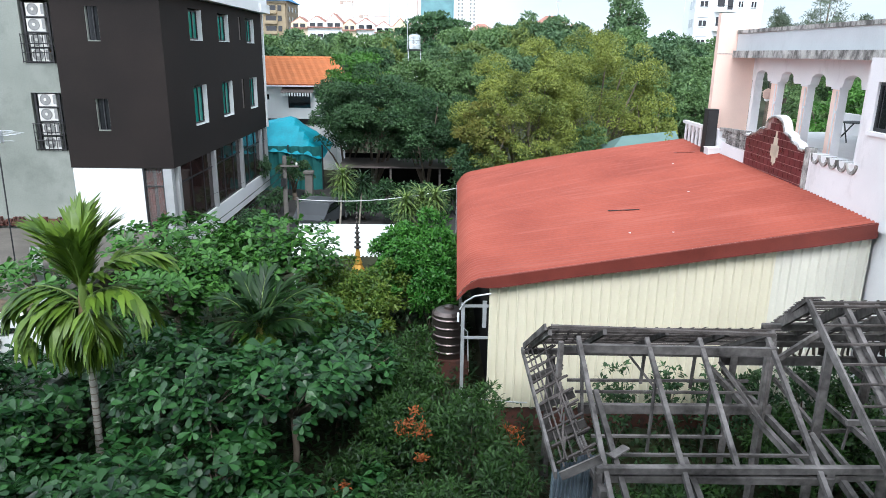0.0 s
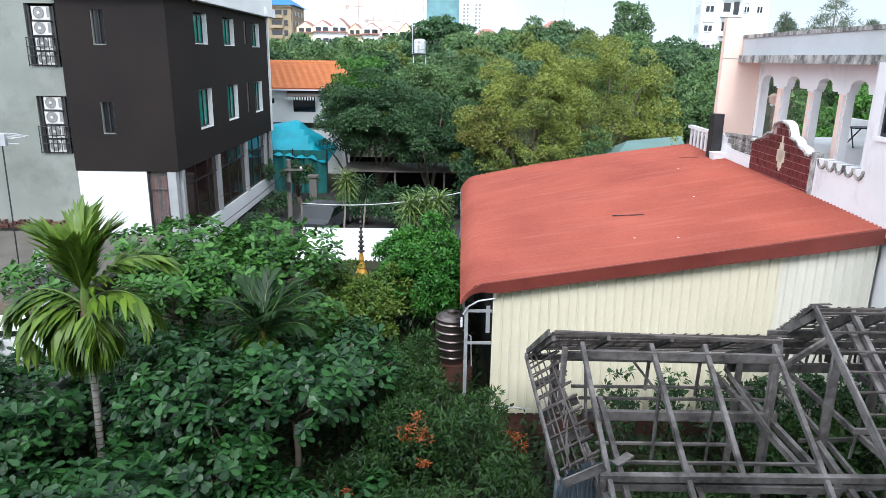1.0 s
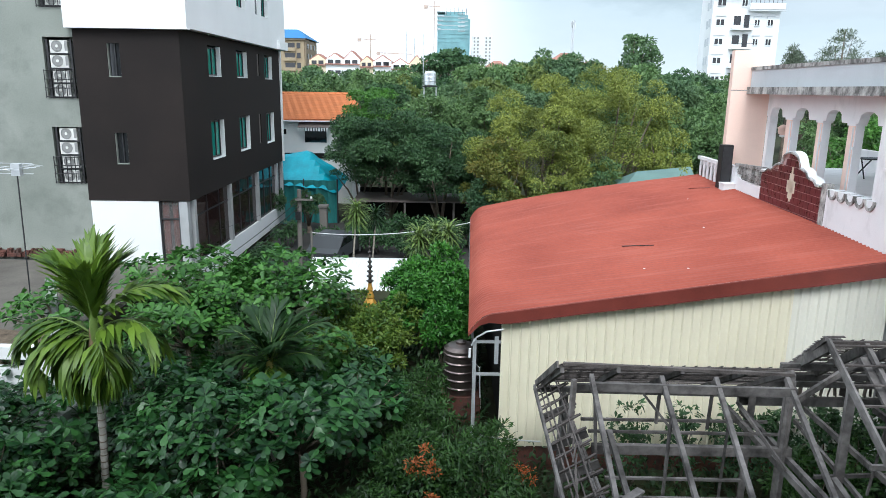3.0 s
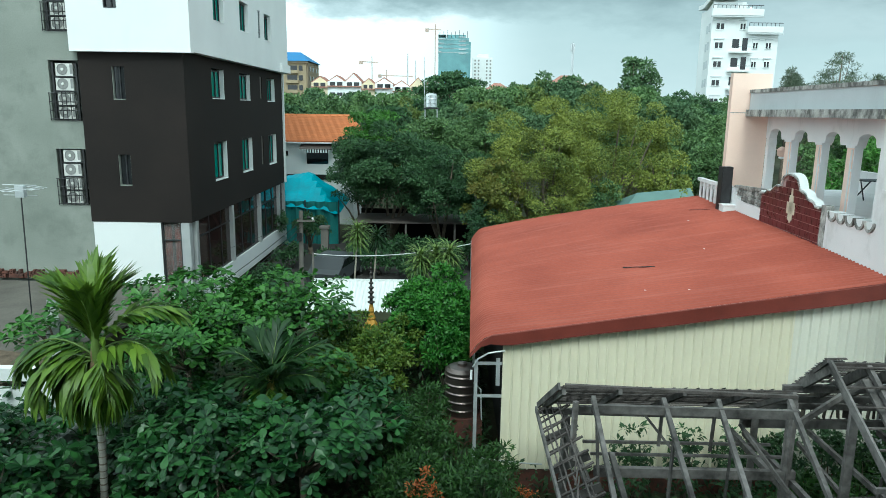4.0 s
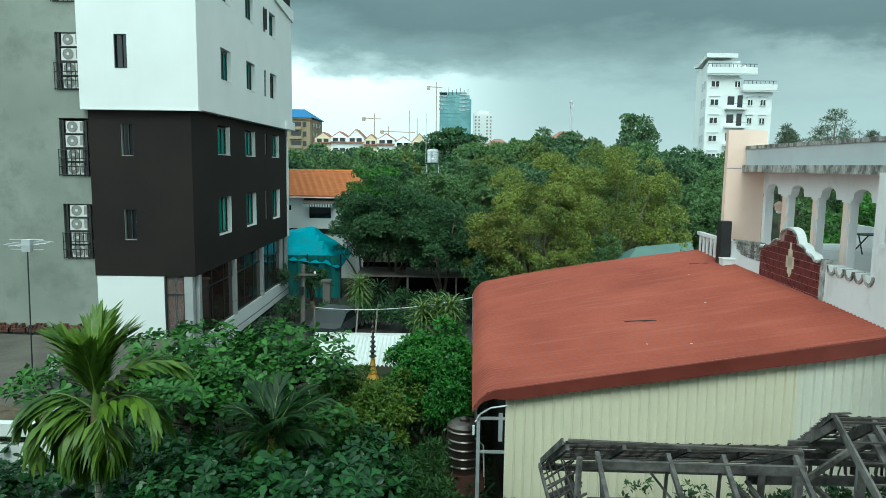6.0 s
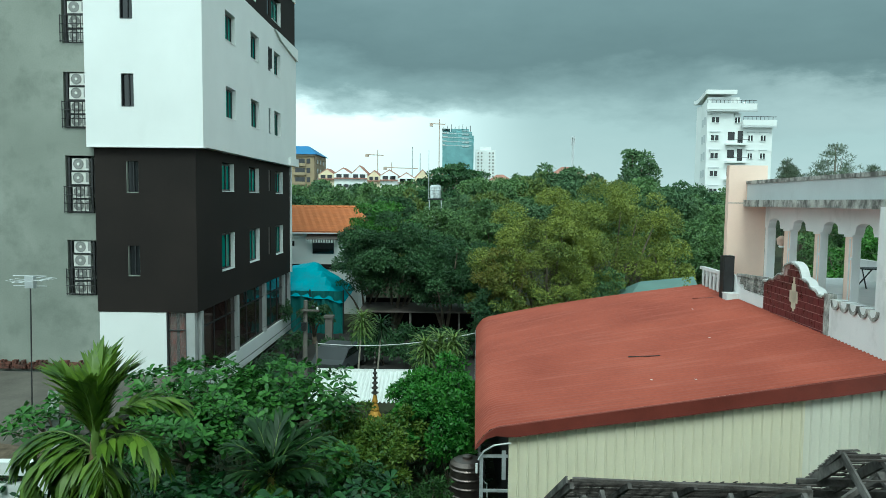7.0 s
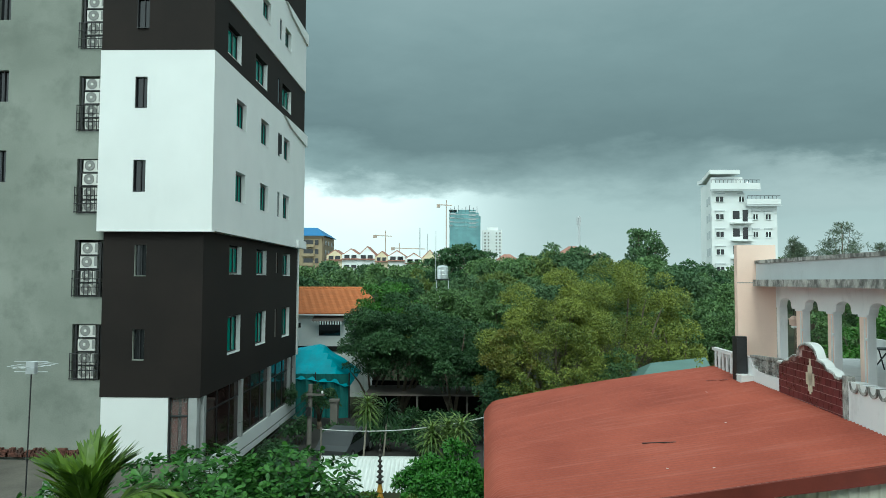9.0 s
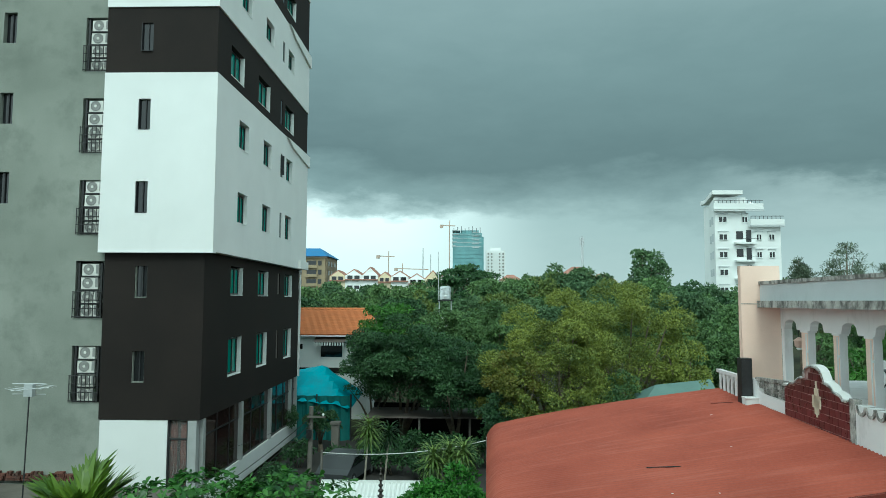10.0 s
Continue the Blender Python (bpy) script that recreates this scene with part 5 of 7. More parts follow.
# posts
for x, y, z in ((2.55, 8.95, 3.0), (2.55, 13.15, 2.9), (6.05, 8.95, 3.0), (6.1, RY, 4.1), (6.75, 10.55, 4.25), (6.95, 9.0, 3.2), (6.4, 13.15, 3.2), (9.3, 9.0, 3.2), (9.3, 13.1, 3.2)):
    fb("post", (x, y, 0), (x, y, z), 0.15, 0.15, "squared timber post")
fb("king_post", (6.08, RY, 2.8), (6.08, RY, RZ - 0.05), 0.13, 0.13)
fb("king_post", (2.72, 10.9, 2.75), (2.62, 10.9, RZ - 0.2), 0.16, 0.05)
fb("strut", (2.35, 11.4, 2.8), (2.35, 11.35, 4.0), 0.10, 0.08)
for x, z in ((3.78, 2.35), (4.72, 2.35)):
    fb("strut", (x - 0.05, 10.35, z), (x, 10.35, near(10.35)), 0.05, 0.05)
fb("strut", (4.2, 12.3, 2.7), (4.2, 12.3, 3.4), 0.06, 0.06)
fb("strut", (5.2, 12.3, 2.6), (5.2, 12.3, 3.4), 0.06, 0.06)
fb("brace", (4.35, 11.2, 2.85), (3.5, 11.2, 3.9), 0.06, 0.05)
fb("brace", (6.0, 10.6, 2.6), (5.2, 11.2, 3.7), 0.07, 0.06)
# skirt roof at the end
fb("edge_board", (1.93, 13.2, 3.02), (1.86, 8.75, 3.0), 0.05, 0.13, "pale edge board")
for k in range(10):
    y = 9.05 + k * 0.43
    fb("batten", (1.92, y, 3.04), (2.5, y + 0.05, 3.34 + 0.01 * k), 0.05, 0.03)
for x, z in ((2.08, 3.15), (2.3, 3.25)):
    fb("lath", (x, 13.0, z + 0.05), (x - 0.02, 8.9, z + 0.02), 0.03, 0.03)
for k, y in enumerate((8.85, 9.9, 10.9, 12.0)):
    fb("bracket", (1.95, y, 2.94), (2.55, y, 3.22), 0.04, 0.17)
# fallen roofing sheets standing under the skirt
for k in range(4):
    v, f = [], []
    for i in range(29):
        u = i * 0.0165
        for q in (0, 1):
            v.append((1.78 + 0.20 * k + u + 0.10 * q * (1 - 0.5 * k), 9.02 + 0.10 * k + 0.014 * (1 if i % 4 < 2 else -1) + 0.12 * q, (0.5 if q == 0 else 2.86 + 0.06 * (k % 2))))
    f = [(2 * i, 2 * i + 2, 2 * i + 3, 2 * i + 1) for i in range(28)]
    put("sheet", Geo().add(v, f), M["sheet_blue"], fh, "blue-grey ribbed roofing sheet")
for k in range(12):
    x = 2.0 + 0.05 * k
    fb("lath", (x, 9.0 + 0.33 * k, 3.12 + 0.025 * k), (x + 0.12, 9.5 + 0.33 * k, 3.2 + 0.02 * k), 0.035, 0.02)
for k in range(9):
    y = 9.1 + 0.46 * k
    fb("batten", (1.95, y, 3.0), (2.5, y + 0.06 * (k % 3 - 1), 3.28), 0.03, 0.025)
for k in range(3):
    fb("lath", (2.02 + 0.17 * k, 13.0, 3.1 + 0.09 * k), (2.0 + 0.18 * k, 8.9, 3.06 + 0.08 * k), 0.028, 0.02)
# the higher roof
hn = lambda y: HZ - (HY - y) * 0.70
hf = lambda y: HZ - (y - HY) * 0.70
fb("ridge_beam", (6.62, HY, HZ), (10.4, HY, HZ - 0.02), 0.08, 0.10)
for k, x in enumerate((6.66, 7.27, 7.81, 8.4, 9.0, 9.6)):
    fb("rafter", (x, HY, HZ - 0.02), (x + 0.12, 8.5, hn(8.5)), 0.09, 0.10)
    fb("rafter", (x, HY, HZ - 0.09), (x + 0.3, 13.4, hf(13.4) - 0.05), 0.07, 0.20)
for x in (7.2, 8.3):
    fb("board", (x, HY - 0.1, HZ - 0.22), (x + 0.14, 8.6, hn(8.6) - 0.14), 0.17, 0.06)
# laths and beams at the far eaves
for k in range(9):
    y = HY + 0.3 + k * 0.25
    fb("batten", (6.75 + 0.055 * k, y, hf(y) + 0.065), (10.3, y + wr.uniform(-0.05, 0.05), hf(y) + 0.06), 0.04, 0.03)
for k in range(60):
    y, x = HY + 0.1 + 0.5 * (k % 4), 7.1 + 0.052 * k
    fb("lath", (x, y, hf(y) + 0.095), (x + 0.02, y + wr.uniform(0.2, 0.6), hf(y + 0.4) + 0.11), 0.05, 0.012)
fb("eaves_beam", (6.5, 13.3, 3.12), (10.4, 13.3, 3.10), 0.10, 0.14)
fb("eaves_beam", (6.2, 13.35, 2.72), (10.4, 13.35, 2.70), 0.12, 0.22)
for k in range(24):
    x = 6.75 + 0.15 * k
    fb("lath", (x, 13.42, 2.8), (x + wr.uniform(-0.1, 0.1), 13.4, 3.25), 0.06 + 0.05 * (k % 3), 0.02)
fb("barge_board", (6.60, HY - 0.02, HZ + 0.07), (6.80, 8.4, hn(8.4) + 0.07), 0.05, 0.10)
fb("barge_board", (6.60, HY + 0.02, HZ + 0.05), (7.10, 13.4, hf(13.4) + 0.05), 0.05, 0.10)
for k in range(9):
    y = HY - 0.12 - k * 0.31
    fb("batten", (6.62 + 0.02 * k, y, hn(y) + 0.075), (10.3, y, hn(y) + 0.06), 0.05, 0.032)
for k in range(8):
    y = HY + 0.15 + k * 0.28
    fb("batten", (6.62 + 0.055 * k, y, hf(y) + 0.07), (10.3, y, hf(y) + 0.06), 0.045, 0.03)
for k in range(22):
    y = HY + 0.08 + k * 0.098
    fb("lath", (6.57 + 0.0225 * k, y, hf(y) + 0.12), (6.95 + 0.02 * k, y, hf(y) + 0.12), 0.08, 0.015)
fb("purlin", (6.4, 12.2, 3.95), (10, 12.2, 3.95), 0.08, 0.15)
fb("purlin", (6.3, 12.9, 3.45), (10, 12.9, 3.45), 0.08, 0.15)
fb("brace", (6.1, 11.25, 3.6), (7.6, 11.5, 4.5), 0.07, 0.12)
fb("strut", (7.2, 10.4, 2.4), (7.35, 10.4, 3.9), 0.04, 0.04)
fb("purlin", (6.6, 9.6, 3.4), (10, 9.6, 3.4), 0.07, 0.1)
fb("purlin", (6.6, 11.0, 2.4), (10, 11.2, 2.4), 0.06, 0.08)

# ---- garden things ----
sh = thing("spirit_house", pose(-2.42, 22.2, 0), "golden spirit house with a tall dark finial", "shrine")
part("base", Geo().lathe([(0.5, 0), (0.5, 0.9), (0.62, 0.95), (0.62, 1.05), (0.45, 1.1)], n=8), M["gold"], sh)
part("house", Geo().box(-0.32, -0.32, 1.1, 0.32, 0.32, 1.6), M["gold"], sh)
part("roof", Geo().lathe([(0.36, 1.6), (0.28, 1.75), (0.2, 1.85), (0.22, 1.9), (0.13, 2.05), (0.15, 2.1), (0.08, 2.3), (0.10, 2.35), (0.05, 2.6)], n=8), M["gold"], sh)
prof = []
for k in range(9):
    r = 0.13 * (1 - k / 10.5)
    z = 2.6 + k * 0.165
    prof += [(r * 0.45, z), (r, z + 0.05), (r * 0.95, z + 0.07), (r * 0.4, z + 0.11)]
prof.append((0.01, 4.15))
part("finial", Geo().lathe(prof, n=10), M["finial"], sh, "dark tiered finial")
gs = thing("garden_statue", pose(-2.2, 20.1, 0), "small golden ornament among the shrubs", "ornament")
part("plinth", Geo().box(-0.2, -0.2, 0, 0.2, 0.2, 1.45), M["gold"], gs)
part("body", Geo().lathe([(0.16, 1.45), (0.19, 1.55), (0.10, 1.75), (0.12, 1.85), (0.06, 2.0), (0.01, 2.3)], n=10), M["gold"], gs, smooth=True)
wr_ = thing("lean_to_roof", pose(-3.2, 26, 0), "white corrugated sheet roof on thin posts", "roof")
v, f = [], []
for i in range(121):
    x = -5.1 + i * 0.031
    dz = 0.035 * math.cos(2 * math.pi * i / 5)
    v += [(x, 24.3, 1.70 + dz), (x, 26.2, 2.36 + dz)]
f = [(2 * i, 2 * i + 2, 2 * i + 3, 2 * i + 1) for i in range(120)]
put("sheet", Geo().add(v, f), M["white_sheet"], wr_)
for x in (-5.0, -1.5):
    put("post", Geo().box(x - 0.04, 26.0, 0, x + 0.04, 26.08, 2.25), M["metal_pale"], wr_)
    put("post", Geo().box(x - 0.04, 24.4, 0, x + 0.04, 24.48, 1.65), M["metal_pale"], wr_)
put("edge_trim", Geo().box(-5.1, 26.18, 2.32, -1.38, 26.24, 2.44), M["white_sheet"], wr_)

single("road", Geo().box(-9.9, 30, -0.05, 4.0, 46, 0.17), M["road"], "paved yard behind the garden, darkened for tree shade", "road", kind="structure")
up = thing("utility_pole", pose(-7.05, 33, 0.15), "weathered concrete utility pole with wires", "pole")
part("pole", Geo().tube([(0, 0, 0), (0.02, 0, 2.2), (0.05, 0, 3.95)], [0.13, 0.115, 0.10], 10), M["plank"], up)
part("crossarm", Geo().box(-0.1, -0.25, 3.45, 0.75, -0.12, 3.53), M["plank"], up)
part("insulator", Geo().lathe([(0.04, 3.53), (0.06, 3.6), (0.03, 3.66)], (0.65, -0.18, 0), 8), M["white"], up)
part("lamp_head", Geo().lathe([(0.04, 3.6), (0.09, 3.65), (0.07, 3.72), (0.02, 3.75)], (0.45, -0.2, 0), 10), M["metal_dark"], up)
part("box", Geo().box(-0.12, -0.26, 2.5, 0.12, -0.12, 2.9), M["metal_dark"], up)


def wire(a, b, sag, r, label, mat="cable", name="cable"):
    a, b = Vector(a), Vector(b)
    pts = [a.lerp(b, i / 16) - Vector((0, 0, 4 * sag * (i / 16) * (1 - i / 16))) for i in range(17)]
    return single(name, Geo().tube(pts, r, 5), M[mat], label, "cable", "wires over the garden")


wire((-5.87, 30, 2.62), (1.15, 29.4, 3.30), 0.28, 0.022, "pale drooping cable over the yard")
wire((-7.0, 32.9, 3.6), (-10.1, 29.0, 1.2), 0.1, 0.016, "thin dark cable from the utility pole", "metal_dark")
wire((-7.0, 32.9, 3.3), (-9.9, 28.0, 0.9), 0.15, 0.016, "thin dark cable from the utility pole", "metal_dark")
wire((-7.0, 32.9, 3.75), (-10.1, 30.5, 2.6), 0.1, 0.010, "thin dark cable from the utility pole", "metal_dark")
wire((-7.0, 32.9, 3.0), (-9.4, 27.0, 1.4), 0.2, 0.014, "thin dark cable from the utility pole", "metal_dark")
wire((0.9, 14.6, 1.15), (2.3, 14.4, 1.12), 0.02, 0.018, "white line tied across the shrubs")
single("post", Geo().tube([(-5.87, 30, 0), (-5.87, 30, 2.7)], 0.05, 8), M["plank"], "thin grey post holding a cable", "post")
# gate pillar, low wall and shade roof beyond the yard
# the pillar takes the dark pole concrete so its shade is in the colour
single("gate_pillar", Geo().box(-7.05, 38.4, 0, -6.65, 38.8, 2.3).box(-7.12, 38.33, 2.3, -6.58, 38.87, 2.42), M["plank"], "grey square gate pillar in the shade", "pillar")
bay = thing("carport", pose(-2, 40, 0.1), "low carport under the trees, darkened for the shade there", "carport")
# dark roof and near-black back wall carry the tree shade in their colour
put("roof", Geo().prism([(-5.6, 2.15), (3.5, 2.15), (3.5, 2.22), (-5.6, 2.22)], 41.5, 45.3), M["brown"], bay)
for x in (-5.4, -2.4, 0.6, 3.3):
    put("post", Geo().box(x - 0.06, 41.6, 0.1, x + 0.06, 41.72, 2.15), M["plank"], bay)
put("back_wall", Geo().box(-5.6, 45.4, 0, 3.5, 45.55, 2.5), M["near_black"], bay)


def car(m, label):
    c = thing("car", m, label, "car")
    body = [(-2.1, 0.35), (-2.15, 0.75), (-1.75, 0.92), (-1.15, 1.38), (0.35, 1.42), (1.05, 0.98), (1.95, 0.84), (2.15, 0.6), (2.1, 0.33)]
    part("body", Geo().prism(body, -0.82, 0.82), M["car_paint"], c)
    part("windscreen", Geo().prism([(-1.62, 0.96), (-1.1, 1.33), (0.32, 1.36), (0.92, 1.0)], -0.832, 0.832), M["glass_dark"], c)
    part("roof_panel", Geo().prism([(-1.15, 1.37), (0.34, 1.41), (0.30, 1.45), (-1.1, 1.42)], -0.74, 0.74), M["car_paint"], c)
    for x in (-1.3, 1.3):
        for y in (-0.74, 0.74):
            g = Geo().lathe([(0.1, -0.1), (0.32, -0.1), (0.34, -0.06), (0.34, 0.06), (0.32, 0.1), (0.1, 0.1)], n=16)
            g.v = [(x + a, y + h, 0.34 + b) for a, b, h in g.v]
            w = part("wheel", g, M["metal_black"], c)
            g = Geo().lathe([(0.02, -0.104), (0.2, -0.104), (0.2, 0.104), (0.02, 0.104)], n=12)
            g.v = [(x + a, y + h, 0.34 + b) for a, b, h in g.v]
            part("rim", g, M["metal_pale"], w)
    return c


car(pose(-5.6, 35.2, 0.17, 0, 0, 78), "grey car parked in the shaded yard")
# tarpaulin shelter
tp = thing("tarpaulin_shelter", pose(-8.6, 46.5, 0), "shelter covered with teal tarpaulin", "shelter")
v, f = [], []
for i in range(15):
    for j in range(11):
        a, b = i / 14, j / 10
        x, y = -12.0 + 5.1 * a, 44.6 + 4.6 * b
        z = 2.75 + 2.2 * min(1 - abs(b - 0.55) / 0.56, (1 - a) / 0.5, 0.62 + 0.62 * a) - 0.2 * a
        z += 0.16 * noise.noise((x * 1.3, y * 1.3, 2)) + 0.10 * abs(math.sin(2.1 * x + 0.7 * y)) - 0.35 * a * (1 - b)
        v.append((x, y, z))
for i in range(14):
    for j in range(10):
        k = i * 11 + j
        f.append((k, k + 11, k + 12, k + 1))
put("roof_sheet", Geo().add(v, f), M["teal"], tp, "creased bright teal tarpaulin")
v, f = [], []
for i in range(25):
    x = -11.8 + i * 0.2
    y = 44.75 + 0.12 * math.sin(i * 1.7)
    v += [(x, y, 0.1), (x, y + 0.05, 1.6), (x, y - 0.05, 3.0)]
for i in range(24):
    f += [(3 * i, 3 * i + 3, 3 * i + 4, 3 * i + 1), (3 * i + 1, 3 * i + 4, 3 * i + 5, 3 * i + 2)]
put("side_sheet", Geo().add(v, f), M["teal_dark"], tp, "hanging green side sheet")
for x in (-11.7, -9.2, -7.0):
    put("post", Geo().tube([(x, 44.7, 0), (x, 44.7, 3.1)], 0.05, 6), M["metal_dark"], tp)
# orange-roofed house
oh = thing("orange_roof_house", pose(-11, 57, 0), "white house with an orange tiled roof", "house")
put("wall", Geo().wall(-17, -6.6, 0, 6.65, [(-10.2, -8.5, 4.75, 5.85), (-12.1, -11.6, 5.35, 5.75)], 53.45, 53.70), M["white"], oh)
put("wall", Geo().box(-6.85, 53.71, 0, -6.6, 61, 6.65), M["white"], oh)
# near-black strip along the house front
put("wall", Geo().box(-17, 53.36, 3.55, -6.5, 53.43, 3.95), M["near_black"], oh)
w = put("window", Geo().box(-10.2, 53.57, 4.75, -8.5, 53.61, 5.85), M["glass_dark"], oh, "wide dark window")
aw = put("awning", Geo().prism([(52.6, 5.9), (53.42, 6.3), (53.42, 6.36), (52.55, 5.96)], -10.55, -8.15, "x"), M["brown"], oh, "striped window awning")
for k in range(12):
    put("stripe", Geo().box(-10.55 + k * 0.2, 52.53, 5.68, -10.45 + k * 0.2, 52.56, 5.93), M["white"], aw)
put("window", Geo().box(-12.1, 53.57, 5.35, -11.6, 53.61, 5.75), M["glass_dark"], oh, "small dark window")
put("roof", Geo().add([(-17.5, 52.9, 6.45), (-5.7, 52.9, 6.45), (-7.2, 56.8, 8.4), (-17.5, 56.8, 8.4), (-5.7, 61.5, 6.3), (-17.5, 61.5, 6.3)], [(0, 1, 2, 3), (1, 4, 2), (3, 2, 4, 5), (0, 3, 5), (0, 5, 4, 1)]), M["orange"], oh)
for r in range(16):
    z = 6.5 + r * 0.1212
    y = 52.88 + r * 0.2425
    xr = -5.75 - r * 0.093
    for k in range(12):
        x0 = xr - 0.55 * (k + 1)
        if x0 < -13.2:
            break
        put("tile", Geo().add([(x0, y, z + 0.05), (x0 + 0.5, y, z + 0.05), (x0 + 0.5, y + 0.26, z + 0.145), (x0, y + 0.26, z + 0.145), (x0 + 0.25, y, z + 0.085), (x0 + 0.25, y + 0.26, z + 0.175)], [(0, 4, 5, 3), (4, 1, 2, 5)]), M["orange"], oh)
for k in range(14):
    a = Vector((-5.7, 52.9, 6.52)).lerp(Vector((-7.2, 56.8, 8.47)), k / 14)
    b = Vector((-5.7, 52.9, 6.52)).lerp(Vector((-7.2, 56.8, 8.47)), (k + 1) / 14)
    put("hip_tile", Geo().tube([a, b], [0.11, 0.09], 6), M["orange"], oh)
put("ridge", Geo().tube([(-17.4, 56.8, 8.45), (-7.2, 56.8, 8.45)], 0.1, 6), M["orange"], oh)
put("gutter", Geo().box(-17.2, 52.78, 6.36, -5.6, 52.9, 6.46), M["offwhite"], oh)
nudge(oh, -0.62)
# green sheet roof beyond the shed
gr = thing("green_roof_house", pose(11, 36, 0), "low house with a grey-green sheet roof", "house")
put("roof", Geo().add([(8.9, 34.4, 4.0), (12.9, 34.4, 4.2), (12.9, 36.2, 5.15), (10.1, 36.2, 4.85), (9.2, 37.6, 4.15), (12.9, 37.6, 4.35)], [(0, 1, 2, 3), (3, 2, 5, 4), (0, 3, 4)]), M["green_sheet"], gr)
put("wall", Geo().box(9.5, 34.8, 0, 12.6, 37.2, 3.95), M["offwhite"], gr)
# steel tank on a tower
tt = thing("water_tower", pose(-1.68, 75, 0), "steel water tank on a thin tower", "water tower")
part("body", Geo().lathe([(0.1, 10.75), (0.5, 10.7), (0.62, 10.55), (0.62, 10.2), (0.65, 10.15), (0.62, 10.1), (0.62, 9.75), (0.65, 9.7), (0.62, 9.65), (0.62, 9.3), (0.4, 9.22)][::-1], n=24), M["steel_bright"], tt)
for x in (-0.7, 0.7):
    for y in (-0.7, 0.7):
        part("leg", Geo().tube([(x, y, 5.5), (x * 0.9, y * 0.9, 9.25)], 0.05, 5), M["metal_pale"], tt)
part("platform", Geo().box(-0.8, -0.8, 9.1, 0.8, 0.8, 9.22), M["metal_dark"], tt)
part("house", Geo().box(-1.0, -0.9, 0, 0.9, 0.9, 7.3), M["white"], tt, "white block under the tank")
part("mast", Geo().tube([(-0.75, 0, 9.0), (-0.75, 0, 14.5)], 0.035, 5), M["metal_pale"], tt)

# ---- distant buildings ----
wa = thing("apartment_tower", pose(56, 145, 0), "white apartment tower with balconies and a roof terrace", "building")
Y0 = 135.0
XS = (51.9, 57.0, 61.0, 64.6)
put("wall", Geo().add([(55.1, 147, 0), (XS[0], Y0, 0), (58, Y0, 0), (58, 150, 0), (55.1, 150, 0), (55.1, 147, 29.6), (XS[0], Y0, 29.6), (58, Y0, 29.6), (58, 150, 29.6), (55.1, 150, 29.6)], [(0, 1, 6, 5), (1, 2, 7, 6), (2, 3, 8, 7), (3, 4, 9, 8), (4, 0, 5, 9), (5, 6, 7, 8, 9)]), M["far_white"], wa)
put("wall", Geo().box(58.01, Y0 + 0.02, 0, XS[3], 149, 25.0), M["far_white"], wa)
put("roof", Geo().add([(54.4, 147.5, 30.1), (51.3, 134.2, 30.1), (57.2, 134.2, 30.1), (57.2, 150, 30.1), (54.4, 150, 30.1), (54.4, 147.5, 30.9), (51.3, 134.2, 30.9), (57.2, 134.2, 30.9), (57.2, 150, 30.9), (54.4, 150, 30.9)], [(0, 1, 6, 5), (1, 2, 7, 6), (2, 3, 8, 7), (3, 4, 9, 8), (4, 0, 5, 9), (5, 6, 7, 8, 9), (4, 3, 2, 1, 0)]), M["far_white"], wa)
put("terrace_wall", Geo().box(51.4, 133.9, 27.1, 61.0, 134.3, 28.3), M["far_white"], wa)
put("terrace_wall", Geo().box(58.4, 133.9, 24.1, 64.9, 134.3, 25.2), M["far_white"], wa)
put("roof_tank", Geo().lathe([(0.7, 28.0), (0.8, 29.0), (0.7, 29.6)], (58.9, 138, 0), 12), M["steel_bright"], wa)
put("roof_opening", Geo().box(52.6, Y0 - 0.03, 27.9, 56.4, Y0 - 0.01, 29.4), M["pale_grey"], wa)
for k in range(7):
    z = 24.6 - 3.45 * k
    spots = [(52.6, 54.3), (59.8, 60.9), (62.2, 63.4)] if k else [(52.6, 54.3), (57.1, 58.3)]
    for a, b in spots:
        w = put("window", Geo().wall(a, b, z, z + 1.7, [(a + 0.12, (a + b) / 2 - 0.06, z + 0.12, z + 1.15), ((a + b) / 2 + 0.06, b - 0.12, z + 0.12, z + 1.15)], Y0 - 0.16, Y0 - 0.02), M["far_white"], wa, "small white framed window" if k == 0 else "")
        put("pane", Geo().box(a + 0.1, Y0 - 0.08, z + 0.1, b - 0.1, Y0 - 0.04, z + 1.2), M["glass_dark"], w)
        put("sill", Geo().box(a - 0.15, Y0 - 0.3, z + 1.7, b + 0.15, Y0 - 0.02, z + 1.85), M["pale_grey"], w)
    if k:
        bal = put("balcony", Geo().box(55.5, Y0 - 1.2, z - 0.75, 59.5, Y0 - 0.02, z - 0.4), M["far_white"], wa)
        put("rail", Geo().box(55.5, Y0 - 1.2, z + 0.25, 59.5, Y0 - 1.12, z + 0.33), M["metal_dark"], bal)
        put("door", Geo().box(57.9, Y0 - 0.06, z - 0.4, 58.9, Y0 - 0.015, z + 2.0), M["glass_dark"], bal)
        put("door", Geo().box(56.0, Y0 - 0.06, z + 0.2, 57.3, Y0 - 0.015, z + 1.8), M["glass_dark"], bal)
    for j, f_ in enumerate((0.25, 0.6)):
        p = Vector((55.1, 147, 0)).lerp(Vector((XS[0], Y0, 0)), 1 - f_)
        put("window", Geo().box(p.x - 0.08, p.y - 0.7, z, p.x + 0.35, p.y + 0.7, z + 1.5), M["pale_grey"], wa)
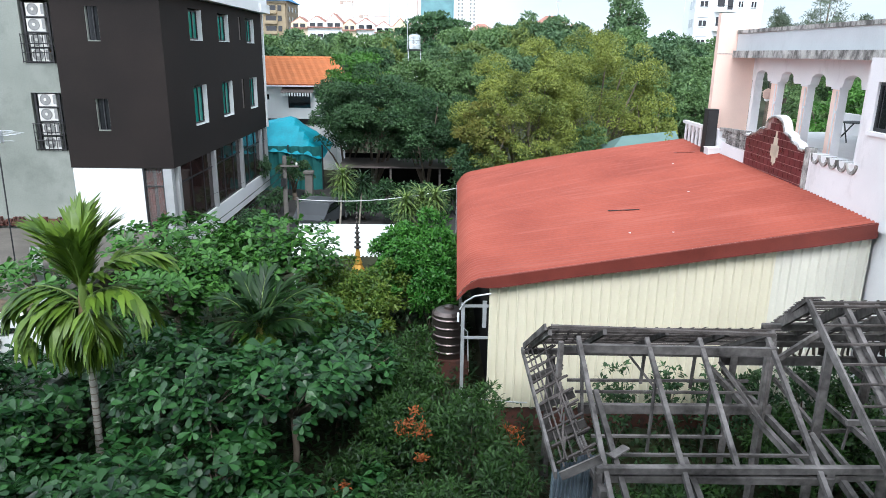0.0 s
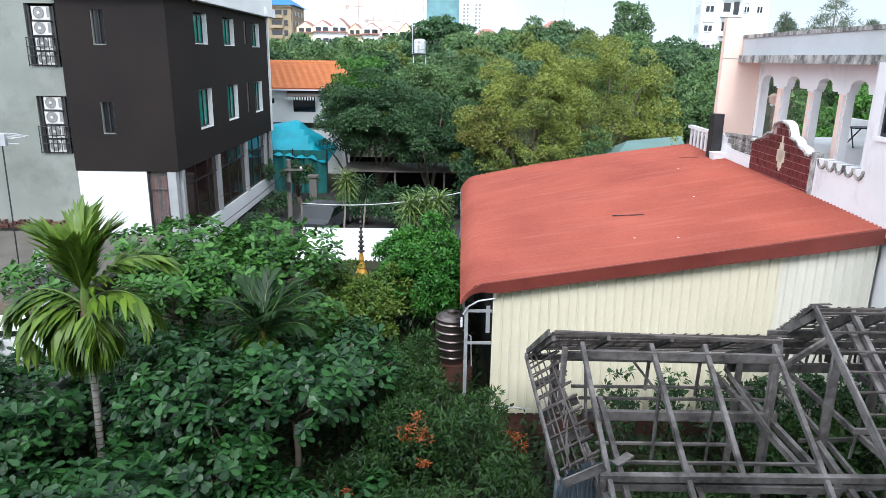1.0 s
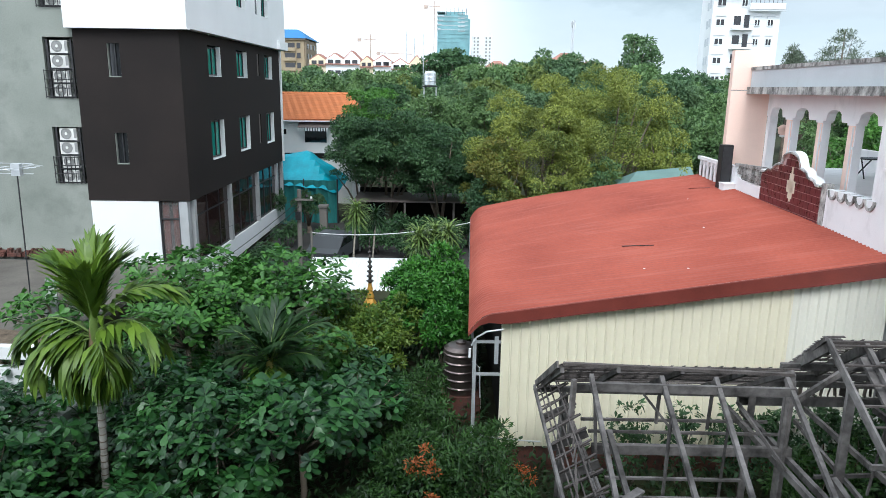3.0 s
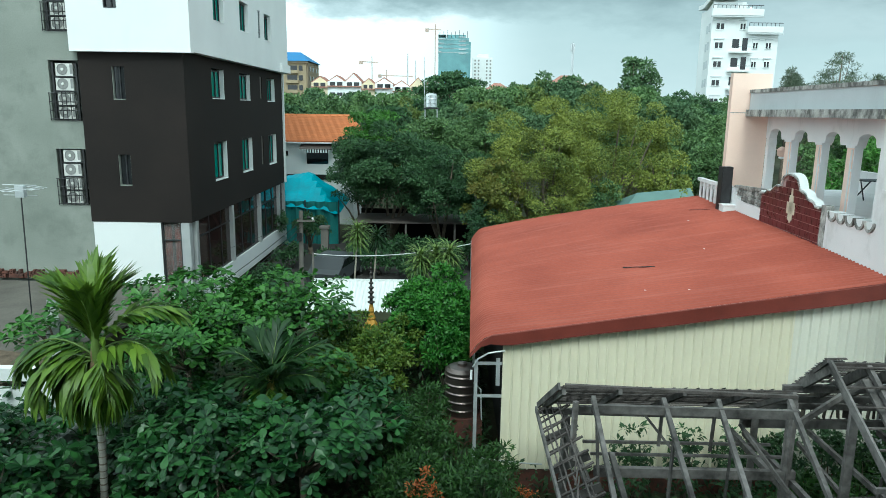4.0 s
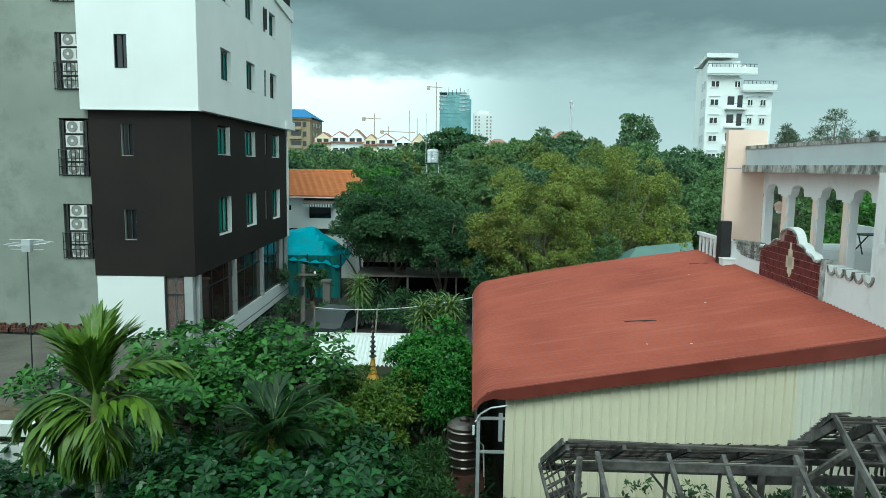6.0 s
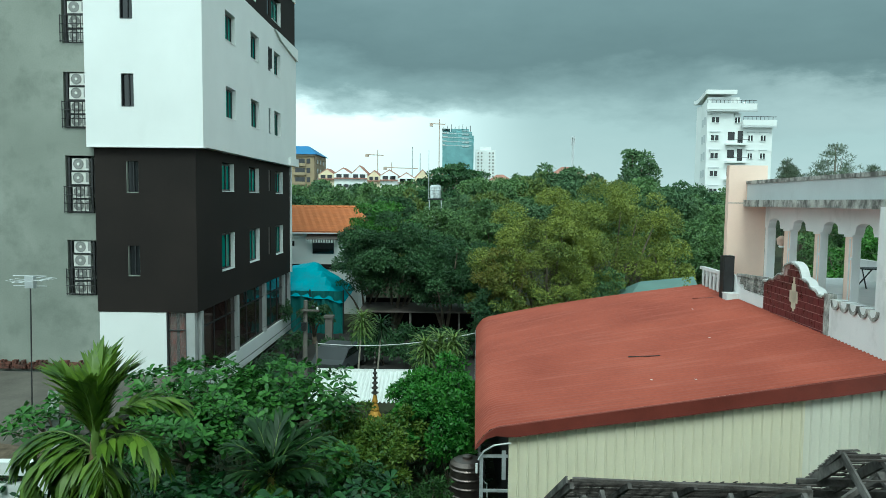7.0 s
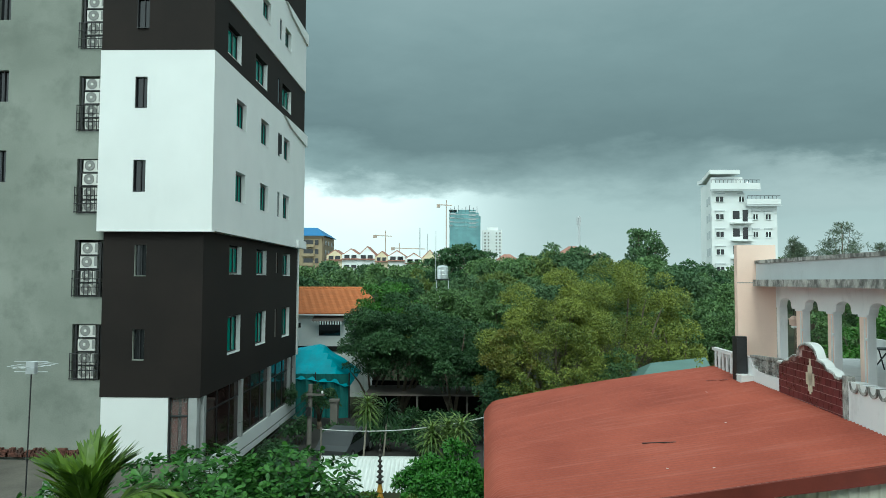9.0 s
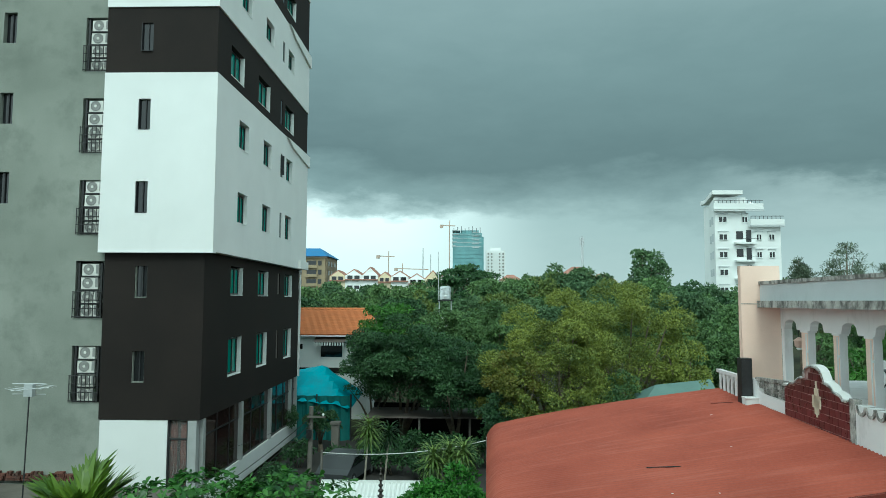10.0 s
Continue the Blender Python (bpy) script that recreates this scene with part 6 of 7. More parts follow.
for x0, x1, z in ((51.5, 60.9, 28.3), (58.5, 64.8, 25.2)):
    put("rail", Geo().box(x0, 133.95, z + 0.55, x1, 134.05, z + 0.65), M["metal_dark"], wa)
    for q in range(int((x1 - x0) / 0.8) + 1):
        put("baluster", Geo().box(x0 + 0.8 * q, 133.97, z, x0 + 0.8 * q + 0.08, 134.03, z + 0.56), M["metal_dark"], wa)
put("slab_edge", Geo().box(51.35, 133.85, 26.75, 61.05, 134.2, 27.0), M["pale_grey"], wa)
put("slab_edge", Geo().box(58.35, 133.85, 23.75, 64.95, 134.2, 24.0), M["pale_grey"], wa)
put("roof_tank", Geo().lathe([(0.5, 28.0), (0.55, 28.8), (0.45, 29.1)], (60.2, 138, 0), 12), M["steel_bright"], wa)
nudge(wa, -2.35)
ba = thing("beige_apartments", pose(-47, 235, 0), "beige apartment block with a blue roof", "building")
put("wall", Geo().box(-56, 230, 0, -44.6, 250, 24.0), M["beige"], ba)
# side wall and cornice use the darker beige, their shade painted in
put("wall", Geo().box(-44.58, 230.5, 0, -44.2, 250, 23.9), M["beige_shaded"], ba)
put("roof", Geo().add([(-57, 229, 24), (-43.4, 229, 24), (-43.4, 251, 24), (-57, 251, 24), (-52.5, 236, 27.2), (-47.5, 236, 27.2)], [(0, 1, 5, 4), (1, 2, 5), (2, 3, 4, 5), (3, 0, 4), (0, 3, 2, 1)]), M["blue_roof"], ba)
put("cornice", Geo().box(-56.6, 229.4, 23.4, -44.0, 230, 24.0), M["beige_shaded"], ba)
for k in range(7):
    z = 21.0 - k * 3.1
    for x, wdt in ((-54.5, 2.0), (-50.8, 3.2), (-47.0, 1.2)):
        w = put("window", Geo().box(x, 229.85, z, x + wdt, 229.98, z + 1.6), M["glass_dark"], ba)
    put("balcony", Geo().box(-51.3, 229.0, z - 0.9, -47.2, 229.84, z + 0.1), M["beige"], ba)
    for y in (233, 238, 244):
        put("window", Geo().box(-44.18, y, z, -44.1, y + 2.2, z + 1.5), M["glass_dark"], ba)
nudge(ba, -1.4)
tr = random.Random(5)
x = -42.5
i = 0
while x < 6:
    wdt = tr.uniform(4.2, 5.6)
    h = 16.7 + tr.uniform(-0.8, 0.8)
    t = thing("townhouse", pose(x + wdt / 2, 222, 0), "pale townhouse with a dark red gabled roof", "house", "row of townhouses")
    wm = M["far_white"] if i % 3 else M["cream_far"]
    put("wall", Geo().box(x, 220, 0, x + wdt - 0.02, 230, h), wm, t)
    rz = h + 2.0 + (0.8 if i % 4 == 2 else 0)
    put("roof", Geo().prism([(x - 0.3, h), (x + wdt + 0.25, h), (x + wdt / 2, rz)], 221.2, 230), M["hazed_red_tile"], t)
    put("gable", Geo().prism([(x + 0.2, h), (x + wdt - 0.2, h), (x + wdt / 2, rz - 0.4)], 220.9, 221.18), wm, t)
    put("eave", Geo().box(x, 219.2, h - 1.7, x + wdt - 0.02, 220, h - 1.35), M["hazed_red_tile"], t)
    for k in range(3):
        put("window", Geo().box(x + 0.7, 219.9, h - 1.3 - 3.2 * k, x + wdt / 2 - 0.3, 219.97, h - 0.2 - 3.2 * k), M["glass_dark"], t)
        put("window", Geo().box(x + wdt / 2 + 0.3, 219.9, h - 1.3 - 3.2 * k, x + wdt - 0.7, 219.97, h - 0.2 - 3.2 * k), M["glass_dark"], t)
    x += wdt
    i += 1
for x, y, h, wdt in ((54, 320, 22, 12), (68, 330, 19, 10), (30, 420, 22, 12), (44, 400, 20, 9)):
    t = thing("townhouse", pose(x, y, 0), "pale far house with a dark red roof", "house", "far houses")
    put("wall", Geo().box(x - wdt / 2, y, 0, x + wdt / 2, y + 10, h), M["cream_far"], t)
    put("roof", Geo().add([(x - wdt / 2 - 1, y - 1, h), (x + wdt / 2 + 1, y - 1, h), (x + wdt / 2 + 1, y + 11, h), (x - wdt / 2 - 1, y + 11, h), (x - 2, y + 5, h + 3.5), (x + 2, y + 5, h + 3.5)], [(0, 1, 5, 4), (1, 2, 5), (2, 3, 4, 5), (3, 0, 4)]), M["hazed_red_tile"], t)
    put("window", Geo().box(x - wdt / 2 + 1, y - 0.1, h - 3, x + wdt / 2 - 1, y - 0.02, h - 1.4), M["glass_dark"], t)
nt = thing("netted_tower", pose(9, 610, 0), "tower under construction wrapped in green netting", "building")
put("body", Geo().box(-4.0, 600, 0, 21.5, 625, 71), M["net"], nt)
put("body", Geo().box(21.52, 602, 0, 23.2, 622, 68), M["net"], nt)
for k in range(5):
    put("floor", Geo().box(-4.4, 599.4, 73.2 - k * 3.4, 2.5 - k, 624, 73.8 - k * 3.4), M["pale_grey"], nt)
    put("floor", Geo().box(13, 599.5, 71.5 - k * 3.4, 19, 600, 72.1 - k * 3.4), M["pale_grey"], nt)
put("top_floor", Geo().box(3, 601, 71, 19, 624, 73.6), M["net"], nt)
for k in range(8):
    put("rod", Geo().tube([(-3 + k * 3.3, 601, 70), (-3 + k * 3.3, 601, 75.5 + (k % 3))], 0.2, 4), M["metal_dark"], nt)
for k in range(19):
    put("floor_edge", Geo().box(-4.1, 599.75, 8 + 3.4 * k, 21.6, 599.95, 8.35 + 3.4 * k), M["pale_grey"] if k > 14 else M["net"], nt)
for k in range(9):
    put("scaffold_pole", Geo().box(-4.0 + 3.15 * k, 599.5, 0, -3.75 + 3.15 * k, 599.7, 71), M["net"], nt)
put("banner", Geo().box(-2.5, 599.2, 38, 4.5, 599.6, 40.5), M["banner"], nt, "pale yellow-green banner")


nudge(nt, -4.0, -2.2)


def crane(name, x, y, h, jib, back, label):
    c = thing(name, pose(x, y, 0), label, "crane")
    part("mast", Geo().tube([(0, 0, 0), (0, 0, h)], 0.42 * y / 600, 4), M["crane"], c)
    part("jib", Geo().beam((-back, 0, h - 1.0), (jib, 0, h - 1.6), 0.6 * y / 600, 0.8 * y / 600), M["crane"], c)
    part("counterweight", Geo().box(-back, -1, h - 3.5 * y / 600, -back + 3 * y / 600, 1, h - 0.6), M["crane"], c)
    part("apex", Geo().tube([(0, 0, h), (0, 0, h + 3 * y / 600)], 0.4 * y / 600, 4), M["crane"], c)


crane("tower_crane", -10.8, 598, 76.5, 5, 8.5, "tall construction crane beside the netted tower")
crane("tower_crane", -53.5, 500, 43.0, 4.5, 9, "thin far construction crane on the skyline")
crane("tower_crane", -36.4, 420, 30, 16, 5, "low far construction crane")
ws = thing("white_tower", pose(36, 655, 0), "far white tower with rows of windows", "building")
put("wall", Geo().box(27, 650, 0, 45, 668, 58), M["far_white"], ws)
put("top_block", Geo().box(31, 652, 58, 41, 664, 61), M["far_white"], ws)
for k in range(12):
    for a in (28.3, 31.5, 39.0, 42.3):
        put("window", Geo().box(a, 649.7, 20 + 3.1 * k, a + 1.4, 649.98, 21.6 + 3.1 * k), M["ac_dark"], ws)
nudge(ws, -3.9, -0.8)
for x, y, h, r in ((-22.6, 400, 40, 0.3), (-17.2, 380, 35, 0.25), (35.1, 200, 28, 0.34)):
    mt = thing("radio_mast", pose(x, y, 0), "thin lattice radio mast", "mast", "radio masts")
    part("pole", Geo().tube([(0, 0, 0), (0, 0, h)], [r * 2, r], 5), M["metal_pale"], mt)
    if x > 0:
        for k in range(3):
            part("aerial", Geo().box(-0.7 + 0.5 * k, -0.2, h - 2.5, -0.45 + 0.5 * k, 0.1, h - 0.3), M["metal_pale"], mt)

# ---- palms and strap-leaved plants ----
areca = thing("areca_palm", pose(-6.98, 13, -0.2), "young areca palm with a ringed trunk and drooping fronds", "palm")
pts = [(-0.02, 0, -0.1), (-0.02, 0, 0.8), (0.03, 0, 1.9), (0.06, 0, 3.1)]
prof_pts, prof_r = [], []
for i in range(45):
    t = i / 44 * 3
    k = min(int(t), 2)
    prof_pts.append(Vector(pts[k]).lerp(Vector(pts[k + 1]), t - k))
    prof_r.append((0.085 if i % 3 else 0.074) * (1 - 0.1 * i / 44))
part("trunk", Geo().tube(prof_pts, prof_r, 10), M["palm_trunk"], areca, smooth=True)
for i in range(2, 44, 2):
    q = prof_pts[i]
    part("leaf_scar", Geo().tube([q - Vector((0, 0, 0.012)), q + Vector((0, 0, 0.012))], [0.0855 * (1 - 0.1 * i / 44)] * 2, 10), M["bark"], areca)
part("sheath", Geo().lathe([(0.085, 2.95), (0.16, 3.1), (0.19, 3.45), (0.15, 3.8), (0.10, 4.2), (0.06, 4.55)], (0.07, 0, 0), 12), M["straw"], areca, "brown fibrous leaf sheath", True)
part("crownshaft", Geo().lathe([(0.10, 3.75), (0.11, 4.1), (0.07, 4.7), (0.035, 5.2)], (0.09, 0, 0), 10), M["stalk"], areca, smooth=True)
for heading, rise, length, hang, droop, z in (
        (110, 1.42, 1.45, 0.10, 0.22, 4.35), (165, 1.30, 1.45, 0.12, 0.28, 4.35), (30, 1.38, 1.35, 0.10, 0.22, 4.35), (275, 1.45, 1.25, 0.12, 0.25, 4.35), (80, 1.50, 1.50, 0.10, 0.15, 4.4),
        (8, 1.02, 1.90, 0.25, 0.66, 4.4), (350, 0.70, 1.65, 0.50, 0.95, 4.3), (184, 0.75, 1.65, 0.75, 0.95, 4.25), (207, 0.50, 1.55, 0.90, 1.20, 4.2),
        (308, 0.20, 1.45, 1.2, 1.60, 4.2), (338, 0.15, 1.10, 1.0, 1.5, 4.15), (222, 0.10, 1.25, 1.1, 1.65, 4.2), (280, -0.2, 1.10, 1.2, 1.5, 4.1), (150, 0.3, 1.2, 0.9, 1.4, 4.2)):
    frond(areca, (0.08, 0, z), heading, rise, length, L["palm"], hang, 0.74, 40, droop, 0.30)
p2 = thing("small_palm", pose(-4.05, 15.2, 0), "small dark palm with arching fronds among the trees", "palm")
part("trunk", Geo().tube([(0, 0, 0), (0.03, 0, 2.3)], [0.07, 0.06], 8), M["palm_trunk"], p2)
part("sheath", Geo().lathe([(0.07, 2.2), (0.11, 2.4), (0.05, 3.0)], (0.03, 0, 0), 8), M["yellow_stalk"], p2, "yellowish sheath", True)
for heading, rise, length, droop in ((8, 1.0, 1.6, 0.35), (30, 1.2, 1.4, 0.3), (80, 1.35, 1.35, 0.25), (130, 1.25, 1.3, 0.3), (180, 1.1, 1.2, 0.35), (250, 1.3, 1.1, 0.3), (310, 1.1, 1.2, 0.35), (345, 0.7, 1.3, 0.5), (205, 0.8, 1.0, 0.6), (335, 0.1, 0.9, 1.1), (205, 0.1, 0.8, 1.1), (265, 0.0, 0.8, 1.2)):
    frond(p2, (0.03, 0, 2.55), heading, rise, length, L["dark_palm"] if rise > 0.2 else L["palm"], 0.3, 0.55, 26, droop, 0.24)


def dracaena(x, y, h, label, heads=1, length=0.85, leaf_mat=None):
    d = thing("dracaena", pose(x, y, 0.1), label, "plant", "dracaenas by the yard")
    part("stem", Geo().tube([(-0.25, 0, 0), (-0.12, 0, h * 0.5), (0, 0, h)], [0.05, 0.045, 0.04], 7), M["pale_bark"], d, smooth=True)
    for k in range(heads):
        strap_rosette(d, (0.0, 0, h + 0.15 - 0.28 * k), 52, length, leaf_mat or L["strap"], 0.05, 0.5, rise=1.2)
    return d


dracaena(-3.99, 31, 3.35, "tall dracaena with spiky leaf heads on a thin stem", 3)
dracaena(-3.2, 32, 2.9, "dracaena with a drooping leaf head", 2, 0.8, L["dark_palm"])
dracaena(-0.95, 27, 3.0, "tall dracaena with spiky leaf heads on a thin stem", 3)
dracaena(-0.35, 27.4, 3.1, "tall dracaena with spiky leaf heads on a thin stem", 2)
dracaena(0.2, 27, 3.2, "tall dracaena with spiky leaf heads on a thin stem", 2, 0.75)
dracaena(-4.0, 23.6, 1.6, "low dracaena rosette by the white roof", 1, 0.7)

# ---- broad-leaved garden trees ----
for x, y, h, r, n, tiers, depth in (
        (-7.3, 19.6, 3.95, 2.0, 190, 3, 0.9), (-4.6, 19.8, 3.95, 1.9, 190, 3, 1.0), (-10.8, 18.4, 3.3, 1.2, 60, 2, 0.6), (-6.6, 16.9, 3.3, 1.1, 80, 2, 0.5), (-5.6, 18.2, 3.5, 1.3, 90, 2, 0.7),
        (-4.7, 13.2, 2.85, 1.8, 170, 3, 0.8), (-2.8, 12.7, 2.75, 1.25, 95, 2, 0.5), (-9.2, 14.3, 2.3, 1.4, 110, 3, 1.0), (-8.6, 11.6, 2.3, 1.3, 130, 4, 1.2),
        (-5.0, 9.5, 2.2, 1.0, 90, 3, 0.9), (-2.2, 14.9, 2.4, 1.5, 110, 3, 0.8), (-6.3, 14.7, 2.6, 1.5, 130, 4, 1.2), (-8.2, 9.8, 2.0, 1.4, 110, 3, 1.0), (-3.6, 16.6, 2.8, 1.4, 110, 3, 1.0), (-7.7, 17.2, 2.4, 1.6, 120, 3, 1.0),
        (-2.6, 11.0, 1.1, 0.9, 60, 2, 0.5), (-1.5, 11.3, 0.9, 0.7, 40, 2, 0.4), (-3.5, 10.6, 1.3, 0.8, 50, 2, 0.6), (-9.6, 15.4, 2.6, 0.8, 55, 2, 0.5), (-10.4, 13.2, 2.0, 1.0, 70, 3, 0.8),
        (-6.9, 10.6, 1.9, 1.2, 110, 3, 0.9), (-5.6, 10.9, 1.9, 1.0, 90, 3, 0.8), (-4.0, 11.4, 2.0, 1.0, 80, 3, 0.8), (-7.9, 12.4, 2.2, 0.9, 80, 3, 0.8), (-3.3, 9.4, 1.4, 0.9, 70, 3, 0.7), (-9.4, 12.6, 2.6, 1.0, 90, 3, 0.8)):
    # trees at the back get the brighter copy, sunlight in their leaf colour
    rosette_tree(x, y, h, r, L["broad_sunlit" if y > 16 else "broad"], "tropical almond tree with whorls of large glossy leaves", int(n * 1.25), 0.235, tiers, depth)

# ---- shrubs ----
def shrub(x, y, h, r, mat, label, leaf=0.13, cover=0.6, clumps=30, category="shrub", group="garden shrubs", base=0.08, wide=1.0, size=0.2):
    return tree(x, y, h, r, L[mat], label, leaf, cover, clumps, 0.8, base, 0.05, category, group, "shrub", wide, False, 0.0, 1.0, size, 4)


for x, y, h, r in ((-0.6, 13.3, 1.7, 1.1), (0.8, 12.6, 2.0, 0.9), (-1.2, 15.9, 1.9, 1.2), (0.3, 10.4, 1.7, 0.9), (1.05, 13.9, 2.0, 0.65), (-0.3, 14.9, 1.75, 0.9), (1.4, 11.2, 1.7, 0.8), (-1.3, 12.0, 1.3, 0.8), (-0.5, 16.9, 1.95, 0.8), (0.9, 9.0, 1.2, 0.8), (-0.6, 10.9, 1.2, 0.8)):
    shrub(x, y, h, r, "shrub", "loose garden shrub with fine feathery leaves", 0.15, 0.42, 34, wide=0.55)
for x, y, h, r in ((-4.4, 8.4, 1.9, 0.9), (-6.2, 8.6, 1.8, 1.0), (-0.3, 8.6, 1.3, 0.8)):
    shrub(x, y, h, r, "olive_shrub", "loose yellowish shrub with small leaves", 0.12, 0.55, 30, wide=0.7)
for x, y, h, r, m_ in ((-3.0, 20.6, 2.75, 1.2, "yellow_shrub"), (-1.9, 19.6, 2.45, 1.1, "yellow_shrub"), (-3.4, 18.6, 2.3, 1.0, "yellow_shrub"), (-1.4, 20.9, 2.6, 0.9, "yellow_shrub"), (-2.3, 17.6, 2.0, 1.0, "shrub")):
    shrub(x, y, h, r, m_, "yellow-green shrub with small leaves", 0.12, 0.8, 34)
for x, y, h, r in ((0.0, 22.8, 3.75, 1.35), (-0.7, 21.3, 3.1, 1.1), (0.35, 21.2, 3.0, 0.95), (0.1, 20.0, 2.5, 0.8), (-1.2, 23.4, 3.0, 1.0)):
    shrub(x, y, h, r, "bright", "bright green leafy garden tree", 0.15, 0.85, 36, "tree", "garden trees", 0.2)
for x, y, z, r in ((-0.36, 12.6, 1.55, 0.34), (-0.15, 11.9, 1.25, 0.12), (-1.6, 11.4, 0.9, 0.10), (1.75, 13.2, 1.0, 0.22)):
    rt = thing("flowering_shrub", pose(x, y, 0), "shrub with orange-red blossom clusters", "shrub", "flowering shrubs")
    cl = [(rng.normal() * r * 0.5, rng.normal() * r * 0.5, z + rng.normal() * r * 0.4, r * 0.45, 0.9) for _ in range(7)]
    b, a, u, ln = crown_leaves(cl, 0.22, 0.08, 0.9)
    part("blossom", leaf_mesh("blossom", b, a, u, ln, ln * 0.9, M["flower"]), M["flower"], rt)
    b, a, u, ln = crown_leaves([(0, 0, z - 0.35, r * 1.3, 0.8)], 1.0, 0.13, 0.8)
    part("foliage", leaf_mesh("foliage", b, a, u, ln, ln * 0.8, L["shrub"]), L["shrub"], rt)
    part("stem", Geo().tube([(0, 0, 0), (0.03, 0, z - 0.2)], [0.03, 0.02], 6), M["bark"], rt)
# plants under and beside the timber frame
for x, y, h, r in ((4.2, 13.9, 2.3, 0.55), (5.4, 14.0, 2.3, 0.5), (7.2, 12.0, 2.1, 1.1), (8.6, 12.6, 2.2, 1.2), (6.7, 13.8, 2.4, 0.8), (9.3, 10.5, 2.0, 1.0), (5.0, 11.6, 1.0, 0.9), (3.6, 11.0, 0.9, 0.9), (7.6, 9.8, 1.7, 0.9), (4.4, 9.2, 0.9, 1.0), (6.3, 9.0, 1.0, 0.9), (3.0, 8.0, 0.7, 0.9), (5.4, 7.6, 0.8, 0.9), (7.6, 13.9, 2.5, 0.6), (8.6, 14.0, 2.7, 0.7), (9.6, 14.0, 2.8, 0.7)):
    shrub(x, y, h, r, "shrub" if y < 13.5 else "dark", "weedy shrub growing in the timber frame", 0.15, 0.6, 24, wide=0.9)
# bushes in the yard behind the garden, added to darken its bare paving
for x, y, h, r in ((-6.3, 36.6, 1.5, 1.0), (-3.4, 36.2, 1.7, 1.1), (-1.8, 35.4, 1.5, 1.0), (0.2, 35.8, 1.8, 1.1), (-4.6, 38.4, 1.9, 1.2), (-0.6, 38.6, 2.0, 1.3), (-2.4, 38.8, 1.9, 1.2), (1.6, 37.6, 2.2, 1.2), (-8.6, 37.5, 1.6, 1.0), (-8.9, 33.5, 1.3, 0.9), (-8.6, 30.6, 1.2, 0.9), (-6.4, 29.0, 1.2, 0.9), (-8.2, 26.2, 1.5, 1.0), (-6.6, 25.0, 1.5, 1.1), (-9.5, 24.2, 1.3, 1.0)):
    shrub(x, y, h, r, "dark", "dark bush in the shaded yard", 0.2, 0.6, 22)
# loose undergrowth
n = 34000
b = np.stack([rng.uniform(-9.0, 10.0, n), rng.uniform(6.5, 26, n), np.abs(rng.normal(size=n)) * 0.35 + 0.02], 1)
b = b[~((b[:, 0] > 1.35) & (b[:, 1] > 14.9))]
a = unit(len(b)) + np.array([0, 0, 0.4])
ln = 0.2 * (0.5 + rng.random(len(b)))
ug = new("undergrowth", leaf_mesh("undergrowth", b, a, np.tile([0, 0, 1.0], (len(b), 1)), ln, ln * 0.9, L["weeds"]))
tagged(ug, "dense low weeds and seedlings covering the soil", "undergrowth", kind="stuff")

# ---- trees of the middle distance ----
tree(-3.6, 43.5, 7.9, 4.0, L["dark"], "dark spreading tree over the yard", 0.15, 0.70, 60, 0.75, 0.1, 0.25, size=0.185)
tree(-0.2, 42.0, 6.6, 3.0, L["dark"], "dark spreading tree over the yard", 0.145, 0.70, 44, 0.75, 0.12, 0.22, size=0.185)
tree(-5.6, 45.5, 6.8, 2.4, L["dark"], "dark spreading tree over the yard", 0.145, 0.70, 36, 0.75, 0.15, 0.2, size=0.185)
tree(1.8, 43.5, 6.2, 2.6, L["dark"], "dark tree behind the shed", 0.18, 0.70, 36, size=0.185)
tree(5.6, 39.5, 9.6, 4.2, L["yellow"], "tree with yellowing leaves behind the shed", 0.118, 0.44, 61, 0.8, 0.06, 0.28, size=0.17, limbs=12)
tree(9.8, 41.5, 10.4, 4.4, L["yellow"], "tree with yellowing leaves behind the shed", 0.118, 0.40, 61, 0.8, 0.06, 0.28, size=0.17, limbs=12)
tree(2.9, 37.6, 6.4, 2.0, L["rusty"], "small tree with rusty yellow leaves", 0.14, 0.63, 40, 0.8, 0.12, 0.15, size=0.185)
tree(12.4, 38.6, 6.9, 1.8, L["yellow"], "small tree with yellowing leaves", 0.14, 0.63, 40, 0.8, 0.3, 0.15, size=0.185)
tree(12.9, 33.2, 5.0, 1.1, L["yellow"], "leafy shrub tree behind the roof", 0.14, 0.63, 36, 0.8, 0.2, 0.15, size=0.185)
tree(-4.9, 51.5, 9.2, 3.0, L["bright_far"], "fresh green tree beside the orange roof", 0.20, 0.70, 48, 0.6, 0.3, 0.2, size=0.185)
tree(-5.9, 50.0, 6.9, 2.2, L["dark"], "dark tree beside the white house", 0.18, 0.70, 36, 0.6, 0.3, 0.2, size=0.185)
tree(-1.0, 55.0, 8.2, 3.6, L["mid"], "leafy green tree in the gardens", 0.22, 0.70, 48, size=0.185)
tree(3.0, 58.0, 9.0, 4.0, L["mid"], "leafy green tree in the gardens", 0.24, 0.70, 48, size=0.185)
tree(-3.0, 48.5, 7.6, 1.6, L["olive"], "narrow olive-green tree with hanging foliage", 0.20, 0.70, 32, 1.2, 0.2, 0.15, size=0.185)
tree(-10.6, 42.0, 2.9, 1.2, L["dark"], "dark bush by the tarpaulin", 0.14, 0.70, 28, size=0.185)
tree(-8.3, 41.5, 2.7, 1.3, L["dark"], "dark bush by the tarpaulin", 0.14, 0.70, 28, size=0.185)
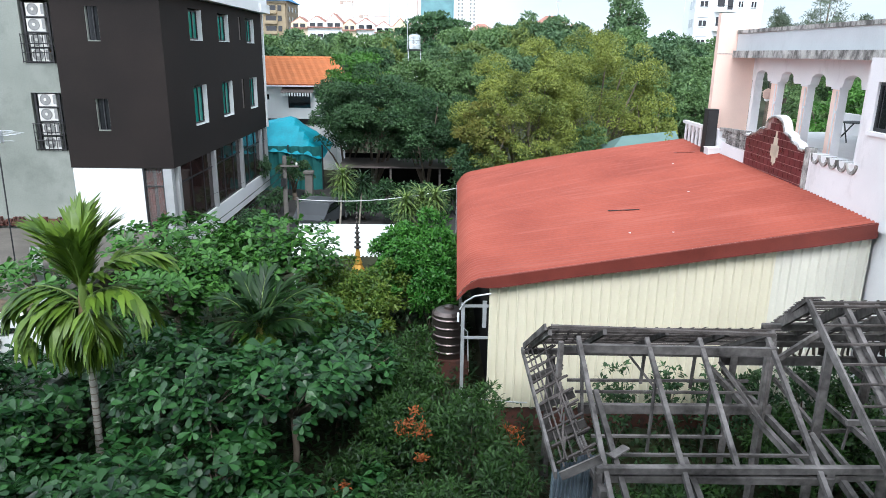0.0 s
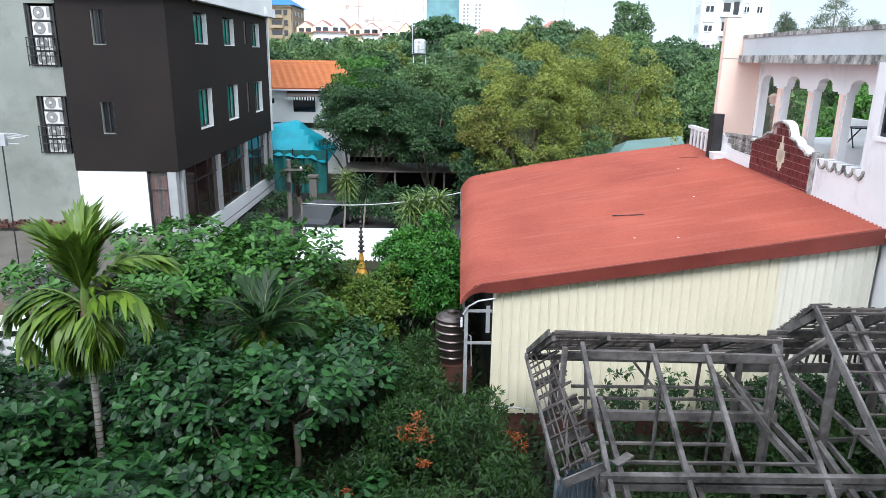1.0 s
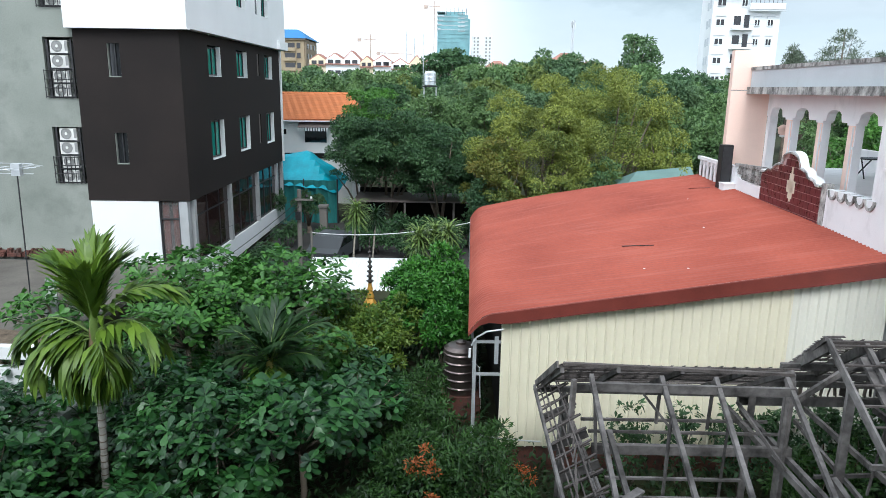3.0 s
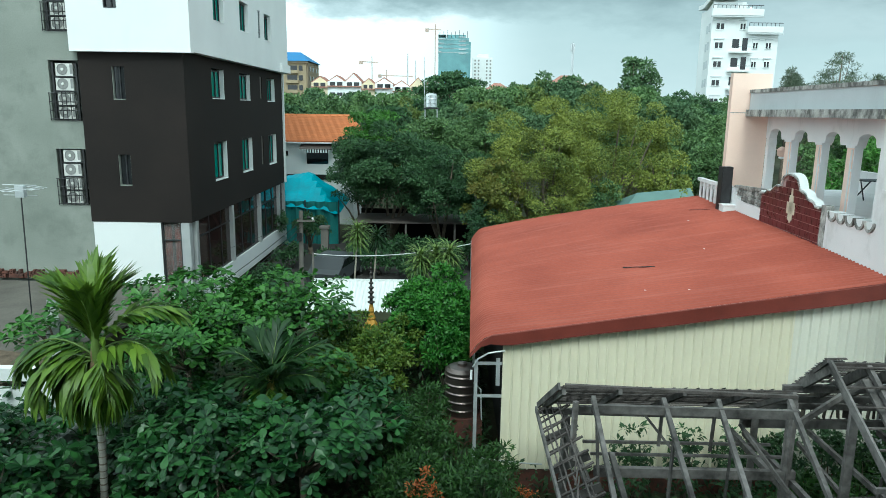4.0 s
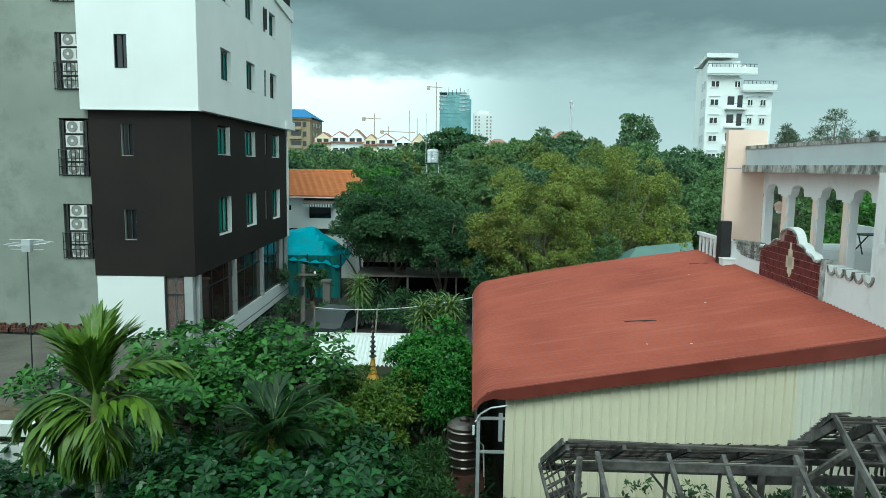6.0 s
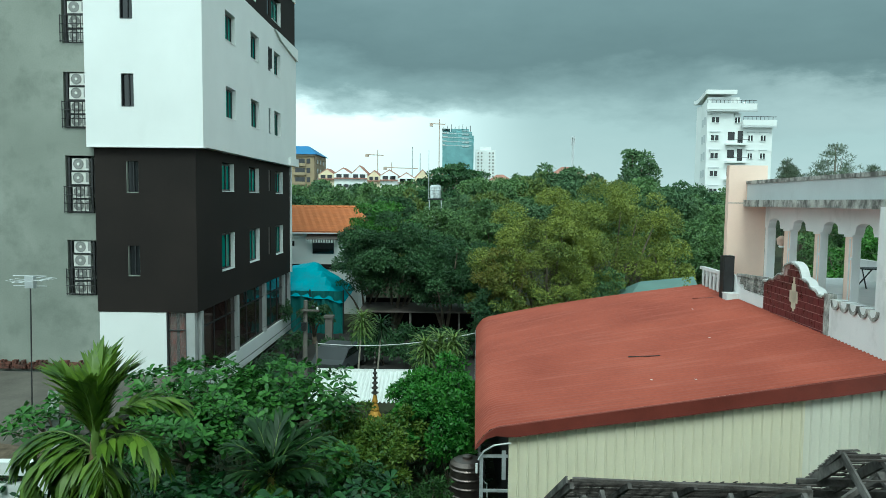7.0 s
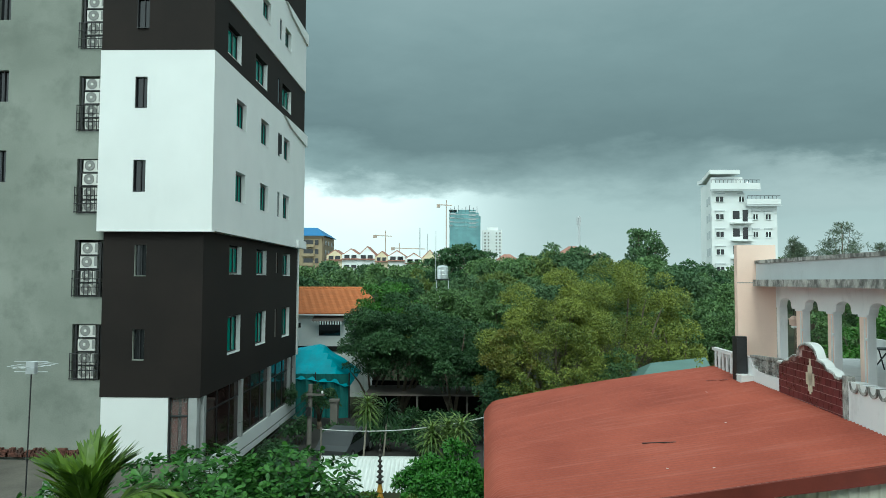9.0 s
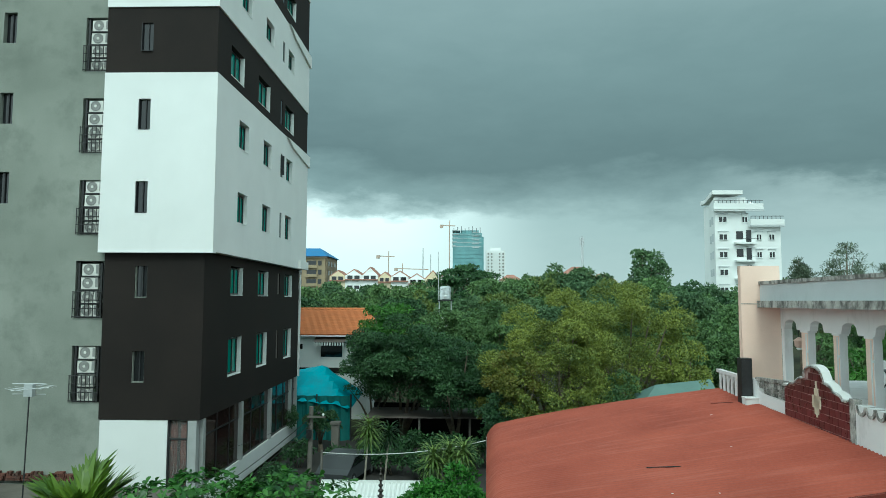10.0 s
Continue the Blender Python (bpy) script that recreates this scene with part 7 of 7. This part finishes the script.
tree(18.5, 50.0, 8.6, 4.0, L["mid"], "leafy green tree beside the villa", 0.22, 0.70, 52, size=0.185)
tree(16.8, 44.0, 7.0, 2.6, L["mid"], "leafy green tree beside the villa", 0.20, 0.70, 40, size=0.185)
tree(23.5, 40.0, 8.2, 3.4, L["mid"], "leafy green tree behind the terrace", 0.20, 0.70, 52, size=0.185)
tree(20.0, 33.0, 7.6, 2.6, L["bright_far"], "fresh green tree behind the terrace", 0.17, 0.70, 48, size=0.185)
tree(25.5, 32.0, 8.4, 3.2, L["mid"], "leafy green tree behind the terrace", 0.20, 0.70, 48, size=0.185)
tree(30.0, 44.0, 9.0, 4.0, L["mid"], "leafy green tree behind the terrace", 0.22, 0.70, 48, size=0.185)
tree(19.5, 27.0, 7.4, 2.2, L["bright_far"], "fresh green tree behind the terrace", 0.17, 0.70, 36, size=0.185)
# pines beyond the flat roof: a straight stem with feathery boughs, shorter towards the tip
def pine(x, y, h, r):
    root = thing("pine_tree", pose(x, y, 0), "tall feathery pine behind the villa", "pine", "pines behind the villa")
    cl = []
    for i in range(130):
        t = rng.random() ** 0.8
        k = r * (1.02 - t) ** 0.75 * (0.35 + 0.65 * rng.random())
        a = rng.random() * 6.28
        cl.append((k * math.cos(a), k * math.sin(a), h * (0.5 + 0.5 * t) + 0.25 * k * rng.random() - 0.2, 0.22 + 0.34 * (1 - t), 0.6))
    b, a, u, ln = crown_leaves(cl, 0.34, 0.32, 0.26, 0.7, -0.15)
    part("crown", leaf_mesh("crown", b, a, u, ln, ln * 0.3, L["pine"]), L["pine"], root)
    part("trunk", Geo().tube([(0, 0, -0.2), (0.05, 0, h * 0.5), (0, 0, h * 0.98)], [0.25, 0.15, 0.03], 7), M["bark"], root, smooth=True)
    limb_parts(root, Vector((0, 0, h * 0.62)), [c[:3] for c in cl[:12]], 0.1, 0.1)


for x, y, h, r in ((33.2, 60, 14.4, 4.6), (29.6, 61, 13.0, 2.0), (37.6, 62, 12.6, 3.8), (43, 63, 12.4, 3.6), (31.0, 63, 12.6, 2.6)):
    pine(x, y, h, r)
# low growth along the far edge of the shed roof
for x, y, h, r, m_ in ((3.2, 36.2, 4.5, 1.2, "yellow"), (4.9, 36.6, 5.0, 1.3, "yellow"), (6.7, 36.8, 5.4, 1.4, "yellow"), (8.4, 37.0, 5.5, 1.3, "mid"), (1.9, 36.4, 4.2, 1.1, "dark"), (11.6, 33.9, 5.4, 0.7, "yellow")):
    tree(x, y, h, r, L[m_], "small bushy tree at the back of the shed", 0.14, 0.62, 34, 0.8, 0.2, 0.1, size=0.22, limbs=5)
# woods behind, one tree after the other
wood = random.Random(21)
mats = ["mid", "dark", "mid", "olive", "far", "mid", "far"]
spots = [(-12, 66, 8.4), (-6, 70, 9.0), (0.5, 69, 6.8), (5, 68, 9.6), (10, 64, 10.2), (15, 62, 9.4), (20, 66, 9.8), (25, 70, 9.8), (-20, 82, 9.6), (-13, 84, 10.0), (-6, 88, 10.2), (1, 86, 9.6), (8, 84, 11.4), (15, 86, 12.0), (22, 84, 11.6), (29, 86, 11.0), (36, 84, 11.0), (44, 88, 11.0),
         (-34, 112, 11.4), (-27, 110, 11.2), (-19, 108, 11.2), (-11, 112, 11.8), (-3, 110, 11.4), (6, 106, 12.2), (14, 108, 13.4), (22, 112, 13.0), (31, 104, 12.4), (38, 108, 12.0), (46, 110, 11.6), (55, 106, 11.4), (64, 110, 11.4), (-48, 150, 12.5), (-40, 155, 12.6), (-30, 150, 12.8), (-20, 152, 12.6), (-8, 150, 13.2), (2, 156, 14), (14, 150, 14.4), (26, 152, 14.4), (40, 150, 14.0), (70, 150, 13.5), (82, 150, 13.0), (95, 150, 13)]
for i, (x, y, h) in enumerate(spots):
    r = h * wood.uniform(0.38, 0.5) * (1.15 if y > 100 else 1)
    tree(x + wood.uniform(-1, 1), y, h * wood.uniform(0.95, 1.05), r, L[mats[i % 7]], "rounded green tree in the woods", 0.0043 * y, 0.75, 40, 0.75, 0.15, 0.3, group="trees of the woods", limbs=3, wide=1.3, size=0.21)
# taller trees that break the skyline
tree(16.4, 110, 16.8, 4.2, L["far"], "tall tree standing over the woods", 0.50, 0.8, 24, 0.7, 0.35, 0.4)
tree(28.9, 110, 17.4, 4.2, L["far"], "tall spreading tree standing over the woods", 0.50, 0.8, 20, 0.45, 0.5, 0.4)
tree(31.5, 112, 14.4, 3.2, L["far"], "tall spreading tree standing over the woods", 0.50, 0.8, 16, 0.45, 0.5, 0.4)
tree(1.7, 128, 16.0, 5.0, L["dark"], "tall flat-topped tree standing over the woods", 0.55, 0.8, 22, 0.3, 0.65, 0.4)
tree(-2.6, 126, 14.6, 3.5, L["dark"], "tall flat-topped tree standing over the woods", 0.55, 0.8, 18, 0.3, 0.65, 0.4)
# the far woods run on to the horizon
cl = [(wood.uniform(-320, 420), wood.uniform(180, 520), 0, 0, 0) for _ in range(260)]
cl = [(x, y, 5.0, wood.uniform(7, 10), 0.95) for x, y, *_ in cl if not (-62 < x < 10 and 205 < y < 260)]
b, a, u, ln = crown_leaves(cl, 0.6, 2.4, 1.3)
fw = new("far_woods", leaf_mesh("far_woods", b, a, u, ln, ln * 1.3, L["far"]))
tagged(fw, "green far woods reaching to the skyline", "woods", kind="stuff")
